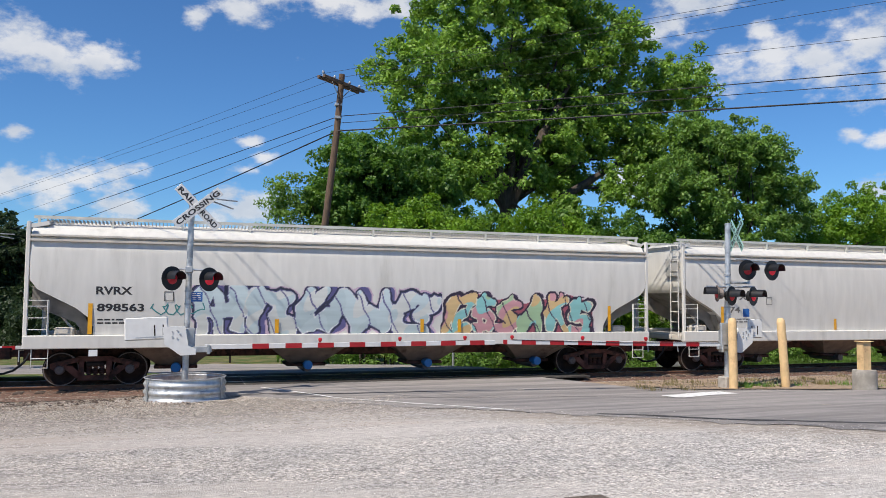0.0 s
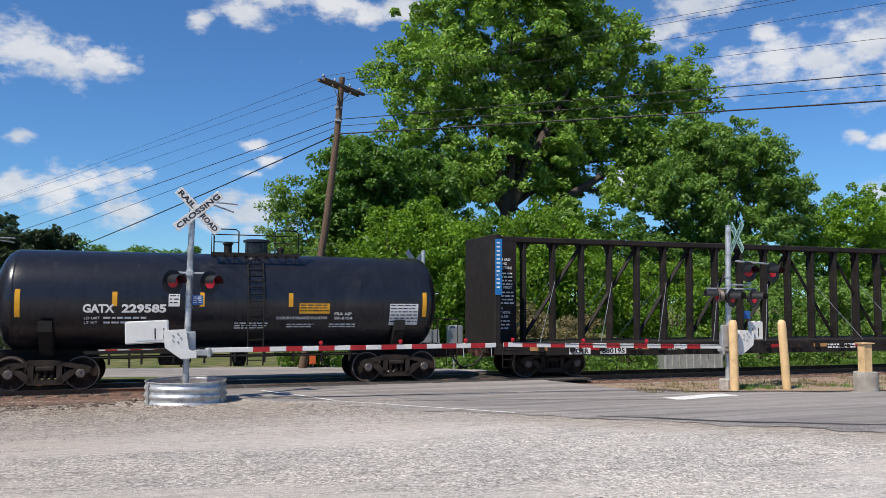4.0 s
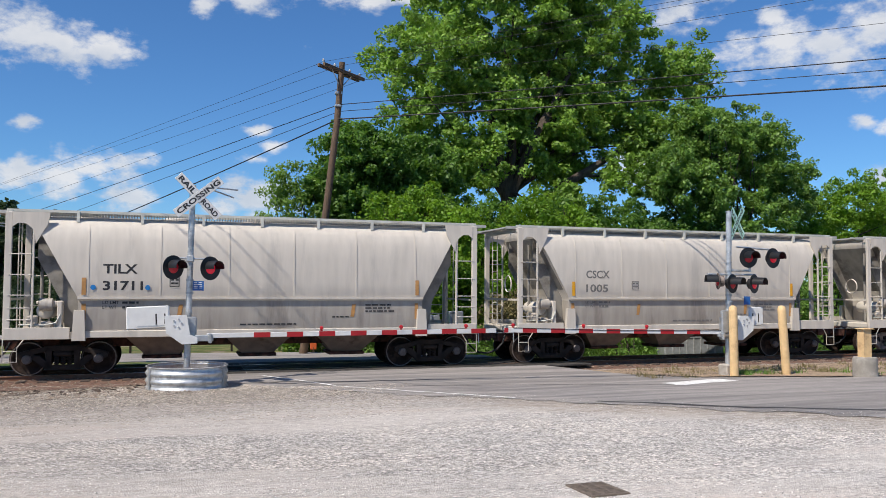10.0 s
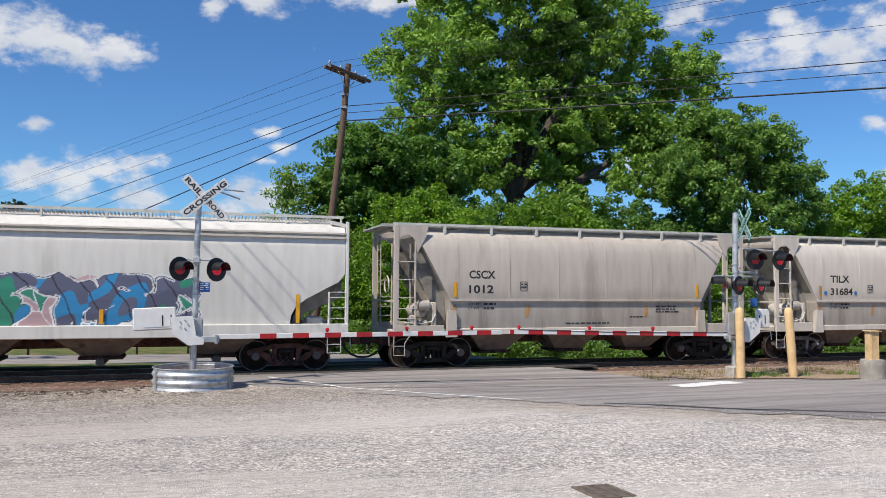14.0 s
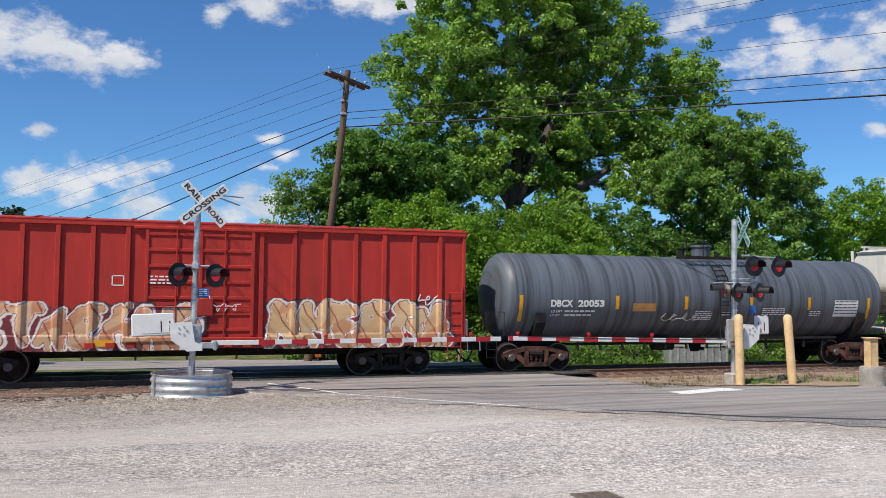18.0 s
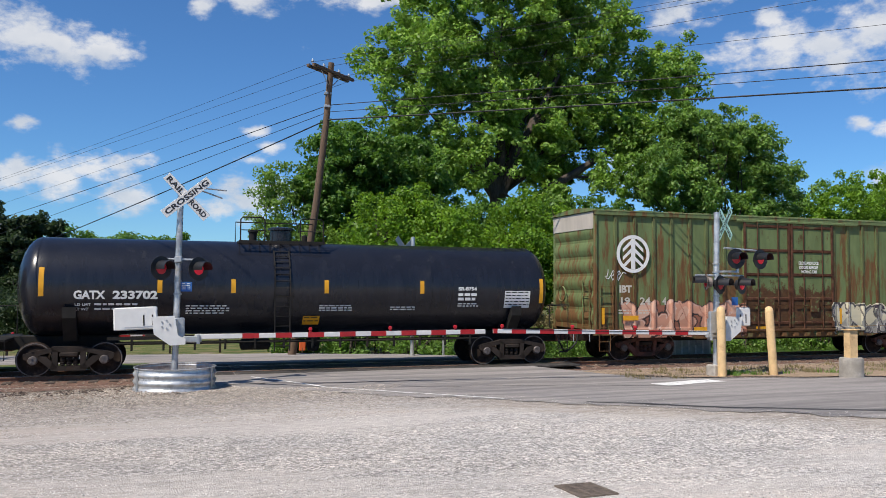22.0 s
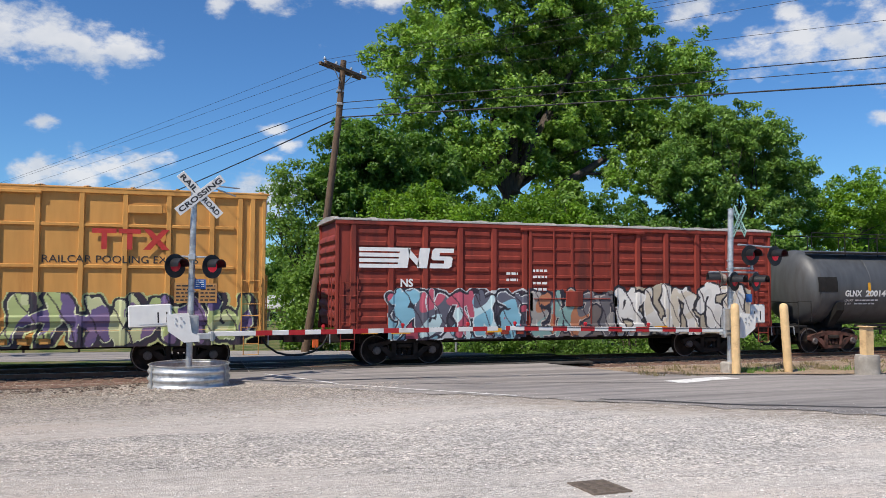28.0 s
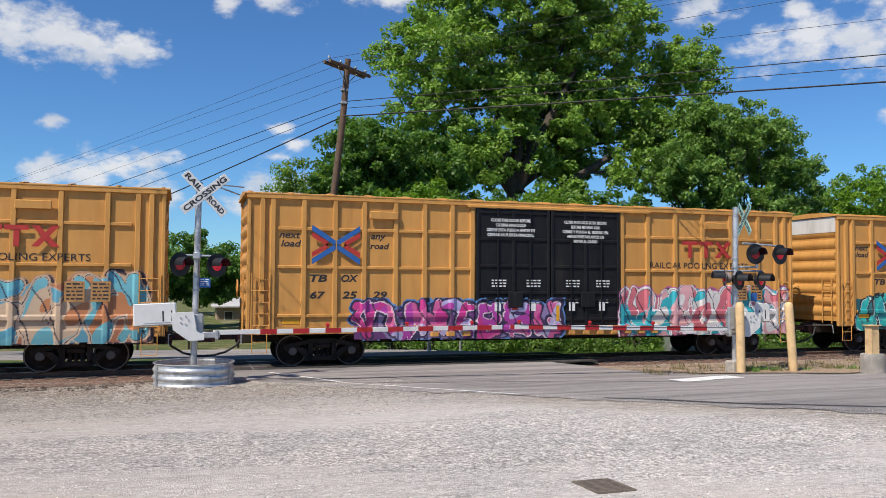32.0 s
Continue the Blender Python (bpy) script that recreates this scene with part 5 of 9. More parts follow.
right_signal = thing("crossing_signal", "galvanised crossing signal with five flashers and a lowered gate", "crossing signal", "crossing signals")
rx, ry = 15.25, 19.5
mast(right_signal, rx, ry, 0.0, 4.74, 0.085, 0.09)
crossbuck(right_signal, Matrix.Translation((rx + 0.52, ry + 0.15, 4.45)) @ Matrix.Rotation(radians(-106), 4, "Z"), True, sign_teal, 1.22)
part("crossarm", Mesh().cyl((rx + 0.3, ry - 0.05, 3.72), (rx + 1.50, ry - 0.05, 3.66), 0.03, n=10).cyl((rx + 0.05, ry, 3.02), (rx + 0.85, ry, 3.02), 0.035, n=10).cyl((rx + 0.8, ry - 0.02, 2.98), (rx + 0.8, ry - 0.02, 3.7), 0.04, n=10).cyl((rx - 0.7, ry - 0.02, 2.9), (rx + 1.0, ry - 0.02, 2.9), 0.03, n=10), galv, right_signal)
lamp(right_signal, rx + 0.60, ry - 0.22, 3.40, -4, lens_dim)
lamp(right_signal, rx + 1.48, ry - 0.22, 3.40, 10, lens_red)
lamp(right_signal, rx + 0.0, ry - 0.26, 2.63, 22, lens_dim, 0.28)
lamp(right_signal, rx + 0.76, ry - 0.26, 2.63, 24, lens_red, 0.28)
lamp(right_signal, rx - 0.40, ry - 0.1, 2.70, -112, lens_dim, 0.24, 0.34, True)
part("notice_plate", Mesh().box(rx + 0.50, rx + 0.72, ry - 0.12, ry - 0.11, 2.02, 2.26), logo_blue, right_signal, "small blue notice plate")
m = Mesh()
for z in (2.1, 2.3, 3.0, 3.25):
    m.spin([(-0.02, 0.09), (-0.02, 0.105), (0.02, 0.105), (0.02, 0.09)], "z", (rx + 0.05, ry, z), 16, True)
parts("mast_band", m, galv_dull, right_signal)
mechanism(right_signal, rx + 0.25, ry + 0.1, 1.34, -1, 0.92)
part("bracket", Mesh().soft(rx - 0.45, rx + 0.05, ry - 0.2, ry - 0.1, 1.08, 1.2, 0.02).soft(rx - 0.35, rx - 0.1, ry - 0.22, ry - 0.12, 1.2, 1.85, 0.02), galv_dull, right_signal)
gate_arm(right_signal, (rx - 0.25, ry - 0.14, 1.22), (8.44, 20.18, 1.31), (2.4, 4.3, 6.35), 0.75)
part("footing", Mesh().soft(rx - 0.2, rx + 0.16, ry - 0.2, ry + 0.2, -0.2, 0.28, 0.03), concrete, right_signal)

rear_signal = thing("crossing_signal", "galvanised crossing signal seen from behind, beyond the track", "crossing signal", "crossing signals")
bx, by = 8.62, 28.4
mast(rear_signal, bx, by, -0.5, 4.34, 0.075)
crossbuck(rear_signal, Matrix.Translation((bx - 0.28, by + 0.14, 3.90)) @ Matrix.Rotation(radians(28), 4, "Z"), False, galv_dull, 1.22)
part("crossarm", Mesh().cyl((bx - 0.6, by, 2.76), (bx + 0.6, by, 2.76), 0.028, n=8), galv, rear_signal)
for x in (-0.55, 0.22):
    lamp(rear_signal, bx + x, by + 0.1, 2.5, 150, lens_dim, 0.28, 0.3, True)
part("mechanism_box", Mesh().soft(bx - 0.2, bx + 0.28, by - 0.3, by + 0.3, 0.85, 1.45, 0.03).soft(bx - 0.6, bx - 0.1, by - 0.2, by - 0.12, 0.75, 0.88, 0.02).prism([(bx + 0.28, 1.4), (bx + 0.55, 1.45), (bx + 0.6, 0.8), (bx + 0.3, 0.8)], "y", by - 0.25, by - 0.1), galv_dull, rear_signal)
part("footing", Mesh().soft(bx - 0.25, bx + 0.25, by - 0.25, by + 0.25, -0.6, -0.12, 0.03), sign_white, rear_signal)
case = thing("relay_case", "small pale grey relay case beside the rear signal", "relay case")
part("case_body", Mesh().soft(9.85, 10.4, 28.9, 29.3, 0.75, 1.55, 0.03), galv_dull, case)
part("case_post", Mesh().cyl((10.1, 29.1, -0.6), (10.1, 29.1, 0.78), 0.05, n=10), galv_dull, case)

far_signal = thing("crossing_signal", "galvanised crossing signal with crossbuck at the far side road", "crossing signal", "crossing signals")
fx, fy = -6.75, 31.0
mast(far_signal, fx - 0.15, fy, -0.6, 4.7, 0.078)
crossbuck(far_signal, Matrix.Translation((fx - 0.15, fy - 0.12, 4.35)))
part("rear_blade", Mesh().tube([(fx + 0.2, fy, 4.62), (fx + 1.15, fy + 0.2, 4.62)], 0.02, 6).tube([(fx + 0.4, fy, 4.58), (fx + 1.1, fy + 0.4, 4.48)], 0.02, 6), galv_dull, far_signal, "second crossbuck seen edge-on")
gate_arm(far_signal, (-6.3, 31.0, 0.64), (-0.8, 31.0, 0.72), (1.2, 3.0, 5.2), 0.5)
lamp(far_signal, fx + 0.25, fy - 0.2, 2.45, 40, lens_dim)
lamp(far_signal, fx - 0.6, fy - 0.2, 2.45, 40, lens_red)
part("crossarm", Mesh().cyl((fx - 0.6, fy, 2.7), (fx + 0.3, fy, 2.7), 0.028, n=8), galv, far_signal)


def bollard(x, y, lean_x, label):
    b = thing("bollard", label, "bollard", "bollards")
    g = ground_z(x, y) - 0.1
    m = Mesh()
    rows = []
    for z, r in ((g, 0.125), (0.6, 0.122), (1.84, 0.122), (1.93, 0.112), (1.985, 0.075), (2.0, 0.02)):
        k = (z - g) / (2.0 - g)
        rows.append([(x + lean_x * k + r * math.cos(a), y + r * math.sin(a), z) for a in (2 * math.pi * i / 20 for i in range(20))])
    m.loft(rows)
    part("post", m, bollard_paint, b)
    return b


bollard(15.2, 19.15, -0.03, "pale yellow round-topped steel bollard beside the signal")
bollard(16.92, 19.0, -0.16, "pale yellow leaning steel bollard among weeds")
post = thing("steel_post", "yellow steel beam stub set in a concrete block", "post")
part("concrete_block", Mesh().spin([(-0.12, 0.33), (0.50, 0.32), (0.55, 0.30), (0.56, 0.02)], "z", (18.4, 17.6, ground_z(18.4, 17.6)), 24), concrete, post)
part("beam", Mesh().box(18.27, 18.53, 17.49, 17.505, 0.5, 1.36).box(18.27, 18.53, 17.69, 17.705, 0.5, 1.36).box(18.392, 18.408, 17.505, 17.69, 0.5, 1.36).box(18.255, 18.27, 17.48, 17.715, 0.5, 1.36), bollard_paint, post)
part("cap_plate", Mesh().soft(18.20, 18.60, 17.44, 17.76, 1.36, 1.385, 0.006), bollard_paint, post)

grate = thing("drain_grate", "rusty iron drain grate in the gravel", "drain grate")
gz = ground_z(4.0, 7.1)
gm = Matrix.Translation((3.99, 7.12, gz + 0.002)) @ Matrix.Rotation(radians(-1), 4, "Z") @ Matrix.Rotation(radians(-2.6), 4, "X")
m = Mesh().box(-0.21, 0.21, -0.285, -0.26, -0.03, 0.014).box(-0.21, 0.21, 0.26, 0.285, -0.03, 0.014).box(-0.21, -0.185, -0.26, 0.26, -0.03, 0.014).box(0.185, 0.21, -0.26, 0.26, -0.03, 0.014)
part("grate_frame", moved(m, gm), iron_grate, grate)
for k in range(14):
    y = -0.245 + k * 0.0375
    part("bar", moved(Mesh().box(-0.185, 0.185, y - 0.009, y + 0.009, -0.02, 0.010), gm), iron_grate, grate)
for xk in (-0.065, 0.065):
    part("cross_bar", moved(Mesh().box(xk - 0.012, xk + 0.012, -0.26, 0.26, -0.02, 0.012), gm), iron_grate, grate)
# Flat black plate stands in for the shaded hollow below the bars.
part("pit_shade_plate", moved(Mesh().box(-0.19, 0.19, -0.27, 0.27, -0.004, 0.001), gm), steel_black, grate)

pole = thing("utility_pole", "leaning weathered wooden utility pole with a double crossarm", "utility pole")
part("pole_shaft", Mesh().tube([(4.42, 30.9, -0.9), (4.86, 30.6, 2.4), (5.24, 30.25, 5.35), (5.56, 29.92, 8.8), (5.70, 29.74, 11.08)], [0.17, 0.155, 0.14, 0.125, 0.115], 14), pole_wood, pole)
for s in (-0.13, 0.13):
    d = Vector((1.88, 1.71, 0)).normalized()
    nrm = Vector((-d.y, d.x, 0)) * s
    c = Vector((5.70, 29.76, 10.69))
    at = Matrix.Translation(c + nrm) @ d.to_track_quat("X", "Z").to_matrix().to_4x4()
    part("crossarm", moved(Mesh().soft(-1.28, 1.28, -0.05, 0.05, -0.06, 0.06, 0.01), at), pole_wood, pole)
for k in (-1.15, -0.45, 0.5, 1.15):
    q = Vector((5.70, 29.76, 10.75)) + Vector((1.88, 1.71, 0)).normalized() * k
    part("insulator", Mesh().spin([(0, 0.03), (0.08, 0.03), (0.09, 0.055), (0.14, 0.055), (0.16, 0.03), (0.19, 0.02)], "z", tuple(q), 10), galv_dull, pole)
for k in (-1, 1):
    q = Vector((5.70, 29.76, 10.65)) + Vector((1.88, 1.71, 0)).normalized() * 0.6 * k
    part("arm_brace", Mesh().cyl(tuple(q), (5.66, 29.80, 10.1), 0.018, n=6), galv_dull, pole)
m = Mesh()
for z in (9.4, 9.9):
    m.soft(5.46, 5.72, 29.72, 29.95, z - 0.05, z + 0.05, 0.01)
parts("wire_clamp", m, galv_dull, pole)
WIRES = [
    ((-26.54, 87.57, 8.38), (5.04, 29.85, 11.08), (20.83, 14.65, 11.83)),
    ((-26.54, 87.56, 8.49), (5.56, 29.69, 10.91), (20.84, 14.66, 11.74)),
    ((-26.53, 87.6, 7.85), (5.99, 29.58, 10.53), (20.85, 14.69, 11.18)),
    ((-26.48, 87.69, 6.19), (6.4, 29.45, 10.38), (20.88, 14.75, 10.06)),
    ((-26.45, 87.76, 4.96), (5.61, 29.78, 9.44), (20.91, 14.81, 9.04)),
    ((-24.64, 82.0, 3.2), (5.61, 29.79, 9.18), (20.92, 14.83, 8.7)),
    ((-15.02, 68.25, 3.29), (5.58, 29.82, 8.88), (20.93, 14.86, 8.23)),
]
for i, (a, b, c) in enumerate(WIRES):
    w = thing("overhead_wire", "thick black overhead cable hung from the pole" if i in (4, 6) else "thin dark overhead wire hung from the pole", "wire", "overhead wires")
    m = Mesh()
    for p, q, sag in ((a, b, 0.25), (b, c, 0.12)):
        p, q = Vector(p), Vector(q)
        if q is not None and (p, q)[1] == Vector(c):
            q = p + (q - p) * 2.2
        m.tube([p.lerp(q, k / 14) - Vector((0, 0, sag * 4 * (k / 14) * (1 - k / 14))) for k in range(15)], {4: 0.016, 5: 0.012, 6: 0.026}.get(i, 0.007), 5)
    part("strand", m, wire_black, w)

for (px, py, pz), tall in (((-26.4, 87.8, -2.3), 8.9), ((-15.0, 68.4, -1.6), 3.6), ((39.6, -4.0, 0.9), 12.9)):
    q = thing("utility_pole", "plain wooden utility pole that carries the far ends of wires", "utility pole")
    part("pole_shaft", Mesh().tube([(px, py, pz), (px, py, tall)], [0.16, 0.11], 12), pole_wood, q)
    part("crossarm", Mesh().soft(px - 1.2, px + 1.2, py - 0.05, py + 0.05, tall - 0.6, tall - 0.48, 0.01), pole_wood, q)

for i in range(4):
    w = thing("overhead_wire", "thin dark overhead wire high over the track", "wire", "overhead wires")
    a, b = Vector((-40.0 + i * 0.9, 76.0, 12.4 - i * 0.35)), Vector((18.0 + i * 0.9, -18.0, 12.4 - i * 0.35))
    part("strand", Mesh().tube([a.lerp(b, k / 16) for k in range(17)], (0.022, 0.012, 0.016, 0.010)[i], 5), wire_black, w)
for px, py in ((-38.6, 76.0), (19.4, -18.0)):
    q = thing("utility_pole", "plain wooden utility pole that carries high wires", "utility pole")
    part("pole_shaft", Mesh().tube([(px, py, -2.2), (px, py, 12.6)], [0.16, 0.11], 12), pole_wood, q)
    part("crossarm", Mesh().soft(px - 1.6, px + 1.6, py - 0.05, py + 0.05, 11.2, 11.32, 0.01), pole_wood, q)

cabinet = thing("fence_panel", "ribbed galvanised steel panel beyond the rails", "panel")
pm = Matrix.Translation((19.2, 28.6, -0.46)) @ Matrix.Rotation(radians(-14), 4, "Z")
part("panel_sheet", moved(Mesh().soft(0, 2.55, 0, 0.9, 0, 0.9, 0.02), pm), galv_dull, cabinet)
for k in range(9):
    part("rib", moved(Mesh().soft(0.04 + k * 0.3, 0.10 + k * 0.3, -0.03, 0.0, 0.02, 0.88, 0.008), pm), galv, cabinet)
part("top_rail", moved(Mesh().soft(-0.02, 2.57, -0.035, 0.02, 0.86, 0.93, 0.01), pm), galv, cabinet)

marker = thing("marker_flag", "small orange marker on a short stake", "marker")
part("stake", Mesh().cyl((5.06, 31.7, -0.6), (5.06, 31.7, 0.05), 0.025, n=6), pole_wood, marker)
part("flag", Mesh().soft(4.93, 5.19, 31.68, 31.72, -0.05, 0.32, 0.02), plain("orange_marker", (0.65, 0.12, 0.03), 0.6), marker)

fence = thing("rail_fence", "dark post-and-rail fence along the far lawn", "fence")
for k in range(13):
    xk = -16 + k * 2.3
    part("fence_post", Mesh().soft(xk - 0.05, xk + 0.05, 39.95, 40.05, -1.0, 0.30, 0.01), steel_dark, fence)
for z in (-0.25, 0.12):
    part("rail", Mesh().soft(-16, 11.7, 39.97, 40.03, z - 0.04, z + 0.04, 0.01), steel_dark, fence)

house = thing("house", "low tan house with a pale hipped roof", "house")
hx0, hx1, hy0, hy1 = 2.4, 13.5, 84.0, 91.0
part("wall", Mesh().box(hx0 + 0.5, hx1 - 0.5, hy0 + 0.5, hy1 - 0.5, -2.4, 0.0), house_wall, house)
part("roof", Mesh().loft([[(hx0, hy0, -0.1), (hx1, hy0, -0.1), (hx1, hy1, -0.1), (hx0, hy1, -0.1)], [(hx0, hy0, 0.02), (hx1, hy0, 0.02), (hx1, hy1, 0.02), (hx0, hy1, 0.02)], [(hx0 + 3, hy0 + 3.4, 1.25), (hx1 - 3, hy0 + 3.4, 1.25), (hx1 - 3, hy0 + 3.6, 1.25), (hx0 + 3, hy0 + 3.6, 1.25)]]), house_roof, house)
for k in (3.6, 6.0, 8.6, 11.4):
    wd = part("window", Mesh().box(k, k + 0.9, hy0 + 0.46, hy0 + 0.5, -1.4, -0.5), sign_white, house)
    part("pane", Mesh().box(k + 0.06, k + 0.84, hy0 + 0.44, hy0 + 0.46, -1.34, -0.56), window_glass, wd)

# ---- the train ----
WHEEL_R = 0.457


def train_way(t):
    q = t / 32.0
    return 9.5703 * t + 10.0466 * q ** 2 - 9.2176 * q ** 3 + 5.4005 * q ** 4


CARS = []
WHEELS = []


def wheel_data():
    m = Mesh()
    for s in (-1, 1):
        y = s * 0.715
        prof = [(y - s * 0.02, 0.10), (y - s * 0.02, 0.16), (y + s * 0.02, 0.30), (y - s * 0.015, 0.37), (y - s * 0.04, 0.40), (y - s * 0.04, 0.482), (y - s * 0.01, 0.485), (y + s * 0.01, 0.46),
                (y + s * 0.095, 0.452), (y + s * 0.10, 0.40), (y + s * 0.07, 0.37), (y + s * 0.055, 0.30), (y + s * 0.09, 0.17), (y + s * 0.11, 0.11)]
        m.spin(prof, "y", (0, 0, 0), 32)
        m.cyl((0, y + s * 0.1, 0), (0, s * 1.0, 0), 0.09, n=12)
    m.cyl((0, -0.72, 0), (0, 0.72, 0), 0.085, n=12)
    return m.data("wheelset", wheel_steel)


wheel_rim = surface("worn_wheel_rim", (0.16, 0.135, 0.12), 0.5, 0.4, vary=0.2, scale=6)


def rim_data():
    m = Mesh()
    m.spin([(-0.809, 0.4535), (-0.818, 0.4535), (-0.818, 0.425), (-0.809, 0.425)], "y", (0, 0, 0), 32, True)
    return m.data("tread", wheel_rim)


def cap_data():
    m = Mesh()
    for s in (-1,):
        m.spin([(s * 0.99, 0.125), (s * 1.10, 0.125), (s * 1.125, 0.105), (s * 1.125, 0.03)], "y", (0, 0, 0), 16)
        for k in range(3):
            a = 2 * math.pi * k / 3
            m.spin([(s * 1.12, 0.026), (s * 1.15, 0.026)], "y", (0.068 * math.cos(a), 0, 0.068 * math.sin(a)), 6)
    return m.data("bearing_cap", bearing_blue)


WHEEL, RIM, CAP = wheel_data(), rim_data(), cap_data()


def frame_mesh(s):
    """The cast side frame of a truck: top and bottom members, columns, slanted arms and pedestals."""
    m = Mesh()
    y0, y1 = s * 0.90, s * 1.08

    def slab(poly):
        m.prism(poly, "y", min(y0, y1), max(y0, y1))
    for k in (-1, 1):
        slab([(k * 1.12, 0.50), (k * 1.14, 0.62), (k * 0.98, 0.68), (k * 0.40, 0.80), (k * 0.40, 0.68), (k * 0.72, 0.60), (k * 0.72, 0.50), (k * 0.76, 0.44), (k * 0.80, 0.56), (k * 0.98, 0.56), (k * 1.02, 0.44)])
        slab([(k * 0.76, 0.58), (k * 0.74, 0.46), (k * 0.44, 0.20), (k * 0.30, 0.20), (k * 0.30, 0.30), (k * 0.58, 0.56)])
        slab([(k * 0.42, 0.74), (k * 0.28, 0.74), (k * 0.28, 0.24), (k * 0.42, 0.24)])
    slab([(-0.44, 0.82), (0.44, 0.82), (0.44, 0.68), (-0.44, 0.68)])
    slab([(-0.46, 0.30), (0.46, 0.30), (0.44, 0.17), (-0.44, 0.17)])
    return m


def springs_mesh(s):
    prof = [(0.0, 0.02)]
    for k in range(5):
        prof += [(k * 0.05, 0.045), (k * 0.05 + 0.012, 0.07), (k * 0.05 + 0.032, 0.07), (k * 0.05 + 0.044, 0.045)]
    return Mesh().spin(prof, "z", (0, s * 1.0, 0.31), 10)


TRUCKS = {}


def truck_data(paint):
    if paint.name not in TRUCKS:
        bol = Mesh().soft(-0.24, 0.24, -1.12, 1.12, 0.54, 0.67, 0.03).soft(-0.30, 0.30, -0.42, 0.42, 0.62, 0.80, 0.03)
        for k in (-1, 1):
            bol.soft(k * 0.52 - 0.05, k * 0.52 + 0.05, -0.85, 0.85, 0.36, 0.46, 0.02)
        TRUCKS[paint.name] = ([frame_mesh(s).data("side_frame", paint) for s in (-1, 1)], [springs_mesh(s).data("coil_spring", paint) for s in (-1, 1)], bol.data("bolster", steel_dark))
    return TRUCKS[paint.name]


def truck(car, x, paint):
    fr, sp, bol = truck_data(paint)
    t = new("truck", bol)
    t.parent = car
    t.location = (x, 0, 0)
    for d in fr:
        part("side_frame", d, None, t)
    for d in sp:
        for i in (-1, 0, 1):
            part("coil_spring", d, None, t).location = (i * 0.165, 0, 0)
    for k in (-1, 1):
        w = new("wheelset", WHEEL)
        w.parent = car
        w.location = (x + k * 0.889, 0, WHEEL_R)
        for turn in (0, 180):
            for nm, d in (("tread", RIM), ("bearing_cap", CAP)):
                part(nm, d, None, w).rotation_euler = (0, 0, radians(turn))
        WHEELS.append((w, x + k * 0.889, car))
    return t


def hose_points(s, reach):
    return [(0, -0.40, 0.88), (s * 0.16 * reach, -0.46, 0.62), (s * 0.45 * reach, -0.44, 0.42), (s * 0.75 * reach, -0.38, 0.33), (s * 1.02 * reach, -0.34, 0.31)]


# ends of the cars along the train, from the front back
ENDS = [(16.5, 35.5), (-3.91, 15.11), (-28.88, -5.57), (-43.3, -30.57), (-57.28, -44.72), (-71.75, -58.79), (-86.16, -73.40), (-100.9, -87.57), (-115.22, -102.34), (-129.35, -116.58), (-147.64, -130.75),
        (-164.82, -148.76), (-182.02, -165.99), (-200.05, -183.95), (-217.5, -201.4), (-234.27, -219.35), (-250.75, -235.5), (-268.36, -252.5), (-289.59, -270.37), (-310.89, -291.59), (-332.4, -313.07)]


def reach_of(left, right, s):
    """Half of the gap to the next car at one end."""
    gaps = [a - right for a, b in ENDS if a > right] if s > 0 else [left - b for a, b in ENDS if b < left]
    return round(min(gaps) / 2, 2) if gaps else 0.75


COUPLER = {}


def coupler(car, x, s, reach):
    """Coupler, draft box, cut lever and air hose at one end; s: which way it points."""
    key = s, reach
    if key not in COUPLER:
        d = reach - 0.66
        m = Mesh().soft(min(-s * 0.5, s * 0.18), max(-s * 0.5, s * 0.18), -0.24, 0.24, 0.66, 1.02, 0.03).soft(min(0, s * (0.45 + d)), max(0, s * (0.45 + d)), -0.08, 0.08, 0.76, 0.96, 0.02)
        m.prism([(s * (q + d), w) for q, w in ((0.36, -0.16), (0.62, -0.17), (0.68, -0.06), (0.60, 0.05), (0.66, 0.14), (0.50, 0.18), (0.36, 0.12))], "z", 0.70, 1.0)
        h = Mesh().tube(hose_points(s, reach), 0.032, 8)
        lv = Mesh().tube([(s * 0.1, -1.35, 1.02), (s * 0.14, -0.6, 0.98), (s * 0.2, -0.05, 0.94)], 0.016, 6)
        lv.tube([(s * 0.1, -1.35, 1.02), (s * 0.1, -1.38, 0.72)], 0.016, 6)
        COUPLER[key] = (m.data("coupler", steel_brown), h.data("air_hose", rubber), lv.data("cut_lever", galv_dull))
    c = new("coupler", COUPLER[key][0])
    c.parent, c.location = car, (x, 0, 0)
    part("air_hose", COUPLER[key][1], None, c)
    part("cut_lever", COUPLER[key][2], None, c)


def car_root(name, label, category, left, right, bogies, paint, group=""):
    """left, right: the ends of the car along the train at the start."""
    mid = (left + right) / 2
    car = thing(name, label, category, group, pose(mid, TRACK_Y, 0))
    half = (right - left) / 2
    for x in bogies:
        truck(car, x, paint)
    coupler(car, -half, -1, reach_of(left, right, -1))
    coupler(car, half, 1, reach_of(left, right, 1))
    CARS.append((car, mid))
    return car, half


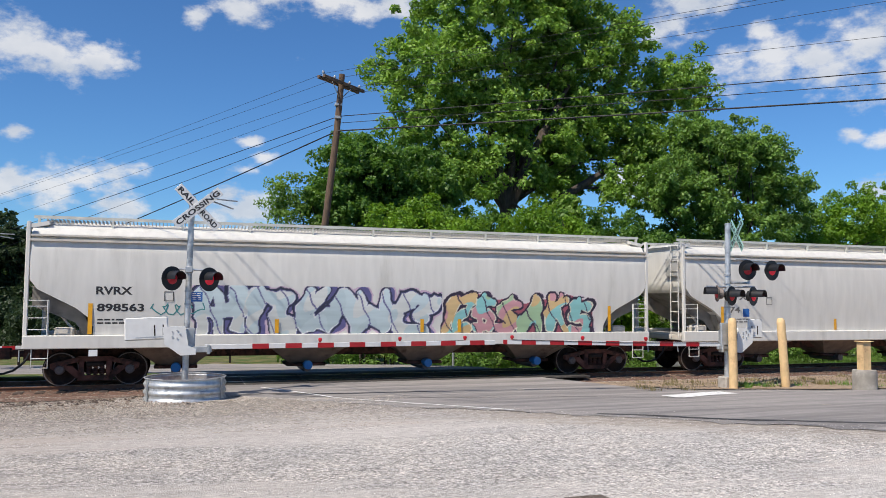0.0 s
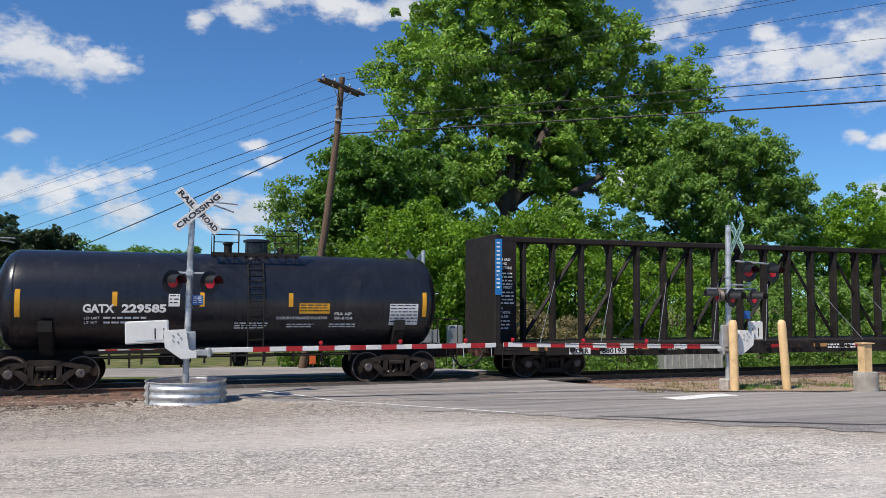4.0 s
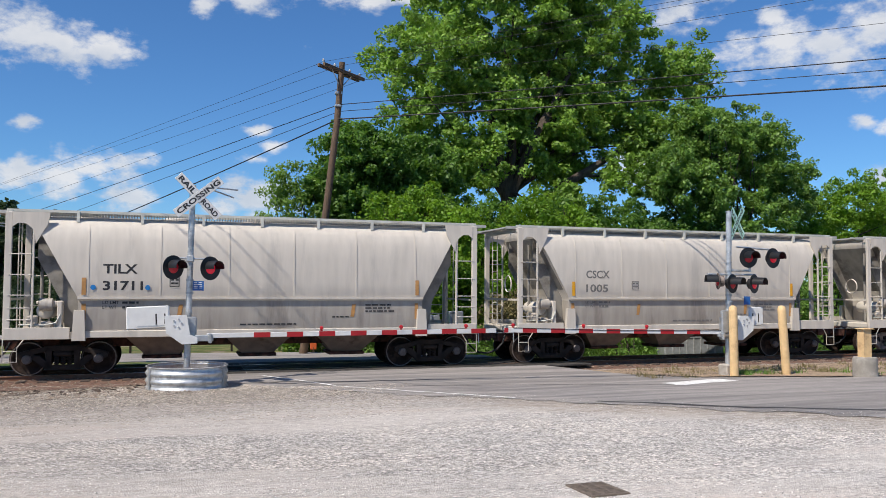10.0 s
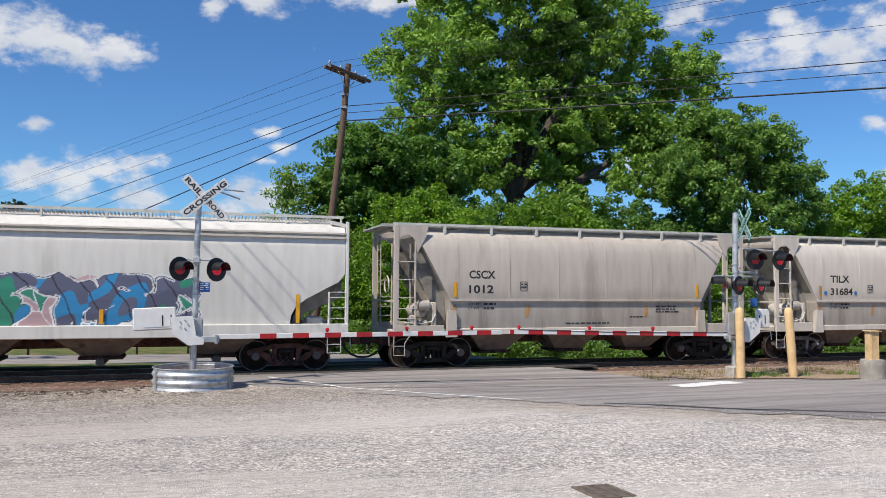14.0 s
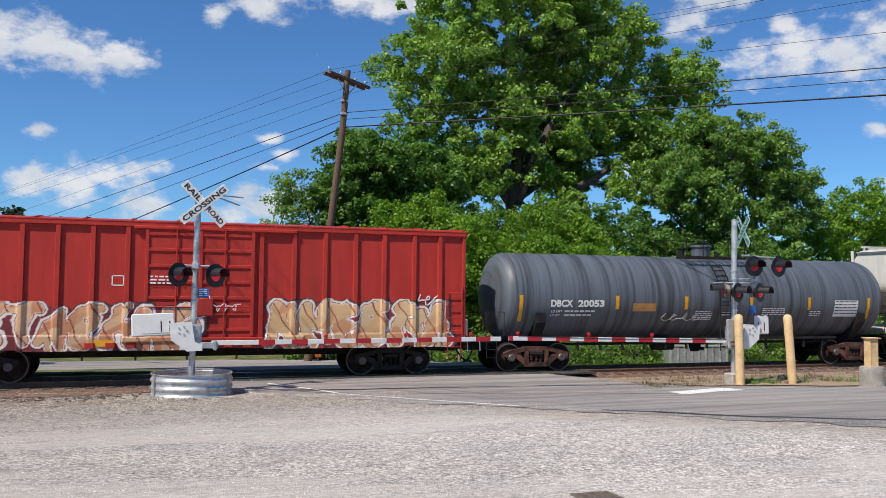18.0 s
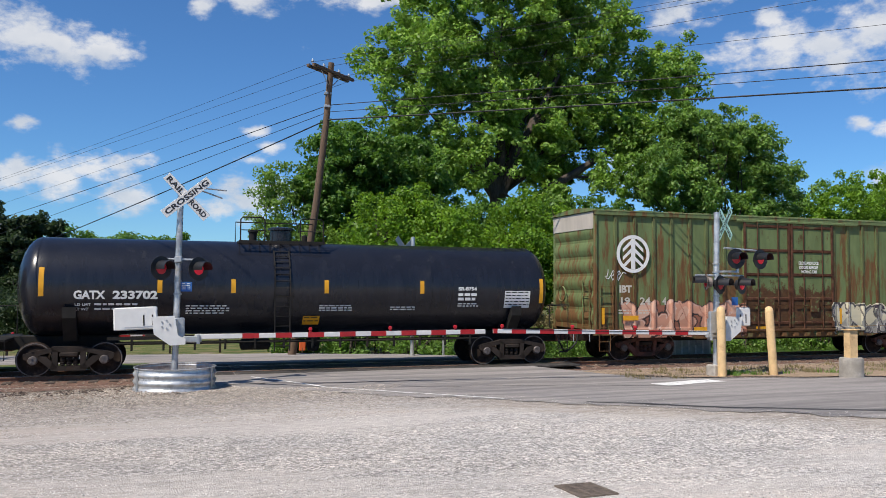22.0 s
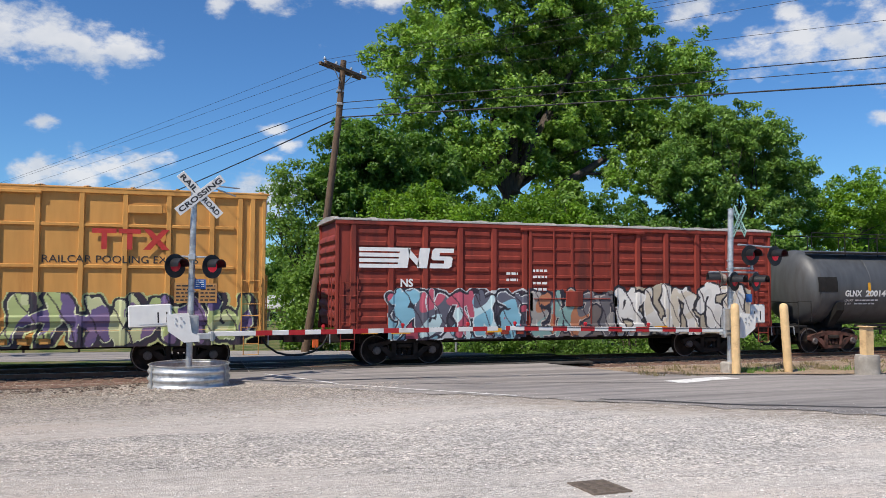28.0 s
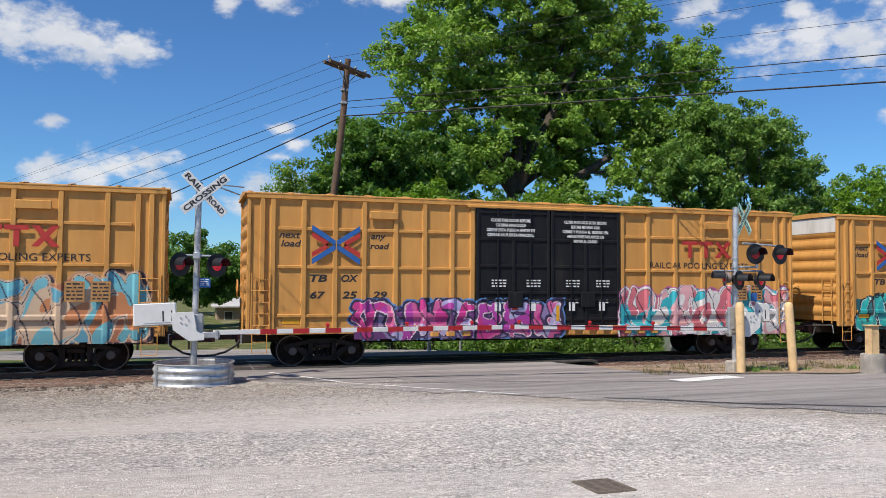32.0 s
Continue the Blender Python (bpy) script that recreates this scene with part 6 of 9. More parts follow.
def ladder(car, x, y, z0, z1, w, material, rungs=None, along="x", name="ladder"):
    m = Mesh()
    k = rungs or max(2, round((z1 - z0) / 0.36))
    for s in (-w / 2, w / 2):
        a = (x + s, y, z0) if along == "x" else (x, y + s, z0)
        m.cyl(a, (a[0], a[1], z1), 0.018, n=6)
    for i in range(k):
        z = z0 + (z1 - z0) * (i + 0.5) / k
        a, b = ((x - w / 2, y, z), (x + w / 2, y, z)) if along == "x" else ((x, y - w / 2, z), (x, y + w / 2, z))
        m.cyl(a, b, 0.014, n=6)
    return part(name, m, material, car)


def stirrup(car, x, y, material, z=1.0, drop=0.55, w=0.34):
    m = Mesh().tube([(x - w / 2, y, z), (x - w / 2, y, z - drop), (x + w / 2, y, z - drop), (x + w / 2, y, z)], 0.016, 6)
    m.cyl((x - w / 2, y, z - drop * 0.5), (x + w / 2, y, z - drop * 0.5), 0.014, n=6)
    return part("step_stirrup", m, material, car)


def stripe(car, x, z0, z1, material=None, y=-1.6, w=0.11, tilt=0.0):
    m = Mesh().add([(x - w / 2, y, z0), (x + w / 2, y, z0), (x + w / 2 + tilt, y, z1), (x - w / 2 + tilt, y, z1)], [(0, 1, 2, 3)])
    return part("reflector_strip", m, material or yellow_strip, car, smooth=0)


def panel(car, x0, x1, z0, z1, y, material, name="placard", label=""):
    return part(name, Mesh().box(x0, x1, y, y + 0.003, z0, z1), material, car, label, smooth=0)


def outline_box(car, x0, x1, z0, z1, y, material, t=0.03, name="stencil_box"):
    m = Mesh()
    for a, b, c, d in ((x0, x1, z0, z0 + t), (x0, x1, z1 - t, z1), (x0, x0 + t, z0, z1), (x1 - t, x1, z0, z1)):
        m.add([(a, y, c), (b, y, c), (b, y, d), (a, y, d)], [(0, 1, 2, 3)])
    return part(name, m, material, car, smooth=0)


def paint_material():
    m = bpy.data.materials.new("spray_paint")
    m.use_nodes = True
    n, l = m.node_tree.nodes, m.node_tree.links
    a = n.new("ShaderNodeAttribute")
    a.attribute_name = "pigment"
    b = n["Principled BSDF"]
    b.inputs["Roughness"].default_value = 0.55
    t = n.new("ShaderNodeTexNoise")
    t.inputs["Scale"].default_value = 5
    r = n.new("ShaderNodeMapRange")
    r.inputs["To Min"].default_value, r.inputs["To Max"].default_value = 0.72, 1.18
    l.new(t.outputs["Fac"], r.inputs["Value"])
    x = n.new("ShaderNodeMix")
    x.data_type, x.blend_type = "RGBA", "MULTIPLY"
    x.inputs[0].default_value = 1
    l.new(a.outputs["Color"], x.inputs["A"])
    l.new(r.outputs[0], x.inputs["B"])
    l.new(x.outputs["Result"], b.inputs["Base Color"])
    return m


spray = paint_material()
SKELETONS = [[(0, 0, .1, 1), (.1, 1, .9, .9), (.9, .9, .6, .5), (.6, .5, .95, 0)], [(0, 0, .45, 1), (.45, 1, .9, 0), (.2, .4, .7, .4)], [(.9, .9, .3, 1), (.3, 1, 0, .5), (0, .5, .3, 0), (.3, 0, .9, .1)],
             [(.9, .9, .2, .9), (.2, .9, .1, .55), (.1, .55, .85, .45), (.85, .45, .7, .05), (.7, .05, 0, .1)], [(.1, 0, .1, 1), (.1, .5, .9, 1), (.3, .6, .9, 0)], [(0, 1, .1, 0), (.1, 0, .5, .5), (.5, .5, .9, 0), (.9, 0, 1, 1)],
             [(.1, 1, .1, .2), (.1, .2, .5, 0), (.5, 0, .9, .2), (.9, .2, .9, 1)], [(.1, 0, .1, 1), (.1, 1, .8, .95), (.1, .5, .6, .5), (.1, 0, .9, .05)], [(.1, 0, .1, 1), (.9, 0, .9, 1), (.1, .5, .9, .5)], [(.5, 0, .5, .9), (0, .95, 1, .95)]]


def tag_work(car, x0, x1, z0, z1, depth, seed, fills, edge, halo, letters=6, fat=0.17, shine=(0.8, 0.8, 0.8), label="sprayed lettering", back=None, step=0.024, cast=(0.035, 0.022, 0.035)):
    """Sprayed wild-style lettering as a thin coat that follows the side; depth(x, z): the side's y."""
    rng = np.random.default_rng(seed)
    xs, zs = np.arange(x0 - 0.2, x1 + 0.2, step), np.arange(z0 - 0.12, z1 + 0.15, step)
    X, Z = np.meshgrid(xs, zs)
    def jag(v):
        return np.arcsin(np.sin(v)) * 0.64
    WX = X + 0.06 * jag(3.1 * Z + seed) + 0.05 * jag(2.3 * X + seed * 2) + 0.03 * jag(9.0 * Z - 3 * X)
    WZ = Z + 0.08 * jag(2.7 * X + seed) + 0.04 * jag(8.0 * X)
    d, far = np.full(X.shape, 9.0), np.full(X.shape, 9.0)
    who = np.zeros(X.shape, int)
    cw, h = (x1 - x0) / letters, z1 - z0
    for i in range(letters):
        sk = SKELETONS[rng.integers(len(SKELETONS))]
        lean, drop = rng.uniform(-0.2, 0.3), rng.uniform(-0.06, 0.06) * h
        spike = rng.uniform(0, 1, 4)
        for a, b, c, e in sk + [(spike[0], 0.5, spike[0] * 0.6 + 0.5 * spike[1], 1.12), (spike[2], 0.45, spike[2] * 0.5 + 0.6 * spike[3], -0.1)]:
            ax, az = x0 + cw * (i + 0.08 + 0.84 * a + lean * (b - .5)), z0 + drop + h * (0.08 + 0.8 * b)
            bx, bz = x0 + cw * (i + 0.08 + 0.84 * c + lean * (e - .5)), z0 + drop + h * (0.08 + 0.8 * e)
            t = np.clip(((WX - ax) * (bx - ax) + (WZ - az) * (bz - az)) / ((bx - ax) ** 2 + (bz - az) ** 2 + 1e-6), 0, 1)
            q = np.hypot(WX - ax - t * (bx - ax), WZ - az - t * (bz - az)) * (1.0 + 0.35 * jag(5 * t + i) + (0.9 * t if abs(e - 0.5) > 0.55 else 0.0))
            t2 = np.clip(((WX - 0.09 - ax) * (bx - ax) + (WZ + 0.08 - az) * (bz - az)) / ((bx - ax) ** 2 + (bz - az) ** 2 + 1e-6), 0, 1)
            far = np.minimum(far, np.hypot(WX - 0.09 - ax - t2 * (bx - ax), WZ + 0.08 - az - t2 * (bz - az)))
            who = np.where(q < d, i, who)
            d = np.minimum(d, q)
    fat = fat * 0.8
    F = np.array(fills)
    blot = np.sin(2.1 * X + 1.7 * seed) * np.sin(3.3 * Z + seed) + 0.5 * np.sin(5.7 * X - 4.1 * Z)
    pick = (who + (blot > 0.35) + 2 * (blot < -0.75)) % len(F)
    col = F[pick] * (0.82 + 0.36 * ((Z - z0) / h))[..., None]
    mask = d < fat + 0.05
    col = np.where((d > fat + 0.05)[..., None], np.array(cast), col)
    mask |= far < fat + 0.02
    if halo is not None:
        near = np.minimum(d, far)
        mask |= near < fat + 0.10
        col = np.where(((near > fat + 0.03) & (d > fat + 0.05))[..., None], np.array(halo), col)
    col = np.where(((d > fat - 0.004) & (d < fat + 0.055))[..., None], np.array(edge), col)
    col = np.where(((d > fat - 0.05) & (d < fat - 0.022) & (blot > -0.1))[..., None], np.array(shine), col)
    col = np.where(((np.abs(np.sin(4.3 * WX + 2.2 * WZ + seed)) < 0.09) & (d < fat - 0.03))[..., None], np.array(cast), col)
    col = np.where(((d > fat - 0.022) & (d <= fat - 0.004))[..., None], np.array(cast), col)
    if back is not None:
        rim = z0 + h * (0.93 + 0.08 * np.sin(1.9 * X + seed) + 0.05 * np.sin(6.1 * X))
        cloud = (Z < rim) & (X > x0) & (X < x1) & (Z > z0 - 0.05)
        tones = np.atleast_2d(np.array(back, float))
        k = letters * 5
        sx, sz, st = rng.uniform(x0, x1, k), rng.uniform(z0, z1, k), rng.uniform(0.5, 2.0, k)
        gap = np.stack([np.abs((WX - sx[i]) * st[i]) + np.abs(WZ - sz[i] + 0.4 * (WX - sx[i])) for i in range(k)])
        near = np.partition(gap, 1, axis=0)
        ground_tone = tones[np.argmin(gap, axis=0) % len(tones)] * (0.8 + 0.3 * ((Z - z0) / h))[..., None]
        if len(tones) > 1:
            ground_tone = np.where((near[1] - near[0] < 0.035)[..., None], np.array(edge), ground_tone)
        col = np.where((cloud & (d > fat + 0.05))[..., None], ground_tone, col)
        brim = cloud & (Z > rim - 0.045) & (d > fat + 0.05)
        if halo is not None:
            col = np.where(brim[..., None], np.array(halo), col)
        mask |= cloud
    mask &= (Z > z0 - 0.1)
    ok = mask[:-1, :-1] & mask[1:, :-1] & mask[:-1, 1:] & mask[1:, 1:]
    Y = depth(X, Z) - 0.004
    idx = np.arange(X.size).reshape(X.shape)
    faces = np.stack([idx[:-1, :-1][ok], idx[:-1, 1:][ok], idx[1:, 1:][ok], idx[1:, :-1][ok]], 1)
    used, inv = np.unique(faces, return_inverse=True)
    faces = inv.reshape(-1, 4)
    co = np.stack([X.ravel(), Y.ravel(), Z.ravel()], 1)[used]
    cc = np.concatenate([np.clip(col.reshape(-1, 3)[used], 0, 1), np.ones((len(used), 1))], 1)
    me = bpy.data.meshes.new("graffiti")
    me.vertices.add(len(co))
    me.vertices.foreach_set("co", co.astype(np.float32).ravel())
    me.loops.add(faces.size)
    me.loops.foreach_set("vertex_index", faces.astype(np.int32).ravel())
    me.polygons.add(len(faces))
    me.polygons.foreach_set("loop_start", np.arange(0, faces.size, 4, dtype=np.int32))
    me.update(calc_edges=True)
    at = me.attributes.new("pigment", "FLOAT_COLOR", "POINT")
    at.data.foreach_set("color", cc.astype(np.float32).ravel())
    me.materials.append(spray)
    return part("graffiti", me, None, car, label)


def scribble(car, x0, x1, z0, z1, y, material, seed, width=0.018, loops=5):
    """A hand-drawn looping tag: one thin painted line that follows the side."""
    rnd = random.Random(seed)
    pts, n = [], loops * 9
    a, b, c = rnd.uniform(0, 6), rnd.uniform(0.6, 1.2), rnd.uniform(1.6, 2.6)
    for i in range(n + 1):
        t = i / n
        w = 2 * math.pi * loops * t
        pts.append((x0 + (x1 - x0) * (t + 0.45 / loops * math.sin(w + a)), (z0 + z1) / 2 + (z1 - z0) / 2 * (0.6 * math.cos(w) + 0.4 * math.sin(c * w + a) * b)))
    m, rows = Mesh(), []
    for i, (x, z) in enumerate(pts):
        p, q = pts[max(i - 1, 0)], pts[min(i + 1, n)]
        d = Vector((q[0] - p[0], q[1] - p[1])).normalized() * width
        rows.append([(x - d.y, (y(z) if callable(y) else y) - 0.005, z + d.x), (x + d.y, (y(z) if callable(y) else y) - 0.005, z - d.x)])
    m.loft(rows, caps=False, close=False)
    return part("scrawled_tag", m, material, car, "thin scrawled spray tag", smooth=0)


# -- small covered hoppers --


def shell(prof, xl, xr):
    """A hopper body: half profile (y, z) from sill to roof, mirrored; xl(z), xr(z) give its sloping ends."""
    m = Mesh()
    full = [(-y, z) for y, z in prof] + [(y, z) for y, z in reversed(prof)]
    k = len(full)
    left, right = [(xl(z), y, z) for y, z in full], [(xr(z), y, z) for y, z in full]
    m.loft([left, right], caps=False)
    for ring, flip in ((left, 0), (right, 1)):
        fs = []
        for i in range(k // 2 - 1):
            q = (i, i + 1, k - 2 - i, k - 1 - i)
            fs.append(q if flip else q[::-1])
        m.add(ring, fs)
    return m


def lerp_at(z, pts):
    return float(np.interp(z, [p[0] for p in pts], [p[1] for p in pts]))


bay_brown = surface("dusty_brown_hopper_bay", (0.225, 0.170, 0.135), 0.75, vary=0.2, scale=3, stain=(0.11, 0.075, 0.055), stain_scale=1.6, spec=0.2)
SIDE_A = [(1.46, 1.18), (1.50, 1.30), (1.50, 2.06), (1.545, 2.16), (1.56, 2.6), (1.56, 3.3), (1.53, 3.7), (1.46, 4.0), (1.36, 4.18), (1.22, 4.28), (0.8, 4.36)]


def side_a(z):
    return -float(np.interp(z, [p[1] for p in SIDE_A], [p[0] for p in SIDE_A]))


def funnel(car, x, w, top, bottom, material, depth=1.05):
    m = Mesh()
    m.loft([[(x - w / 2, -depth, top), (x + w / 2, -depth, top), (x + w / 2, depth, top), (x - w / 2, depth, top)], [(x - w * 0.2, -0.45, bottom), (x + w * 0.2, -0.45, bottom), (x + w * 0.2, 0.45, bottom), (x - w * 0.2, 0.45, bottom)]])
    part("hopper_bay", m, material, car)
    g = Mesh().soft(x - w * 0.24, x + w * 0.24, -0.55, 0.55, bottom - 0.10, bottom, 0.02).cyl((x, -0.75, bottom - 0.05), (x, 0.75, bottom - 0.05), 0.03, n=8)
    part("outlet_gate", g, steel_brown, car)


def end_frame_a(car, half, s, paint, tank):
    """Open end platform of a covered hopper: posts, arched end hood, rungs, brake gear."""
    xo, xi = s * half, s * (half - 0.66)

    def span(p, q):
        return min(p, q), max(p, q)
    for y in (-1.5, 1.5):
        t = 0.06 if y > 0 else -0.06
        part("corner_post", Mesh().soft(*span(xo, xo - s * 0.17), *span(y, y - t * 1.6), 1.02, 4.42, 0.012), paint, car)
        part("grab_post", Mesh().soft(*span(xi, xi - s * 0.055), *span(y, y - t), 1.02, 3.96, 0.010), paint, car)
        arch = [(xo - s * 0.17, 4.42), (xi - s * 0.42, 4.42), (xi - s * 0.36, 4.10), (xi - s * 0.08, 3.58), (xi - s * 0.05, 3.88), (xi + s * 0.04, 4.02), (xi + s * 0.18, 4.12), (xo - s * 0.30, 4.12), (xo - s * 0.17, 4.02)]
        part("end_hood", Mesh().prism(arch, "y", y - 0.02, y + 0.02), paint, car)
        part("platform_side", Mesh().soft(*span(xo - s * 0.02, s * (half - 1.62)), *span(y * 0.985, y * 1.01), 1.02, 1.34, 0.01), paint, car)
        for z in (1.55, 1.86, 2.2, 2.75, 3.3):
            part("rung", Mesh().cyl((xo - s * 0.1, y, z), (xi, y, z), 0.017, n=6), paint, car)
    parts("end_beam", Mesh().box(*span(xo, xo - s * 0.1), -1.42, 1.42, 4.28, 4.40).box(*span(xo, xo - s * 0.08), -1.42, 1.42, 2.05, 2.11), paint, car)
    part("platform", Mesh().soft(*span(xo, s * (half - 1.75)), -1.46, 1.46, 1.02, 1.2, 0.02), paint, car)
    m = Mesh()
    for i in range(9):
        m.box(-0.011 + xo + s * (0.03 + i * 0.035), 0.011 + xo + s * (0.03 + i * 0.035), -1.3, 1.3, 4.40, 4.45)
    m.box(*span(xo, xo + s * 0.36), -1.34, -1.30, 4.38, 4.47).box(*span(xo, xo + s * 0.36), 1.30, 1.34, 4.38, 4.47)
    tagged(part("end_walk", m, roof_mesh, car), kind="stuff")
    ladder(car, xo - s * 0.02, 0.55, 1.05, 4.3, 0.44, paint, along="y")
    m = Mesh().tube([(xo - s * 0.52, -1.5, 1.04), (xo - s * 0.36, -1.5, 0.80), (xo - s * 0.36, -1.5, 0.44), (xo - s * 0.02, -1.5, 0.44), (xo - s * 0.02, -1.5, 1.04)], 0.016, 6).cyl((xo - s * 0.36, -1.5, 0.72), (xo - s * 0.02, -1.5, 0.72), 0.014, n=6)
    part("step_stirrup", m, paint, car)
    # Plates and stay take the grey that has the end's shade in it.
    for y in (-1.0, 1.0):
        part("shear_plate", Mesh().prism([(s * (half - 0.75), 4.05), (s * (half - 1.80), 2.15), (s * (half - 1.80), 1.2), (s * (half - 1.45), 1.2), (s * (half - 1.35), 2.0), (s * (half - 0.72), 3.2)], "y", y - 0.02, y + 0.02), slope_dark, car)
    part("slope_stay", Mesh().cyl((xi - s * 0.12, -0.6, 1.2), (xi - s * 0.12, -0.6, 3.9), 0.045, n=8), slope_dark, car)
    if tank:
        part("air_tank", Mesh().spin([(0, 0.05), (0.05, 0.20), (0.12, 0.235), (0.9, 0.235), (0.97, 0.20), (1.02, 0.05)], "y", (xi - s * 0.30, -1.15, 1.78), 18), paint, car)
        part("brake_cylinder", Mesh().spin([(0, 0.10), (0.03, 0.17), (0.34, 0.17), (0.37, 0.08), (0.6, 0.05)], "x", (xi - s * 0.05 + (0.55 if s < 0 else -0.9) * 0.2, -1.28, 1.95), 14), hopper_low, car)
        part("control_valve", Mesh().soft(*span(xi + s * 0.12, xi - s * 0.14), -1.36, -1.1, 1.36, 1.66, 0.04).soft(*span(xi - s * 0.2, xi - s * 0.5), -1.32, -1.0, 1.30, 1.50, 0.04).cyl((xi, -1.37, 1.5), (xi, -1.05, 1.5), 0.11, n=12), hopper_low, car)
        part("valve_bracket", Mesh().soft(*span(xi - s * 0.62, xi - s * 0.75), -1.38, -1.05, 1.2, 2.05, 0.02).soft(*span(xi - s * 0.1, xi - s * 0.75), -1.30, -1.22, 1.96, 2.05, 0.02), paint, car)
        m = Mesh()
        m.tube([(xi + s * 0.3, -1.40, 1.42), (xi - s * 0.3, -1.40, 1.40), (xi - s * 0.6, -1.40, 1.46), (xi - s * 0.72, -1.40, 1.7)], 0.022, 6)
        part("brake_pipe", m, frame_grey, car)
        part("brake_wheel", Mesh().spin([(0, 0.27), (0.03, 0.285), (0.05, 0.27), (0.03, 0.25)], "x", (xo + s * 0.06, -0.75, 2.6), 20, True), paint, car)


def covered_hopper(label, left, right, mark, number, paint, truck_paint, text_paint, dots=False, truck_in=1.42, group="small covered hoppers"):
    half = (right - left) / 2
    car, half = car_root("covered_hopper", label, "hopper car", left, right, (-(half - truck_in), half - truck_in), truck_paint, group)
    ends = [(1.2, half - 1.85), (2.14, half - 1.80), (4.12, half - 0.72), (4.4, half - 0.70)]

    def xr(z):
        return lerp_at(z, ends)
    up = [p for p in SIDE_A if p[1] >= 2.0]
    part("body", shell(up, lambda z: -xr(z), xr), paint, car)
    part("lower_body", shell([p for p in SIDE_A if p[1] <= 2.14], lambda z: -xr(z), xr), hopper_low, car, "dusty darker lower side")
    # Sheets laid over the sloping ends, coloured dark for the shade there.
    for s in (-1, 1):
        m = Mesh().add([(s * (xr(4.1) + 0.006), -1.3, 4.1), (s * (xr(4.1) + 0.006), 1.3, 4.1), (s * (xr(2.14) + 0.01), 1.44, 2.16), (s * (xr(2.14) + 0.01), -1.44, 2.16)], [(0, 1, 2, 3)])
        part("slope_sheet", m, slope_dark, car, "sloping end sheet in a grey darkened for shade", smooth=0)
    m = Mesh()
    for s in (-1, 1):
        m.box(-xr(2.14), xr(2.14), min(s * 1.53, s * 1.585), max(s * 1.53, s * 1.585), 2.10, 2.165)
    parts("side_rib", m, paint, car)
    m = Mesh()
    for s in (-1, 1):
        m.soft(-half + 1.7, half - 1.7, min(s * 1.42, s * 1.54), max(s * 1.42, s * 1.54), 1.05, 1.24, 0.015)
    parts("side_sill", m, hopper_grey, car)
    seams = 6
    for i in range(seams):
        x = -half + 2.05 + (2 * half - 4.1) * i / (seams - 1)
        m = Mesh()
        zs = [2.18, 2.6, 3.3, 3.7, 4.0, 4.16]
        top = [z for z in zs if abs(x) < xr(z) - 0.05]
        if len(top) > 1:
            m.loft([[(x - 0.018, side_a(z) - 0.011, z), (x + 0.018, side_a(z) - 0.011, z), (x + 0.018, side_a(z) + 0.02, z), (x - 0.018, side_a(z) + 0.02, z)] for z in top])
            part("side_seam", m, paint, car)
    for x in (-(half - 1.85), half - 1.85):
        parts("bolster_post", Mesh().prism([(x - 0.17, 0.98), (x + 0.17, 0.98), (x + 0.13, 1.80), (x - 0.13, 1.80)], "y", -1.62, -1.46).prism([(x - 0.17, 0.98), (x + 0.17, 0.98), (x + 0.13, 1.80), (x - 0.13, 1.80)], "y", 1.46, 1.62), paint, car)
    part("centre_sill", Mesh().soft(-half + 0.1, half - 0.1, -0.25, 0.25, 0.72, 1.06, 0.02), steel_brown, car)
    for x in (-2.7, 0.0, 2.7):
        funnel(car, x, 2.3, 1.2, 0.48, bay_brown)
    # roof walk with its rails and hatches
    m = Mesh()
    for s in (-1, 1):
        x = -half + 0.9
        while x < half - 0.9:
            m.box(x, x + 0.012, min(s * 0.72, s * 1.30), max(s * 0.72, s * 1.30), 4.36, 4.50)
            x += 0.075
    tagged(part("roof_grating", m, roof_mesh, car), kind="stuff")
    m = Mesh()
    for s in (-1, 1):
        m.box(-half, half, min(s * 1.31, s * 1.36), max(s * 1.31, s * 1.36), 4.44, 4.51)
        m.box(-half, half, min(s * 0.68, s * 0.72), max(s * 0.68, s * 0.72), 4.44, 4.50)
    parts("roof_walk_rail", m, frame_grey, car)
    m = Mesh()
    x = -half + 0.1
    while x <= half:
        for s in (-1, 1):
            m.box(x - 0.04, x + 0.04, min(s * 1.30, s * 1.375), max(s * 1.30, s * 1.375), 4.20, 4.50)
        x += (2 * half - 0.2) / 8
    parts("roof_walk_bracket", m, frame_grey, car)
    for i in range(5):
        part("hatch", Mesh().spin([(0, 0.42), (0.08, 0.42), (0.12, 0.36), (0.13, 0.05)], "z", (-half + 2.0 + i * (2 * half - 4) / 4, 0, 4.36), 18), paint, car)
    end_frame_a(car, half, -1, paint, True)
    end_frame_a(car, half, 1, paint, False)
    # lettering
    x = -half + 2.42
    wide = 0.88 if len(mark) == 4 else 0.7
    lettering(mark, car, x, 2.80, 0.26, wide, text_paint, side_a, 0.025)
    lettering(number, car, x, 2.34, 0.26, 0.205 * len(number), text_paint, side_a, 0.025)
    lettering("LD LMT", car, x, 1.965, 0.085, 0.42, text_paint, -1.512, 0.01)
    bars(car, x + 0.5, 2.035, 0.42, 1, text_paint, -1.512, 3, 0.06)
    lettering("LT WT", car, x, 1.835, 0.085, 0.36, text_paint, -1.512, 0.01)
    bars(car, x + 0.5, 1.905, 0.36, 1, text_paint, -1.512, 4, 0.06)
    outline_box(car, x + 1.72, x + 1.98, 2.44, 2.72, -1.572, text_paint, 0.02)
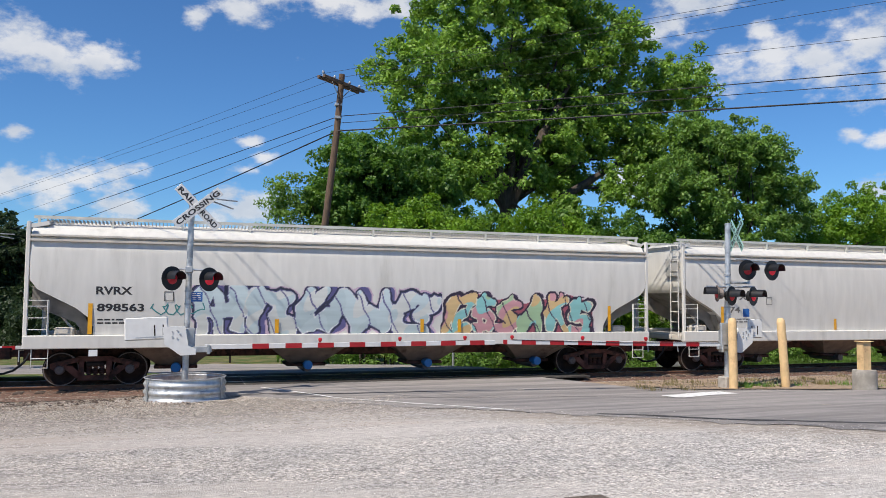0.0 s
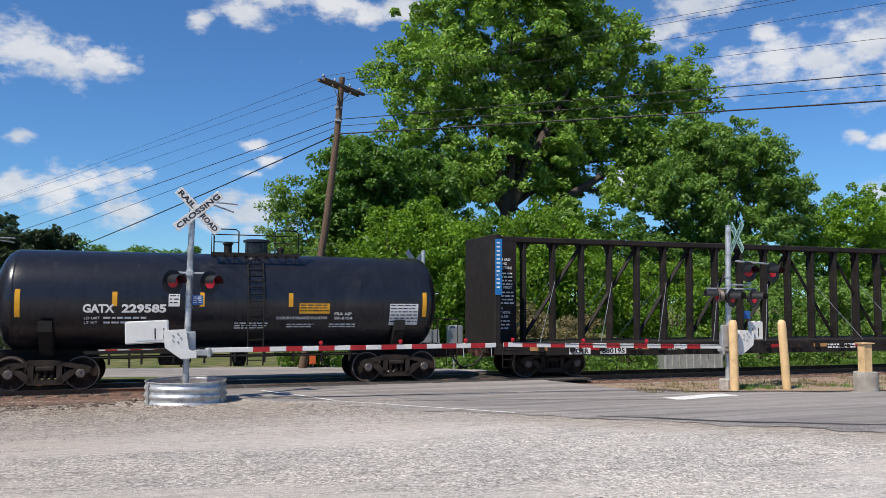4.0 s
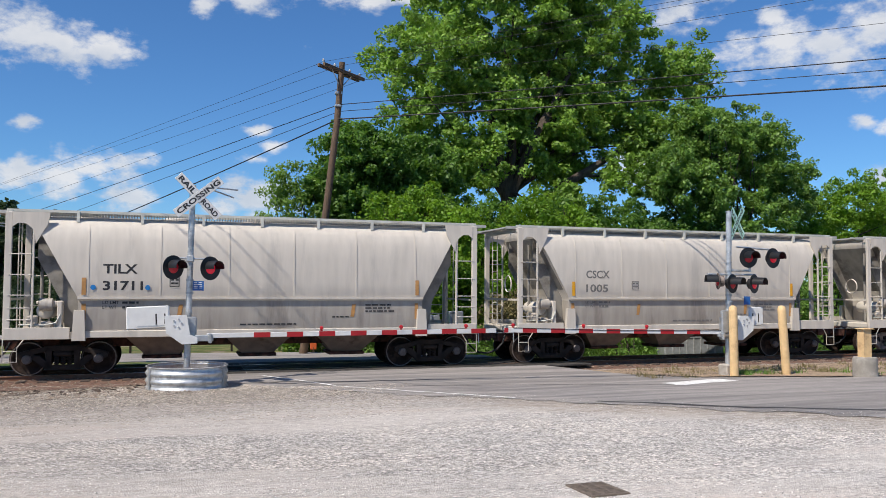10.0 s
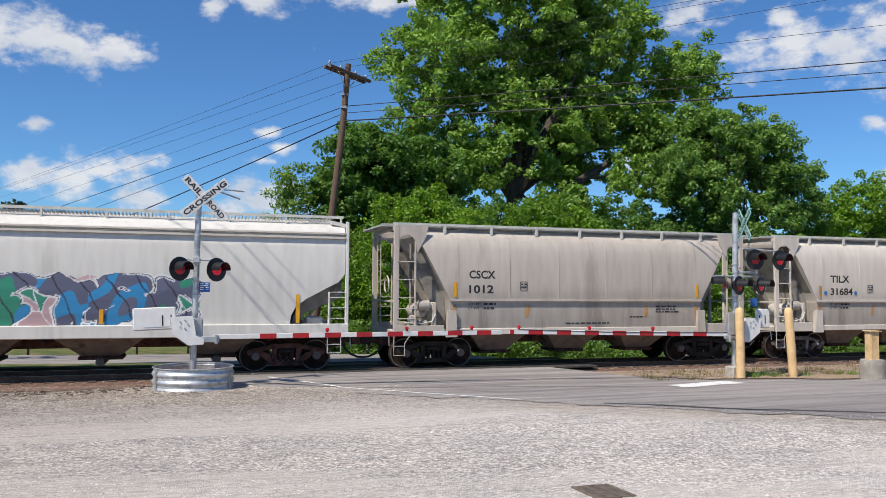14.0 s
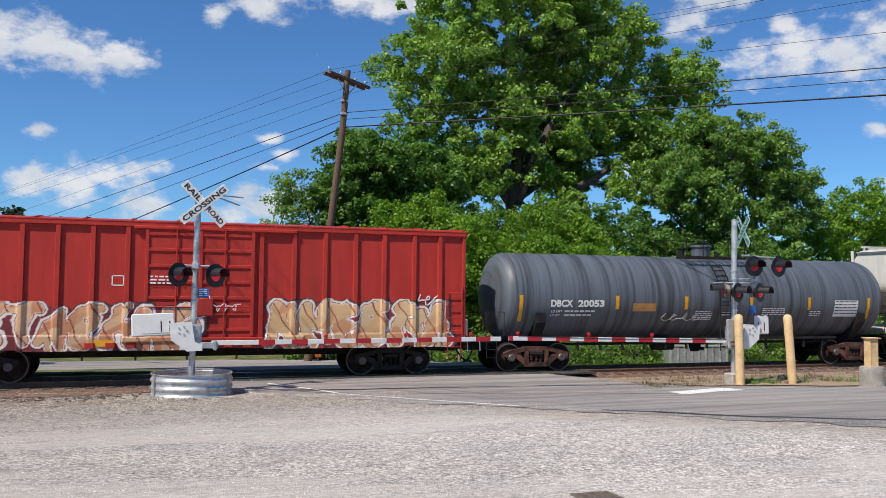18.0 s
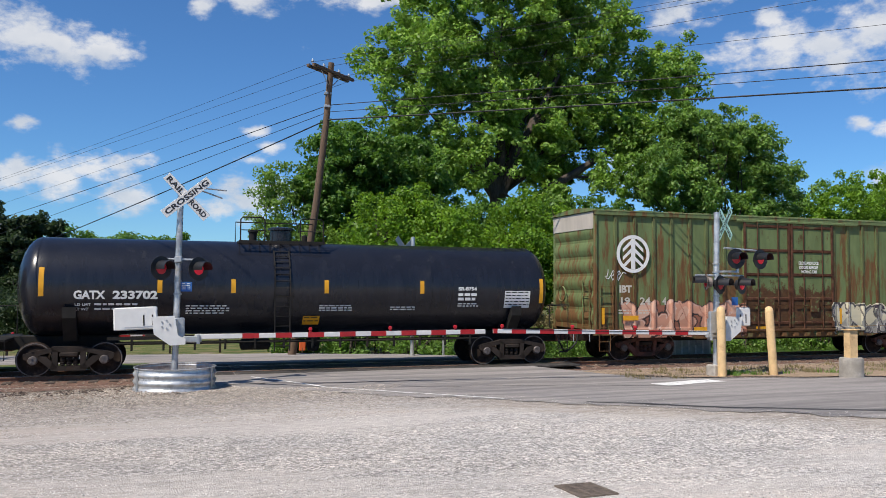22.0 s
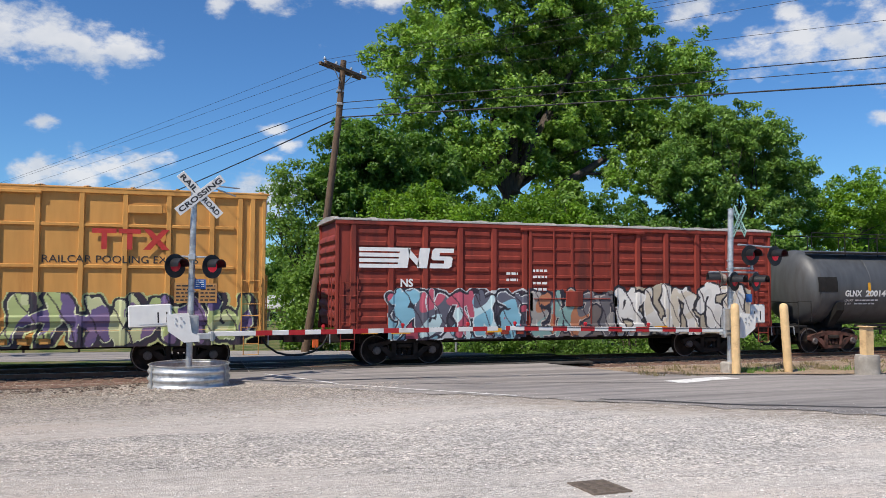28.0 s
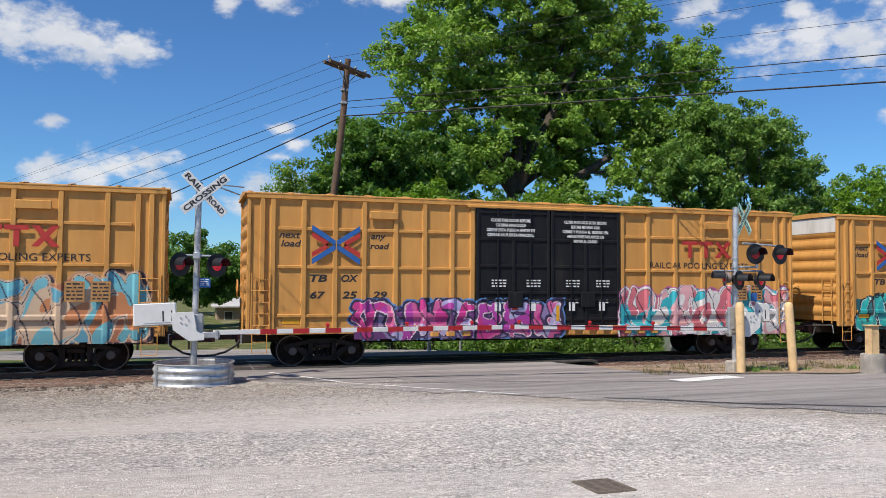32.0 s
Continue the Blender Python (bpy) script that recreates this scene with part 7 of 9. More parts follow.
    bars(car, x + 1.76, 2.66, 0.2, 2, text_paint, -1.573, 4)
    bars(car, half - 3.6, 1.95, 0.9, 3, text_paint, -1.512, 5)
    bars(car, -0.6, 1.40, 1.6, 1, text_paint, -1.512, 6)
    bars(car, half - 4.6, 1.60, 0.5, 1, text_paint, -1.512, 7)
    if dots:
        for q in (-0.24, 1.15):
            part("paint_dot", Mesh().spin([(-1.575, 0.07), (-1.572, 0.07)], "y", (x + q, 0, 2.42), 14), blue_paint, car)
    for x in (-half + 1.95, half - 2.0):
        stripe(car, x, 2.22, 2.68, faded_strip if dots else yellow_strip, y=-1.578)
        stripe(car, x, 1.50, 1.98, faded_strip, y=-1.512)
    for x in (-half + 4.4, half - 4.0):
        stripe(car, x, 1.58, 1.95, faded_strip, y=-1.512, tilt=0.05)
    return car


# -- long covered hoppers --
SIDE_B = [(1.50, 1.40), (1.52, 1.9), (1.55, 2.4), (1.57, 2.9), (1.56, 3.4), (1.53, 3.86), (1.50, 3.92), (1.46, 4.12), (1.30, 4.30), (1.0, 4.42), (0.5, 4.48)]


def side_b(z):
    return -np.interp(z, [p[1] for p in SIDE_B], [p[0] for p in SIDE_B])


def long_hopper(label, left, right, mark, number, truck_paint, text_paint, art=()):
    half = (right - left) / 2
    car, half = car_root("covered_hopper", label, "hopper car", left, right, (-(half - 1.75), half - 1.75), truck_paint, "long covered hoppers")
    ends = [(1.4, half - 1.72), (1.75, half - 1.68), (2.05, half - 1.45), (2.75, half - 0.12), (4.5, half - 0.10)]

    def xr(z):
        return lerp_at(z, ends)
    dense = []
    for (y0, z0), (y1, z1) in zip(SIDE_B, SIDE_B[1:]):
        dense.append((y0, z0))
        if z1 - z0 > 0.35:
            dense.append(((y0 + y1) / 2, (z0 + z1) / 2))
    part("body", shell(dense + [SIDE_B[-1]], lambda z: -xr(z), xr), hopper_white, car)
    # Dark sheets over the curved ends carry the shade in their colour.
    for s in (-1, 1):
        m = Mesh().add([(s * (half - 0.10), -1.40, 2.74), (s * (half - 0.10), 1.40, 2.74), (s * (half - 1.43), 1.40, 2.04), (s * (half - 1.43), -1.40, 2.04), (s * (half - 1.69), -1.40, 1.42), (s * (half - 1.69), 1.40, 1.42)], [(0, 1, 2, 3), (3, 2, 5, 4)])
        part("slope_sheet", m, slope_dark, car, "sloping end sheet in a grey darkened for shade", smooth=0)
    m = Mesh()
    for s in (-1, 1):
        m.box(-half + 0.1, half - 0.1, min(s * 1.50, s * 1.60), max(s * 1.50, s * 1.60), 3.94, 4.00)
        m.box(-half + 0.1, half - 0.1, min(s * 1.46, s * 1.585), max(s * 1.46, s * 1.585), 4.07, 4.12)
    parts("eave_rib", m, hopper_grey, car)
    m = Mesh()
    for s in (-1, 1):
        m.soft(-half, half, min(s * 1.42, s * 1.62), max(s * 1.42, s * 1.62), 1.06, 1.42, 0.02)
    parts("side_sill", m, hopper_white, car)
    part("centre_sill", Mesh().soft(-half + 0.1, half - 0.1, -0.3, 0.3, 0.72, 1.06, 0.02), steel_brown, car)
    for i in range(4):
        x = (i - 1.5) * (2 * half - 6.2) / 3.4
        funnel(car, x, 2.5, 1.1, 0.50, bay_brown, 1.2)
        if mark == "RVRX":
            part("outlet_cap", Mesh().spin([(-0.98, 0.04), (-0.97, 0.13), (-0.80, 0.14), (-0.55, 0.11)], "y", (x, 0, 0.46), 16), blue_paint, car, "bright blue outlet cap")
        part("outlet_pipe", Mesh().spin([(-0.75, 0.12), (-0.5, 0.14), (0.5, 0.14), (0.75, 0.12)], "y", (x, 0, 0.36), 12), bearing_blue, car)
    for s in (-1, 1):
        xo = s * half
        for y in (-1.05, 1.05):
            part("shear_plate", Mesh().prism([(xo - s * 0.12, 2.72), (xo - s * 1.45, 2.02), (xo - s * 1.70, 1.42), (xo - s * 1.45, 1.42), (xo - s * 1.2, 1.75), (xo - s * 0.12, 2.2)], "y", y - 0.02, y + 0.02), slope_dark, car)
        for y in (-1.52, 1.52):
            part("corner_post", Mesh().soft(min(xo, xo - s * 0.10), max(xo, xo - s * 0.10), y - 0.05, y + 0.05, 1.4, 4.46, 0.015), hopper_white, car)
        part("end_hood", Mesh().prism([(xo, 4.40), (xo - s * 0.5, 4.50), (xo - s * 0.5, 4.40), (xo - s * 0.1, 4.30)], "y", -1.3, 1.3), hopper_white, car)
        part("vent_screen", Mesh().box(min(xo - s * 0.02, xo + s * 0.01), max(xo - s * 0.02, xo + s * 0.01), -1.25, -0.55, 3.35, 3.95), roof_mesh, car)
        ladder(car, xo - s * 0.33, -1.56, 1.42, 2.35, 0.5, hopper_white, 3)
        ladder(car, xo + s * 0.03, -1.1, 1.2, 4.4, 0.45, hopper_white, along="y")
        part("grab_rail", Mesh().tube([(xo - s * 0.02, -1.54, 2.35), (xo - s * 0.6, -1.54, 2.35), (xo - s * 0.6, -1.54, 1.42)], 0.018, 6), hopper_white, car)
        stirrup(car, xo - s * 0.42, -1.56, hopper_white, 1.06, 0.5, 0.4)
        part("end_platform", Mesh().soft(min(xo, xo - s * 1.8), max(xo, xo - s * 1.8), -1.5, 1.5, 1.1, 1.3, 0.02), hopper_grey, car)
        part("brace", Mesh().cyl((xo - s * 0.3, -0.9, 2.6), (xo - s * 1.3, -0.9, 1.35), 0.04, n=6), hopper_grey, car)
        parts("brake_gear", Mesh().soft(min(xo - s * 0.7, xo - s * 1.2), max(xo - s * 0.7, xo - s * 1.2), -1.25, -0.75, 1.3, 1.62, 0.04).spin([(0, .1), (.04, .16), (.5, .16), (.54, .1)], "y", (xo - s * 1.4, -0.6, 1.5), 14), hopper_grey, car)
    m = Mesh()
    for s in (-1, 1):
        m.box(-half + 0.1, half - 0.1, min(s * 1.06, s * 1.12), max(s * 1.06, s * 1.12), 4.58, 4.66)
        x = -half + 0.2
        while x < half - 0.1:
            m.box(x, x + 0.05, min(s * 1.04, s * 1.14), max(s * 1.04, s * 1.14), 4.34, 4.60)
            x += (2 * half - 0.4) / 10
    parts("roof_walk_rail", m, frame_grey, car)
    m = Mesh()
    x = -half + 0.4
    while x < half - 0.4:
        m.box(x, x + 0.012, -1.05, -0.45, 4.50, 4.58)
        m.box(x, x + 0.012, 0.45, 1.05, 4.50, 4.58)
        x += 0.10
    tagged(part("roof_grating", m, roof_mesh, car), kind="stuff")
    part("hatch", Mesh().soft(-half + 1, half - 1, -0.3, 0.3, 4.46, 4.56, 0.03), hopper_white, car)
    x = -half + 1.75
    lettering(mark, car, x, 2.52, 0.22, 0.92, text_paint, lambda q: float(side_b(q)), 0.03)
    lettering(number, car, x + 0.03, 2.06, 0.22, 0.2 * len(number), text_paint, lambda q: float(side_b(q)), 0.03)
    bars(car, x + 0.05, 1.86, 0.95, 2, text_paint, lambda q: float(side_b(q)), 3)
    outline_box(car, x + 1.75, x + 2.0, 2.35, 2.62, -1.566, text_paint, 0.02)
    for q in (-half + 1.62, half - 1.5):
        stripe(car, q, 1.45, 2.28, y=-1.552)
    for q in (-half + 6.6, half - 6.8, -half + 11.0):
        stripe(car, q, 1.45, 1.85, y=-1.562)
    part("sill_tag", Mesh().box(-half + 1.62, -half + 1.84, -1.625, -1.60, 0.86, 1.03), white_paint, car)
    for a in art:
        tag_work(car, *a[:4], lambda X, Z: np.minimum(side_b(Z), -1.50), *a[4:])
    return car


# -- tank cars --


def tank_car(label, left, right, mark, number, paint, truck_paint, text_paint, r=1.42, zc=2.46, ladder_x=0.0, strips=(), rail=False, spill=None, placards=(), prints=(), text_x=None, dome=0.35, tags=(), gap=0.98, rusty_end=False):
    """left, right: the ends of the tank's heads."""
    half = (right - left) / 2
    car, ch = car_root("tank_car", label, "tank car", left - 0.55, right + 0.55, (-(half - 1.45), half - 1.45), truck_paint, "tank cars")
    prof = []
    for i in range(9):
        a = math.pi / 2 * i / 8
        prof.append((-half + 0.62 - 0.62 * math.cos(a), max(0.02, r * math.sin(a))))
    prof += [(x, r) for x in np.linspace(-half + 0.9, half - 0.9, 9)]
    for i in range(9):
        a = math.pi / 2 * i / 8
        prof.append((half - 0.62 + 0.62 * math.sin(a), max(0.02, r * math.cos(a))))
    part("tank", Mesh().spin(prof, "x", (0, 0, zc), 56), paint, car)
    k = 6 if rail else 4
    for i in range(1, k):
        x = -half + 0.6 + (2 * half - 1.2) * i / k
        part("weld_band", Mesh().spin([(-0.02, r), (-0.015, r + 0.006), (0.015, r + 0.006), (0.02, r)], "x", (x, 0, zc), 56), paint, car)
    for s in (-1, 1):
        part("head_seam", Mesh().spin([(-0.02, r), (-0.015, r + 0.007), (0.015, r + 0.007), (0.02, r)], "x", (s * (half - 0.62), 0, zc), 56), paint, car)
        part("stub_sill", Mesh().soft(min(s * ch, s * (ch - 3.2)), max(s * ch, s * (ch - 3.2)), -0.28, 0.28, 0.70, 1.08, 0.02), steel_black, car)
        part("saddle", Mesh().prism([(-1.25, zc - 0.75), (-1.42, zc - 0.55), (-1.42, zc - 0.85), (-0.9, 0.95), (0.9, 0.95), (1.42, zc - 0.85), (1.42, zc - 0.55), (1.25, zc - 0.75), (0.7, 1.12), (-0.7, 1.12)], "x", s * (half - 1.45) - 0.17, s * (half - 1.45) + 0.17), steel_black, car)
        part("end_step", Mesh().soft(min(s * ch, s * (ch - 0.5)), max(s * ch, s * (ch - 0.5)), -1.35, 1.35, 0.98, 1.06, 0.015), steel_black, car)
        m = Mesh()
        m.tube([(s * (ch - 0.1), -1.36, 1.0), (s * (ch - 0.1), -1.36, 1.95), (s * (ch - 0.75), -1.30, 1.95), (s * (ch - 0.75), -1.30, 1.2)], 0.018, 6)
        m.tube([(s * (ch - 0.12), -1.3, 1.9), (s * (ch - 0.12), 1.3, 1.9)], 0.018, 6)
        parts("end_hand_rail", m, steel_black, car)
        stirrup(car, s * (ch - 0.3), -1.36, steel_black, 1.02, 0.52)
    parts("side_pipe", Mesh().tube([(-half + 2.6, -0.9, 0.86), (half - 2.6, -0.9, 0.86)], 0.035, 6).tube([(-half + 2.6, 0.5, 0.80), (half - 2.6, 0.5, 0.80)], 0.03, 6), steel_black, car)
    part("belly_rail", Mesh().box(-half + 2.4, half - 2.4, -1.16, -1.10, 0.98, 1.06), steel_black, car)
    m = Mesh()
    x = -half + 3.0
    while x < half - 2.8:
        m.box(x, x + 0.06, -0.95, -0.88, 0.66, 1.02)
        x += 0.85
    parts("pipe_hanger", m, steel_black, car)
    part("outlet_valve", Mesh().spin([(-0.30, 0.16), (-0.1, 0.22), (0.25, 0.22), (0.3, 0.1)], "z", (0.25, 0, 0.80), 14).cyl((0.25, -0.5, 0.62), (0.25, 0.1, 0.62), 0.06, n=8), steel_black, car)
    part("brake_reservoir", Mesh().spin([(-0.45, 0.06), (-0.4, 0.17), (0.4, 0.17), (0.45, 0.06)], "x", (-1.6, -0.7, 0.78), 14), steel_black, car)
    # platform, manway, ladder, rails
    top = zc + r
    lx = ladder_x
    part("manway", Mesh().spin([(-0.15, 0.34), (dome, 0.34), (dome + 0.03, 0.40), (dome + 0.09, 0.40), (dome + 0.12, 0.3)], "z", (lx + 0.1, 0, top), 20), paint, car)
    parts("valve", Mesh().spin([(-0.1, 0.12), (0.28, 0.12), (0.30, 0.16), (0.34, 0.16), (0.36, 0.05)], "z", (lx - 0.75, 0, top), 12).spin([(-0.1, 0.09), (0.22, 0.09), (0.26, 0.03)], "z", (lx + 0.85, 0.1, top), 12), steel_black, car)
    m = Mesh()
    for i in range(9):
        x = lx - 1.2 + i * 0.3
        m.box(x, x + 0.03, -1.0, -0.42, top - 0.06, top - 0.01)
    m.box(lx - 1.25, lx + 1.3, -1.04, -0.98, top - 0.08, top).box(lx - 1.25, lx + 1.3, -0.45, -0.40, top - 0.08, top)
    part("platform", m, steel_black, car)
    m = Mesh()
    arc = [(-(r + 0.05) * math.sin(a), zc + (r + 0.05) * math.cos(a)) for a in (radians(q) for q in range(38, 96, 8))]
    arc += [(-(r + 0.05), zc - 0.4), (-(r + 0.05), 0.62)]
    for s in (-0.22, 0.22):
        m.tube([(lx + s, y, z) for y, z in arc], 0.022, 6)
    path = [Vector((0, y, z)) for y, z in arc]
    for a, b in zip(path, path[1:]):
        q = max(1, round((b - a).length / 0.3))
        for i in range(q):
            p = a.lerp(b, (i + 0.5) / q)
            m.cyl((lx - 0.22, p.y, p.z), (lx + 0.22, p.y, p.z), 0.016, n=6)
    part("side_ladder", m, steel_black, car)
    m = Mesh()
    if rail:
        for y in (-0.95, 0.95):
            m.tube([(-half + 0.6, y, top + 0.02), (-half + 0.6, y, top + 0.62), (half - 0.35, y, top + 0.62), (half - 0.35, y, top + 0.02)], 0.022, 6)
            for i in range(1, 9):
                x = -half + 0.6 + i * (2 * half - 1) / 9
                m.tube([(x, y, top - 0.25), (x, y, top + 0.62)], 0.02, 6)
        parts("roof_rail", m, steel_black, car)
        parts("roof_walk", Mesh().box(-half + 0.5, half - 0.3, -1.05, -0.7, top - 0.16, top - 0.10).box(-half + 0.5, half - 0.3, 0.7, 1.05, top - 0.16, top - 0.10), steel_black, car)
    else:
        for x in (lx - 1.2, lx + 0.55):
            m.tube([(x, -1.0, top - 0.1), (x, -1.0, top + 0.62), (x + 0.08, -1.0, top + 0.68), (x + 0.62, -1.0, top + 0.68), (x + 0.7, -1.0, top + 0.62), (x + 0.7, -1.0, top - 0.1)], 0.02, 6)
            m.tube([(x, -1.0, top + 0.3), (x + 0.7, -1.0, top + 0.3)], 0.016, 6)
        m.tube([(lx - 1.2, 1.0, top - 0.1), (lx - 1.2, 1.0, top + 0.68), (lx + 1.25, 1.0, top + 0.68), (lx + 1.25, 1.0, top - 0.1)], 0.02, 6)
        parts("platform_rail", m, steel_black, car)

    def skin(x0, x1, z0, z1, material, name, label="", out=0.008):
        """A decal bent round the tank."""
        m = Mesh()
        rows = []
        for i in range(7):
            z = z0 + (z1 - z0) * i / 6
            y = -math.sqrt(max(0.01, (r + out) ** 2 - (z - zc) ** 2))
            rows.append([(x0, y, z), (x1, y, z)])
        m.loft(rows, caps=False, close=False)
        return part(name, m, material, car, label)
    if spill is not None:
        rnd = random.Random(31)
        runs = [(spill, 1.0, 6, 128), (spill - 0.5, 0.55, 8, 110), (spill + 0.55, 0.5, 8, 120)] + [(spill + rnd.gauss(0, 0.8), rnd.uniform(0.03, 0.13), rnd.uniform(8, 24), rnd.uniform(48, 132)) for _ in range(34)]
        for k, (x0, w, a0, a1) in enumerate(runs):
            m = Mesh()
            rows = []
            out = r + 0.004 + 0.0006 * (k % 7)
            for i in range(10):
                ang = radians(a0 + (a1 - a0) * i / 9)
                q = w * (1.0 - 0.55 * i / 9) + 0.01 * math.sin(3.0 * i + k)
                rows.append([(x0 - q, -out * math.sin(ang), zc + out * math.cos(ang)), (x0 + q, -out * math.sin(ang), zc + out * math.cos(ang))])
            m.loft(rows, caps=False, close=False)
            part("spill_stain", m, tank_spill, car, "brown spill run down from the manway")
    if rusty_end:
        part("rusted_head", Mesh().spin([(a, q + 0.005) for a, q in prof[:9]], "x", (0, 0, zc), 56), tank_rust, car, "rust-brown tank head")

    def y_at(z):
        return -math.sqrt((r + 0.010) ** 2 - (z - zc) ** 2)
    x = (-half + 1.4) if text_x is None else text_x
    for word, x0, w in ((mark, x, 0.80), (number, x + gap, 0.195 * len(number))):
        p = lettering(word, car, x0, 2.12, 0.24, w, text_paint, y_at, 0.042)
    for word, z, w in (("LD LMT", 1.94, 0.40), ("LT WT", 1.81, 0.34)):
        lettering(word, car, x + 0.03, z, 0.075, w, text_paint, y_at, 0.02)
        bars(car, x + 0.52, z + 0.07, 1.1, 1, text_paint, y_at, len(word), 0.055)
    for i, (q, w) in enumerate(tags):
        scribble(car, q, q + w, 1.62, 1.95, y_at, faded_white, 60 + i + len(number), 0.012, 4)
    for q, z0, z1 in strips:
        skin(q - 0.065, q + 0.065, z0, z1, yellow_strip, "reflector_strip")
    for x0, x1, z0, z1, kind in placards:
        skin(x0, x1, z0, z1, {"w": white_paint, "y": yellow_strip, "k": steel_black, "f": faded_strip}[kind], "placard", out=0.010)
        if kind in "wy":
            n = max(2, round((z1 - z0) / 0.11))
            bars(car, x0 + 0.03, z1 - 0.03, x1 - x0 - 0.06, n, black_paint, y_at, 5, 0.035, (z1 - z0 - 0.06) / n - 0.035, "small_print")
    for i, (x0, z1, w, n) in enumerate(prints):
        bars(car, x0, z1, w, n, text_paint, y_at, 9 + i, 0.035, 0.035)
    return car


# -- boxcars --


def box_car(label, left, right, top, bottom, paint, roof_paint, posts, doors, truck_paint, end_ribs=8, rails=(), corrugated=False, truck_in=2.3, post_w=0.16, post_d=0.075, high=False, door_paint=None, sill_rail=True, end_paint=None, end_cap=None, roof_over=0.06, post_paint=None, bar_paint=None):
    """posts: where the side posts stand; doors: spans (x0, x1) of door leaves."""
    half = (right - left) / 2
    car, half = car_root("boxcar", label, "boxcar", left, right, (-(half - truck_in), half - truck_in), truck_paint, "boxcars")
    Y = 1.46
    part("body", Mesh().box(-half + 0.08, half - 0.08, -Y, Y, bottom + 0.18, top - 0.06), paint, car, smooth=0)
    m = Mesh()
    for s in (-1, 1):
        m.soft(-half, half, min(s * 1.44, s * 1.55), max(s * 1.44, s * 1.55), top - 0.16, top - 0.02, 0.015)
    parts("top_chord", m, paint, car)
    m = Mesh()
    for s in (-1, 1):
        q = [(-half, bottom + 0.22), (-half, bottom), (-half + 3.4, bottom), (-half + 4.0, bottom - 0.16), (half - 4.0, bottom - 0.16), (half - 3.4, bottom), (half, bottom), (half, bottom + 0.22)]
        m.prism(q, "y", min(s * 1.45, s * 1.50), max(s * 1.45, s * 1.50))
    parts("side_sill", m, paint, car)
    prof = [(-1.56, top - 0.03), (-1.56, top + 0.0), (-0.8, top + 0.10), (0, top + 0.14), (0.8, top + 0.10), (1.56, top + 0.0), (1.56, top - 0.03)]
    part("roof", Mesh().loft([[(x, y, z) for y, z in prof] for x in (-half - roof_over, half + roof_over)]), roof_paint, car)
    n = int(2 * half / 1.15)
    for i in range(n + 1):
        x = -half + 0.12 + (2 * half - 0.24) * i / n
        part("roof_seam", Mesh().loft([[(x + d, y * 0.985, z + 0.035) for y, z in prof[1:-1]] + [(x + d, y * 0.985, z - 0.01) for y, z in reversed(prof[1:-1])] for d in (-0.035, 0.035)]), roof_paint, car)
    for x in posts:
        for s in (-1, 1):
            m = Mesh().prism([(x - post_w / 2, s * (Y - 0.01)), (x + post_w / 2, s * (Y - 0.01)), (x + post_w * 0.34, s * (Y + post_d)), (x - post_w * 0.34, s * (Y + post_d))], "z", bottom + 0.05, top - 0.14)
            part("side_post", m, post_paint or paint, car)
    for z in rails:
        m = Mesh()
        spans = [(-half + 0.9, doors[0][0] - 0.1), (doors[-1][1] + 0.1, half - 0.9)]
        for a, b in spans:
            for s in (-1, 1):
                m.soft(a, b, min(s * (Y - 0.01), s * (Y + 0.06)), max(s * (Y - 0.01), s * (Y + 0.06)), z - 0.05, z + 0.05, 0.015)
        parts("side_rail", m, paint, car)
    if corrugated:
        allp = [-half + 0.15] + sorted(posts) + [half - 0.15]
        for a, b in zip(allp, allp[1:]):
            if any(a < (d[0] + d[1]) / 2 < b for d in doors) or b - a < 0.5:
                continue
            for i in range(corrugated):
                z = bottom + 0.38 + (top - bottom - 0.75) * i / (corrugated - 1)
                m = Mesh().prism([(-Y - 0.045, z + 0.075), (-Y - 0.045, z - 0.03), (-Y + 0.01, z - 0.10), (-Y + 0.01, z + 0.11)], "x", a + post_w / 2 + 0.06, b - post_w / 2 - 0.06)
                part("pressed_panel", m, paint, car)
    # ends
    ep = end_paint or paint
    for s in (-1, 1):
        xo = s * (half - 0.08)
        for i in range(end_ribs):
            z0 = bottom + 0.35 + (top - bottom - 0.75) * i / end_ribs
            dz = (top - bottom - 0.75) / end_ribs
            m = Mesh().prism([(xo, z0), (xo + s * 0.075, z0 + dz * 0.28), (xo + s * 0.075, z0 + dz * 0.55), (xo, z0 + dz * 0.85)], "y", -Y + 0.08, Y - 0.08)
            part("end_rib", m, ep, car)
        for y in (-Y, Y):
            part("corner_post", Mesh().soft(min(xo - s * 0.05, xo + s * 0.06), max(xo - s * 0.05, xo + s * 0.06), y - 0.06, y + 0.06, bottom, top - 0.05, 0.02), ep, car)
        if end_cap:
            part("end_top_panel", Mesh().box(min(xo, xo + s * 0.09), max(xo, xo + s * 0.09), -Y + 0.02, Y - 0.02, top - 0.62, top - 0.05), end_cap, car, "pale upper end panel")
        ladder(car, s * (half - 0.42), -Y - 0.10, bottom + 0.1, min(top - 0.6, 2.75), 0.52, ep)
        ladder(car, s * (half + 0.05), -Y + 0.42, bottom + 0.1, min(top - 0.6, 2.75), 0.45, ep, along="y")
        stirrup(car, s * (half - 0.40), -Y - 0.06, ep, bottom + 0.1, 0.62, 0.42)
        part("draft_sill", Mesh().soft(min(s * half, s * (half - 2.8)), max(s * half, s * (half - 2.8)), -0.3, 0.3, 0.68, 1.05, 0.02), steel_dark, car)
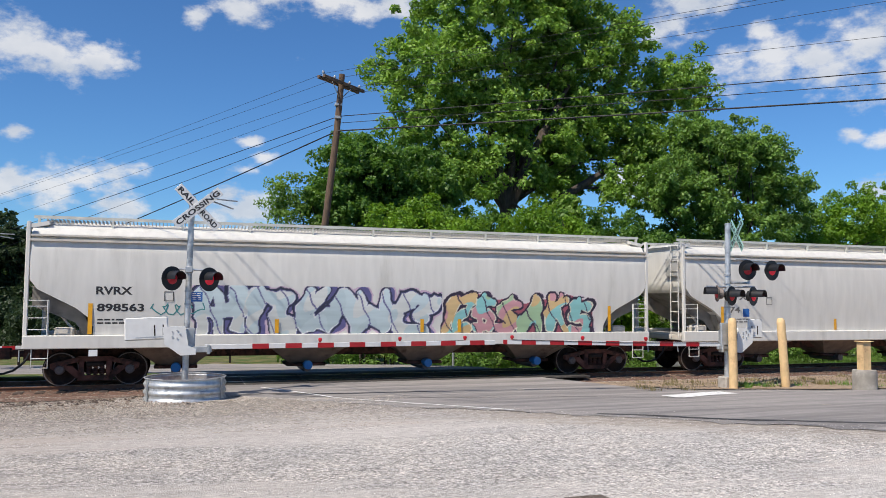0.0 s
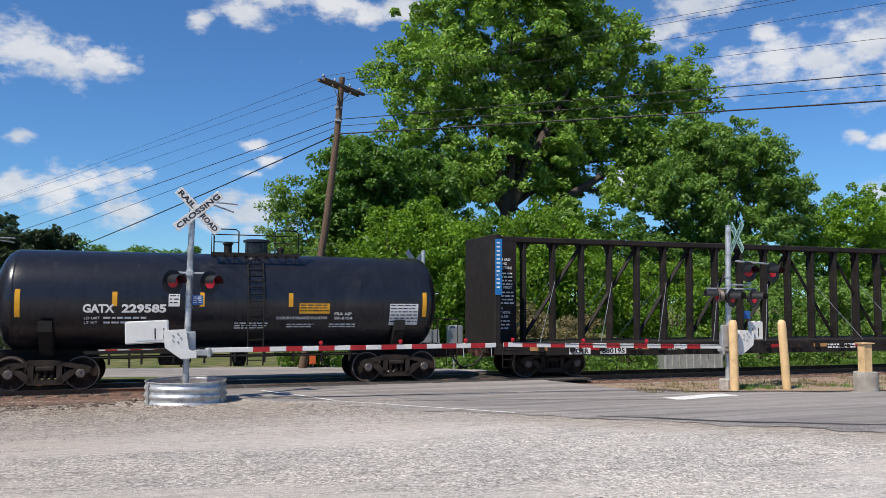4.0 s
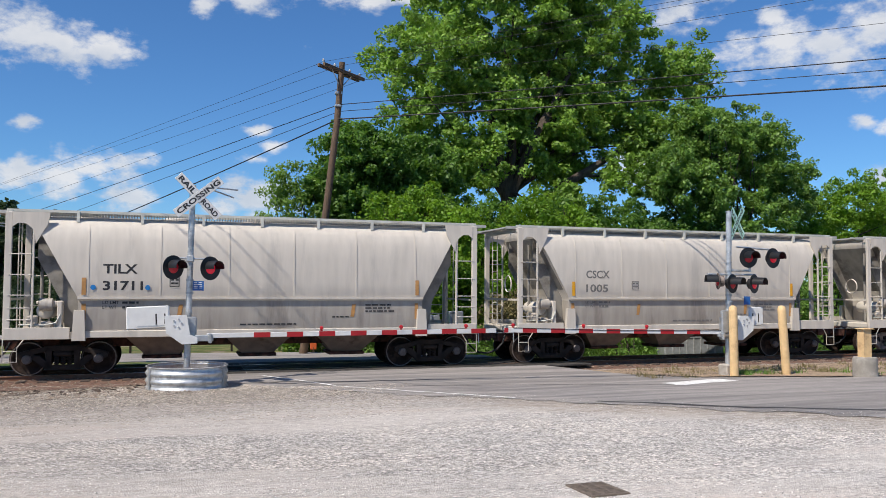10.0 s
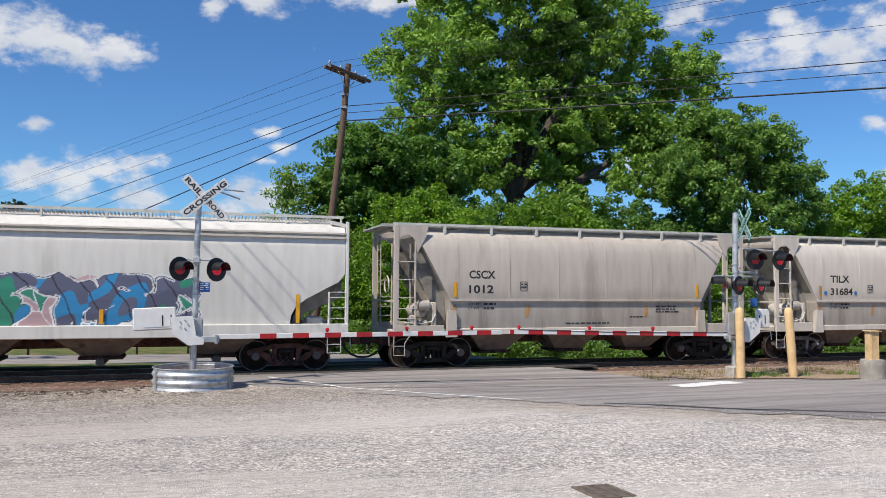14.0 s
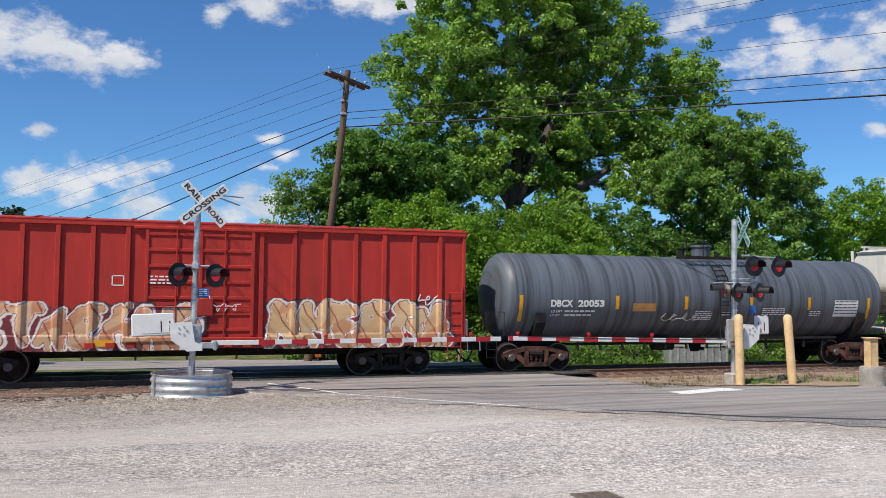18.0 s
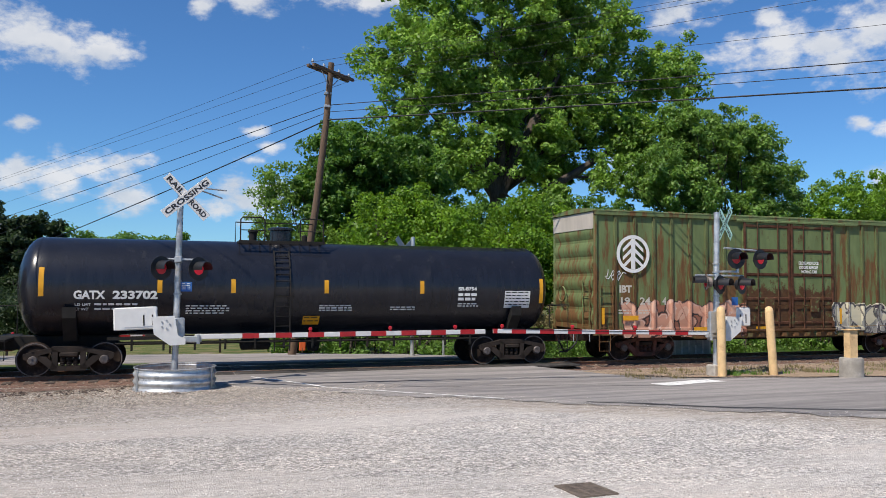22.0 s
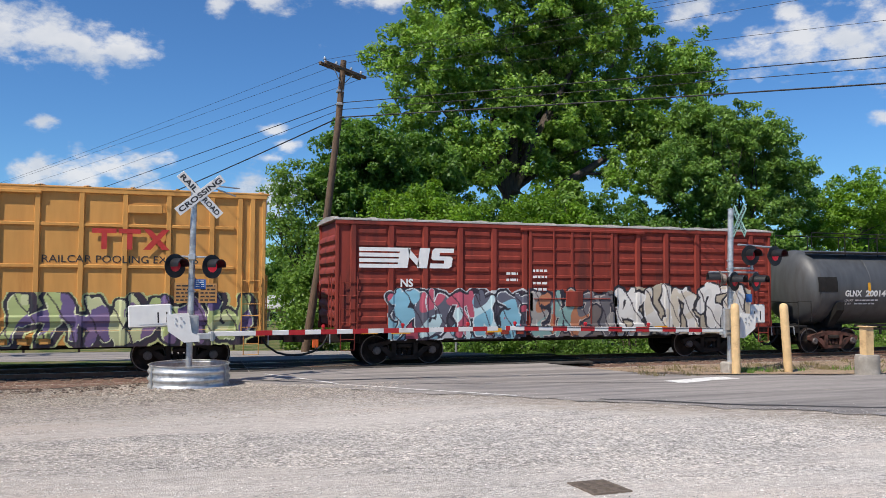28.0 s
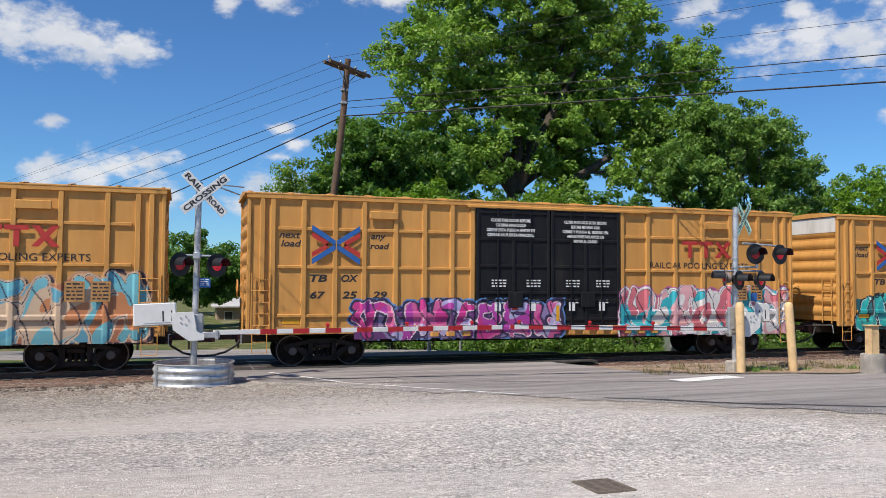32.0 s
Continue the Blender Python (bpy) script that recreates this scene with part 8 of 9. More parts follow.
    part("brake_wheel", Mesh().spin([(0, 0.27), (0.03, 0.285), (0.05, 0.27), (0.03, 0.25)], "x", (-half - 0.15, 0.55, 2.3), 20, True), ep, car)
    part("underframe", Mesh().soft(-half + 1, half - 1, -0.35, 0.35, 0.62, bottom + 0.2, 0.03).box(-half + 3.6, half - 3.6, -1.3, 1.3, bottom + 0.02, bottom + 0.2), steel_dark, car)
    # doors
    dp = door_paint or paint
    for i, (a, b) in enumerate(doors):
        d = part("door", Mesh().box(a, b, -Y - 0.07, -Y, bottom + 0.16, top - 0.18), dp, car, smooth=0)
        w = b - a
        m = Mesh()
        for x in ((a + 0.05, b - 0.05) if w < 2.4 else (a + 0.05, (a + b) / 2, b - 0.05)):
            m.soft(x - 0.05, x + 0.05, -Y - 0.115, -Y - 0.06, bottom + 0.18, top - 0.2, 0.012)
        parts("door_stile", m, bar_paint or dp, d)
        for k in range(7 if not high else 5):
            z = bottom + 0.35 + (top - bottom - 0.7) * k / (6 if not high else 4)
            part("door_rib", Mesh().prism([(-Y - 0.06, z - 0.06), (-Y - 0.105, z - 0.02), (-Y - 0.105, z + 0.05), (-Y - 0.06, z + 0.07)], "x", a + 0.1, b - 0.1), bar_paint or dp, d)
        for x in (a + w * 0.28, a + w * 0.72):
            part("lock_rod", Mesh().cyl((x, -Y - 0.13, bottom + 0.1), (x, -Y - 0.13, top - 0.2), 0.022, n=6), bar_paint or dp, d)
        part("door_handle", Mesh().soft(a + w * 0.42, a + w * 0.62, -Y - 0.17, -Y - 0.09, bottom + 0.75, bottom + 1.25, 0.02).cyl((a + 0.15, -Y - 0.14, bottom + 1.0), (b - 0.15, -Y - 0.14, bottom + 1.0), 0.02, n=6), dp, d)
    a, b = doors[0][0], doors[-1][1]
    m = Mesh().soft(a - 0.5, b + 1.4, -Y - 0.15, -Y - 0.02, bottom + 0.06, bottom + 0.15, 0.02).soft(a - 0.3, b + 1.2, -Y - 0.13, -Y, top - 0.22, top - 0.12, 0.02)
    parts("door_track", m, dp if dp is not box_black else paint, car)
    if sill_rail:
        m = Mesh()
        x = a - 1.5
        while x < b + 1.6:
            m.prism([(x, -1.50), (x + 0.30, -1.50), (x + 0.25, -1.58), (x + 0.05, -1.58)], "z", bottom - 0.12, bottom + 0.02)
            x += 0.52
        parts("sill_bracket", m, paint, car)

    def relief(x):
        x = np.asarray(x, float)
        d = np.zeros_like(x)
        for q in posts:
            d = np.maximum(d, post_d * np.clip((post_w / 2 + 0.02 - np.abs(x - q)) / 0.04, 0, 1))
        for q, w in doors:
            d = np.where((x > q) & (x < w), 0.08, d)
        return d

    def depth(X, Z):
        out = relief(X)
        for z in rails:
            out = np.maximum(out, np.where((np.abs(Z - z) < 0.075) & ((X < doors[0][0] - 0.05) | (X > doors[-1][1] + 0.05)), 0.063, 0))
        on_door = (X > doors[0][0]) & (X < doors[-1][1])
        out = np.where(on_door, 0.12, out)
        track = (X > doors[0][0] - 0.54) & (X < doors[-1][1] + 1.44) & (Z > bottom + 0.03) & (Z < bottom + 0.18)
        out = np.where(track, 0.153, out)
        if corrugated:
            out = np.maximum(out, 0.048)
        return np.minimum(-Y - out, np.where(Z < bottom + 0.22, -1.505, 0))
    return car, half, relief, depth


# -- centerbeam flat car --


def centerbeam(label, left, right, truck_paint):
    half = (right - left) / 2
    car, half = car_root("centerbeam_flatcar", label, "flat car", left, right, (-(half - 2.2), half - 2.2), truck_paint)
    m = Mesh().soft(-half, half, -0.6, 0.6, 0.78, 1.06, 0.02)
    for s in (-1, 1):
        m.prism([(-half, 1.08), (-half, 0.80), (-half + 3, 0.74), (-half + 4, 0.70), (half - 4, 0.70), (half, 0.86), (half, 1.08)], "y", min(s * 1.36, s * 1.44), max(s * 1.36, s * 1.44))
    parts("side_sill", m, beam_black, car)
    part("deck", Mesh().soft(-half, half, -1.42, 1.42, 1.04, 1.14, 0.015), beam_black, car)
    parts("top_chord", Mesh().soft(-half + 0.3, half - 0.3, -0.20, 0.20, 4.50, 4.70, 0.03), beam_black, car)
    n = 19
    xs = [-half + 1.6 + i * (2 * half - 3.2) / (n - 1) for i in range(n)]
    for i, x in enumerate(xs):
        part("beam_post", Mesh().soft(x - 0.055, x + 0.055, -0.16, 0.16, 1.1, 4.55, 0.012), beam_black, car)
        part("gusset", Mesh().prism([(x - 0.28, 4.52), (x + 0.28, 4.52), (x + 0.06, 4.22), (x - 0.06, 4.22)], "y", -0.03, 0.03), beam_black, car)
        if i < n - 2 and i % 2 == 0:
            a, b = (x, xs[i + 2]) if i < n // 2 else (xs[i + 2], x)
            part("diagonal", Mesh().tube([(a, 0.05, 1.2), (b, 0.05, 4.45)], 0.075, 4), beam_black, car)
            for s in (-1, 1):
                part("tie_cable", Mesh().tube([(a, s * 1.36, 1.15), ((a + b) / 2, s * 0.2, 3.2)], 0.010, 4), galv_dull, car)
        part("stake_pocket", Mesh().soft(x - 0.1, x + 0.1, -1.5, -1.42, 0.86, 1.05, 0.015), beam_black, car)
        if i % 2:
            part("winch", Mesh().cyl((x + 0.3, -1.5, 0.92), (x + 0.3, -1.36, 0.92), 0.07, n=10), steel_dark, car)
    for s in (-1, 1):
        xo = s * half
        b = part("bulkhead", Mesh().soft(min(xo, xo - s * 0.22), max(xo, xo - s * 0.22), -1.40, 1.40, 1.1, 4.66, 0.03), beam_black, car)
        part("edge_panel", Mesh().box(min(xo - s * 0.01, xo - s * 0.24), max(xo - s * 0.01, xo - s * 0.24), -1.418, -1.40, 2.7, 4.5), blue_paint, b, "bright blue edge panel")
        bars(b, min(xo - s * 0.05, xo - s * 0.2), 4.4, 0.12, 12, white_paint, -1.421, 3, 0.05, 0.08)
        part("wing", Mesh().prism([(xo - s * 0.2, 1.1), (xo - s * 1.25, 1.1), (xo - s * 1.25, 4.5), (xo - s * 0.2, 4.62)], "y", -0.24, 0.24), beam_black, car)
        lx = min(xo - s * 0.30, xo - s * 1.16)
        for z, words in ((3.86, "LOADING AND"), (3.72, "UNLOADING"), (3.58, "INSTRUCTIONS"), (2.92, "SAFETY FIRST"), (2.22, "WARNING"), (2.08, "DO NOT MOVE"), (1.94, "CAR UNLESS")):
            lettering(words, car, lx, z, 0.09, 0.066 * len(words), white_paint, -0.246, 0.02)
        for q, (z, w, k) in enumerate(((3.46, 0.8, 4), (2.82, 0.85, 4), (1.86, 0.7, 3))):
            bars(car, lx, z, w, k, white_paint, -0.246, 20 + q, 0.05, 0.07)
        ladder(car, xo - s * 0.5, -1.44, 0.9, 1.1, 0.4, beam_black, 2)
        stirrup(car, xo - s * 0.45, -1.44, beam_black, 0.9, 0.5, 0.4)
    for s in (-1,):
        for x, txt, w in ((-half + 2.67, "COER", 0.66), (-half + 3.82, "880195", 0.86)):
            panel(car, x - 0.06, x + w + 0.06, 0.77, 0.98, -1.452, white_paint, "number_board")
            lettering(txt, car, x, 0.79, 0.17, w, black_paint, -1.457, 0.03)
    m = Mesh()
    for i in range(12):
        x = -half + 1.2 + i * (2 * half - 2.4) / 11
        panel(car, x, x + 0.62, 0.90, 1.02, -1.447, arm_red if i % 2 else faded_strip, "side_reflector")
    bars(car, 1.6, 1.0, 1.3, 2, white_paint, -1.449, 31, 0.06, 0.04)
    lettering("LD LMT", car, -5.28, 0.98, 0.08, 0.42, white_paint, -1.449, 0.02)
    lettering("LT WT", car, -5.28, 0.86, 0.08, 0.36, white_paint, -1.449, 0.02)
    bars(car, -4.78, 1.05, 0.42, 2, white_paint, -1.449, 32, 0.06, 0.05)
    return car


teal_paint = surface("dark_teal_spray_paint", (0.03, 0.20, 0.20), 0.6, vary=0.15, scale=6)
# -- the cars, from the front of the train back --
long_hopper("clean white long covered hopper with a curved slope end", 16.5, 35.5, "SFPX", "174", steel_brown, grey_text)
long_hopper("white long covered hopper with pastel graffiti along the lower side", -3.91, 15.11, "RVRX", "898563", steel_brown, black_paint,
            art=[(-5.2, 1.95, 1.42, 2.68, 3, [(0.50, 0.59, 0.60), (0.60, 0.61, 0.57), (0.46, 0.55, 0.56)], (0.025, 0.03, 0.06), (0.56, 0.42, 0.50), 5, 0.27, (0.66, 0.68, 0.67), "pale pastel bubble graffiti with dark blue outlines", None, 0.024, (0.11, 0.10, 0.24)),
                 (2.3, 7.4, 1.42, 2.62, 8, [(0.60, 0.42, 0.20), (0.25, 0.52, 0.50), (0.55, 0.28, 0.30), (0.35, 0.50, 0.30)], (0.03, 0.02, 0.04), (0.68, 0.62, 0.60), 6, 0.21, (0.7, 0.66, 0.5), "jagged orange and teal graffiti with dark outlines", (0.34, 0.09, 0.12), 0.024, (0.05, 0.03, 0.07))])
scribble(CARS[-1][0], -6.3, -5.0, 1.95, 2.35, side_b, teal_paint, 81, 0.016, 4)
scribble(CARS[-1][0], -7.4, -6.3, 1.12, 1.28, -1.61, teal_paint, 82, 0.016, 4)
centerbeam("empty black centerbeam lumber flatcar with blue edge panels", -28.88, -5.57, steel_dark)
tank_car("glossy black tank car with white lettering", -43.3, -30.57, "GATX", "229585", tank_black, steel_dark, white_paint, ladder_x=0.6,
         strips=[(-5.6, 2.0, 2.75), (-3.2, 2.3, 2.7), (-0.9, 2.3, 2.7), (1.6, 2.3, 2.7), (5.7, 2.0, 2.75)], placards=[(1.85, 2.75, 2.1, 2.4, "y"), (4.6, 5.5, 1.75, 2.4, "w"), (-1.8, -1.5, 2.3, 2.65, "w")], prints=[(0.0, 1.84, 0.95, 3), (1.5, 1.80, 0.8, 2), (2.75, 1.80, 0.8, 2)], text_x=-4.0)
for words, x0, z0, wide in (("SODIUM HYDROXIDE SOLUTION", 1.19, 1.93, 1.48), ("FRA AIP", 2.9, 2.05, 0.52), ("SR-8754", 2.9, 1.92, 0.55)):
    lettering(words, CARS[-1][0], x0, z0, 0.085, wide, white_paint, lambda z: -math.sqrt(1.43 ** 2 - (z - 2.46) ** 2), 0.02)
covered_hopper("small warm grey covered hopper with black lettering and scuffed paint", -57.28, -44.72, "ARUX", "30384", hopper_warm, steel_grey, black_paint)
covered_hopper("small light grey covered hopper with black lettering", -71.75, -58.79, "TILX", "31701", hopper_grey, steel_grey, black_paint)
covered_hopper("small light grey covered hopper with faded grey lettering", -86.16, -73.40, "CSCX", "1005", hopper_grey, steel_dark, grey_text)
covered_hopper("small light grey covered hopper with two blue paint dots", -100.9, -87.57, "TILX", "31711", hopper_grey, steel_dark, black_paint, True)
covered_hopper("small light grey covered hopper with two blue paint dots", -115.22, -102.34, "TILX", "31684", hopper_grey, steel_grey, black_paint, True)
covered_hopper("small tan-grey covered hopper with black lettering", -129.35, -116.58, "CSCX", "1012", hopper_tan, steel_dark, black_paint)
long_hopper("white covered hopper with bright blue, green and pink graffiti", -147.64, -130.75, "SOXX", "475126", steel_brown, black_paint,
            art=[(-4.2, 4.2, 1.46, 2.72, 5, [(0.10, 0.11, 0.17), (0.12, 0.13, 0.20), (0.03, 0.24, 0.15), (0.10, 0.11, 0.17), (0.03, 0.24, 0.48)], (0.70, 0.71, 0.71), None, 6, 0.30, (0.70, 0.72, 0.72), "blue and green bubble graffiti with white outlines", [(0.03, 0.24, 0.48), (0.54, 0.36, 0.37), (0.04, 0.27, 0.18), (0.54, 0.36, 0.37)])])
tank_car("weathered grey-black tank car with streaked sides", -164.82, -148.76, "DBCX", "20053", tank_grey, steel_brown, white_paint, r=1.47, ladder_x=0.45,
         strips=[(-7.3, 1.65, 2.5), (-3.8, 2.05, 2.5), (-1.1, 2.05, 2.5), (1.6, 2.05, 2.5), (4.15, 2.05, 2.5), (6.9, 1.7, 2.5)], placards=[(-3.2, -2.3, 1.98, 2.25, "f"), (5.3, 6.4, 1.8, 2.4, "w")], prints=[(-0.7, 2.0, 0.7, 5), (2.1, 2.1, 1.0, 4), (4.2, 2.0, 0.5, 3), (0.4, 1.95, 0.4, 2)], text_x=-6.25, tags=((-2.0, 1.7),))
car, half, relief, depth = box_car("red boxcar with exterior posts and orange graffiti", -182.02, -165.99, 4.46, 1.08, box_red, box_red, [-7.15, -6.28, -5.4, -4.53, -3.66, -2.79, -1.9, 1.72, 2.66, 3.57, 4.49, 5.37, 6.32, 7.15], [(-1.45, 1.52)], steel_dark, 9)
lettering("A", car, -6.62, 2.03, 0.26, 0.22, white_paint, -1.466, 0.03)
lettering("TW", car, -6.05, 2.03, 0.26, 0.46, white_paint, -1.466, 0.03)
lettering("75", car, -6.72, 1.55, 0.26, 0.36, white_paint, -1.466, 0.03)
lettering("394", car, -6.08, 1.55, 0.26, 0.50, white_paint, -1.466, 0.03)
bars(car, -6.9, 1.36, 0.5, 2, white_paint, -1.466, 3)
outline_box(car, -2.3, -1.98, 2.66, 2.95, -1.467, white_paint)
bars(car, -1.3, 2.95, 0.9, 3, white_paint, -1.58, 4)
lettering("O", car, 0.05, 2.2, 0.26, 0.26, white_paint, -1.58, 0.0)
for x0, x1 in ((-6.9, -6.35), (-2.7, -2.2), (0.9, 1.35), (6.8, 7.2)):
    panel(car, x0, x1, 1.0, 1.17, -1.53, yellow_strip, "sill_placard")
scribble(car, 6.4, 7.0, 2.15, 2.5, -1.475, white_paint, 71, 0.02, 2)
scribble(car, 0.2, 1.1, 1.95, 2.2, -1.60, white_paint, 72, 0.012, 4)
tag_work(car, -5.7, 0.1, 0.98, 2.1, depth, 4, [(0.54, 0.29, 0.15), (0.60, 0.38, 0.22), (0.50, 0.22, 0.11)], (0.70, 0.65, 0.60), (0.025, 0.025, 0.035), 7, 0.19, (0.66, 0.5, 0.36), "jagged orange graffiti with white outlines", (0.17, 0.022, 0.028), 0.024, (0.20, 0.03, 0.03))
tag_work(car, 1.9, 7.6, 0.98, 2.2, depth, 14, [(0.58, 0.36, 0.18), (0.58, 0.40, 0.22), (0.52, 0.26, 0.13)], (0.70, 0.65, 0.58), (0.025, 0.025, 0.035), 6, 0.22, (0.66, 0.54, 0.4), "rounded orange graffiti with white outlines", (0.20, 0.03, 0.032), 0.024, (0.24, 0.05, 0.04))
car, half, relief, depth = box_car("faded green high-cube boxcar streaked with rust", -200.05, -183.95, 5.14, 0.92, box_green, box_green, [-7.21, -6.46, -5.69, -4.97, -4.21, -3.52, -2.76, 2.24, 2.92, 3.65, 4.37, 5.09, 5.77, 6.45, 7.21, 7.85], [(-1.95, 0.12), (0.16, 2.15)], steel_brown, 6, door_paint=box_rusty, high=True, end_cap=hopper_tan, post_w=0.13, post_d=0.06, post_paint=box_seam, bar_paint=door_rust)
m = Mesh().spin([(-1.540, 0.645), (-1.530, 0.645), (-1.530, 0.53), (-1.540, 0.53)], "y", (-6.55, 0, 3.68), 40, True)
m.box(-6.63, -6.47, -1.538, -1.53, 3.16, 4.2)
for s in (-1, 1):
    for z in (3.3, 3.58, 3.86):
        m.prism([(-6.55 + s * 0.07, z + 0.30), (-6.55 + s * 0.40, z), (-6.55 + s * 0.40, z - 0.12), (-6.55 + s * 0.07, z + 0.16)], "y", -1.538, -1.53)
part("emblem", m, white_paint, car, "white ring emblem with a simple tree shape")
lettering("IBT", car, -7.05, 2.36, 0.25, 0.48, faded_white, -1.466, 0.05)
for w, x, n in (("19", -7.0, 0.36), ("24", -6.25, 0.42), ("4", -5.35, 0.16)):
    lettering(w, car, x, 1.95, 0.25, n, faded_white, -1.466, 0.03)
bars(car, -7.1, 1.78, 0.5, 2, faded_white, -1.466, 3)
bars(car, -6.3, 1.78, 0.45, 2, faded_white, -1.466, 4)
lettering("CLOSE AND LOCK", car, 0.45, 3.42, 0.12, 0.95, white_paint, -1.616, 0.03)
lettering("DOORS BEFORE", car, 0.48, 3.26, 0.12, 0.88, white_paint, -1.616, 0.03)
lettering("MOVING CAR", car, 0.58, 3.10, 0.12, 0.72, white_paint, -1.616, 0.03)
bars(car, 5.95, 2.55, 0.42, 5, faded_white, -1.468, 5, 0.05, 0.05)
bars(car, 6.62, 2.55, 0.42, 5, faded_white, -1.468, 6, 0.05, 0.05)
outline_box(car, 6.6, 7.08, 1.55, 1.92, -1.468, faded_white)
stripe(car, -7.75, 1.3, 1.85, y=-1.58)
stripe(car, 2.55, 1.2, 1.8, y=-1.468)
stripe(car, 5.45, 1.2, 1.7, y=-1.468)
for x0, x1, z in ((-6.95, -6.35, 1.42), (-4.1, -3.55, 1.0), (-1.45, -0.95, 1.0), (2.9, 3.4, 0.98)):
    panel(car, x0, x1, z, z + 0.16, -1.535, yellow_strip, "sill_placard")
scribble(car, -7.6, -6.9, 2.75, 3.15, -1.475, white_paint, 73, 0.014, 3)
tag_work(car, -6.9, -1.9, 0.92, 2.0, depth, 6, [(0.52, 0.29, 0.20), (0.54, 0.33, 0.24), (0.48, 0.24, 0.16)], (0.035, 0.022, 0.018), None, 5, 0.21, (0.58, 0.42, 0.34), "faded brick-red and pink block graffiti", (0.26, 0.10, 0.06), 0.024, (0.40, 0.18, 0.12))
tag_work(car, 2.2, 5.9, 0.95, 1.9, depth, 9, [(0.30, 0.29, 0.25), (0.52, 0.48, 0.34), (0.20, 0.20, 0.18)], (0.05, 0.05, 0.05), (0.58, 0.54, 0.40), 5, 0.20, (0.4, 0.38, 0.36), "grey and cream bubble graffiti", [(0.50, 0.46, 0.32), (0.26, 0.26, 0.22)])
tank_car("black tank car with bold white lettering", -217.5, -201.4, "GATX", "233702", tank_black, steel_dark, white_paint, r=1.40, ladder_x=-0.9,
         strips=[(-7.3, 2.2, 2.98), (-4.3, 2.3, 2.7), (-2.3, 2.3, 2.7), (0.4, 2.3, 2.7), (3.4, 2.3, 2.7), (7.5, 2.0, 2.8)], placards=[(-0.25, 0.25, 1.35, 1.62, "y"), (6.2, 7.1, 1.85, 2.4, "w")], prints=[(-3.6, 1.95, 1.2, 4), (0.2, 1.95, 1.0, 3), (2.4, 1.9, 0.8, 2), (4.6, 2.0, 0.7, 2)], text_x=-6.5)
lettering("SR-8754", CARS[-1][0], 4.6, 2.40, 0.12, 0.62, white_paint, lambda z: -math.sqrt(1.41 ** 2 - (z - 2.46) ** 2), 0.03)
bars(CARS[-1][0], 4.6, 2.32, 0.62, 2, white_paint, lambda z: -math.sqrt(1.41 ** 2 - (z - 2.46) ** 2), 5, 0.09, 0.05)
tank_car("dull charcoal tank car with gold lettering and a rusty end", -234.27, -219.35, "WCHX", "21042", tank_dull, steel_brown, yellow_text, r=1.47, ladder_x=0.75,
         strips=[(-6.75, 1.9, 2.75), (-4.38, 2.15, 2.6), (-0.9, 2.15, 2.6), (2.8, 2.15, 2.6), (4.9, 2.15, 2.6), (7.0, 1.9, 2.75)], placards=[(2.95, 3.85, 2.0, 2.3, "f"), (5.6, 6.6, 1.95, 2.45, "w")], prints=[(5.0, 1.75, 0.5, 2), (4.0, 1.85, 0.9, 2)], text_x=-5.5, tags=((-1.6, 1.2), (3.4, 0.6)), gap=1.24, rusty_end=True)
tank_car("slate grey tank car with a brown spill and long roof rail", -250.75, -235.5, "GLNX", "20014", tank_slate, steel_brown, white_paint, r=1.44, ladder_x=-0.3,
         strips=[(-4.8, 2.15, 2.65), (-2.0, 2.05, 2.5), (1.1, 2.0, 2.5), (3.5, 2.0, 2.5), (6.8, 1.95, 2.75)], rail=True, spill=-0.9, placards=[(1.6, 2.5, 1.75, 2.02, "y"), (3.85, 4.95, 2.05, 2.5, "w"), (5.3, 6.3, 1.9, 2.9, "k"), (-7.2, -6.3, 2.3, 2.85, "k")], prints=[(-0.2, 1.98, 0.8, 1), (4.1, 1.8, 0.5, 3)], text_x=-5.95)
car, half, relief, depth = box_car("maroon boxcar with pressed side panels and wide graffiti", -268.36, -252.50, 4.46, 1.05, box_maroon, roof_galv, [-7.37, -6.2, -5.11, -3.96, -2.82, -1.75, 1.55, 2.43, 3.54, 4.79, 6.08, 7.05], [(-1.62, 1.45)], steel_dark, 8, corrugated=8, post_w=0.2)
m = Mesh()
def slant(pts, x, w, z, h, lean=0.16):
    """A letter stroke given in a unit box, leaned over and set on the side."""
    return [(x + w * u + lean * h * v, z + h * v) for u, v in pts]


for i in range(4):
    z = 3.0 + i * 0.168
    m.prism([(-7.2, z), (-5.85, z), (-5.83, z + 0.115), (-7.2, z + 0.115)], "y", -1.545, -1.535)
for stroke in ([(0, 0), (0.34, 0), (0.34, 1), (0, 1)], [(0.66, 0), (1, 0), (1, 1), (0.66, 1)], [(0.26, 1), (0.34, 0.55), (0.74, 0), (0.66, 0.45)]):
    m.prism(slant(stroke, -6.02, 0.95, 3.0, 0.62), "y", -1.547, -1.537)
for stroke in ([(0, 0), (0.9, 0), (1, 0.1), (1, 0.24), (0, 0.24)], [(0.62, 0.24), (1, 0.24), (1, 0.5), (0.9, 0.6), (0.62, 0.6)], [(0.1, 0.4), (0.62, 0.4), (0.62, 0.6), (0, 0.6), (0, 0.5)], [(0, 0.6), (0.36, 0.6), (0.36, 0.78), (0, 0.78)], [(0, 0.78), (1, 0.78), (1, 1), (0.1, 1), (0, 0.9)]):
    m.prism(slant(stroke, -4.98, 0.70, 3.0, 0.62), "y", -1.549, -1.539)
part("emblem", m, white_paint, car, "white striped speed-line emblem")
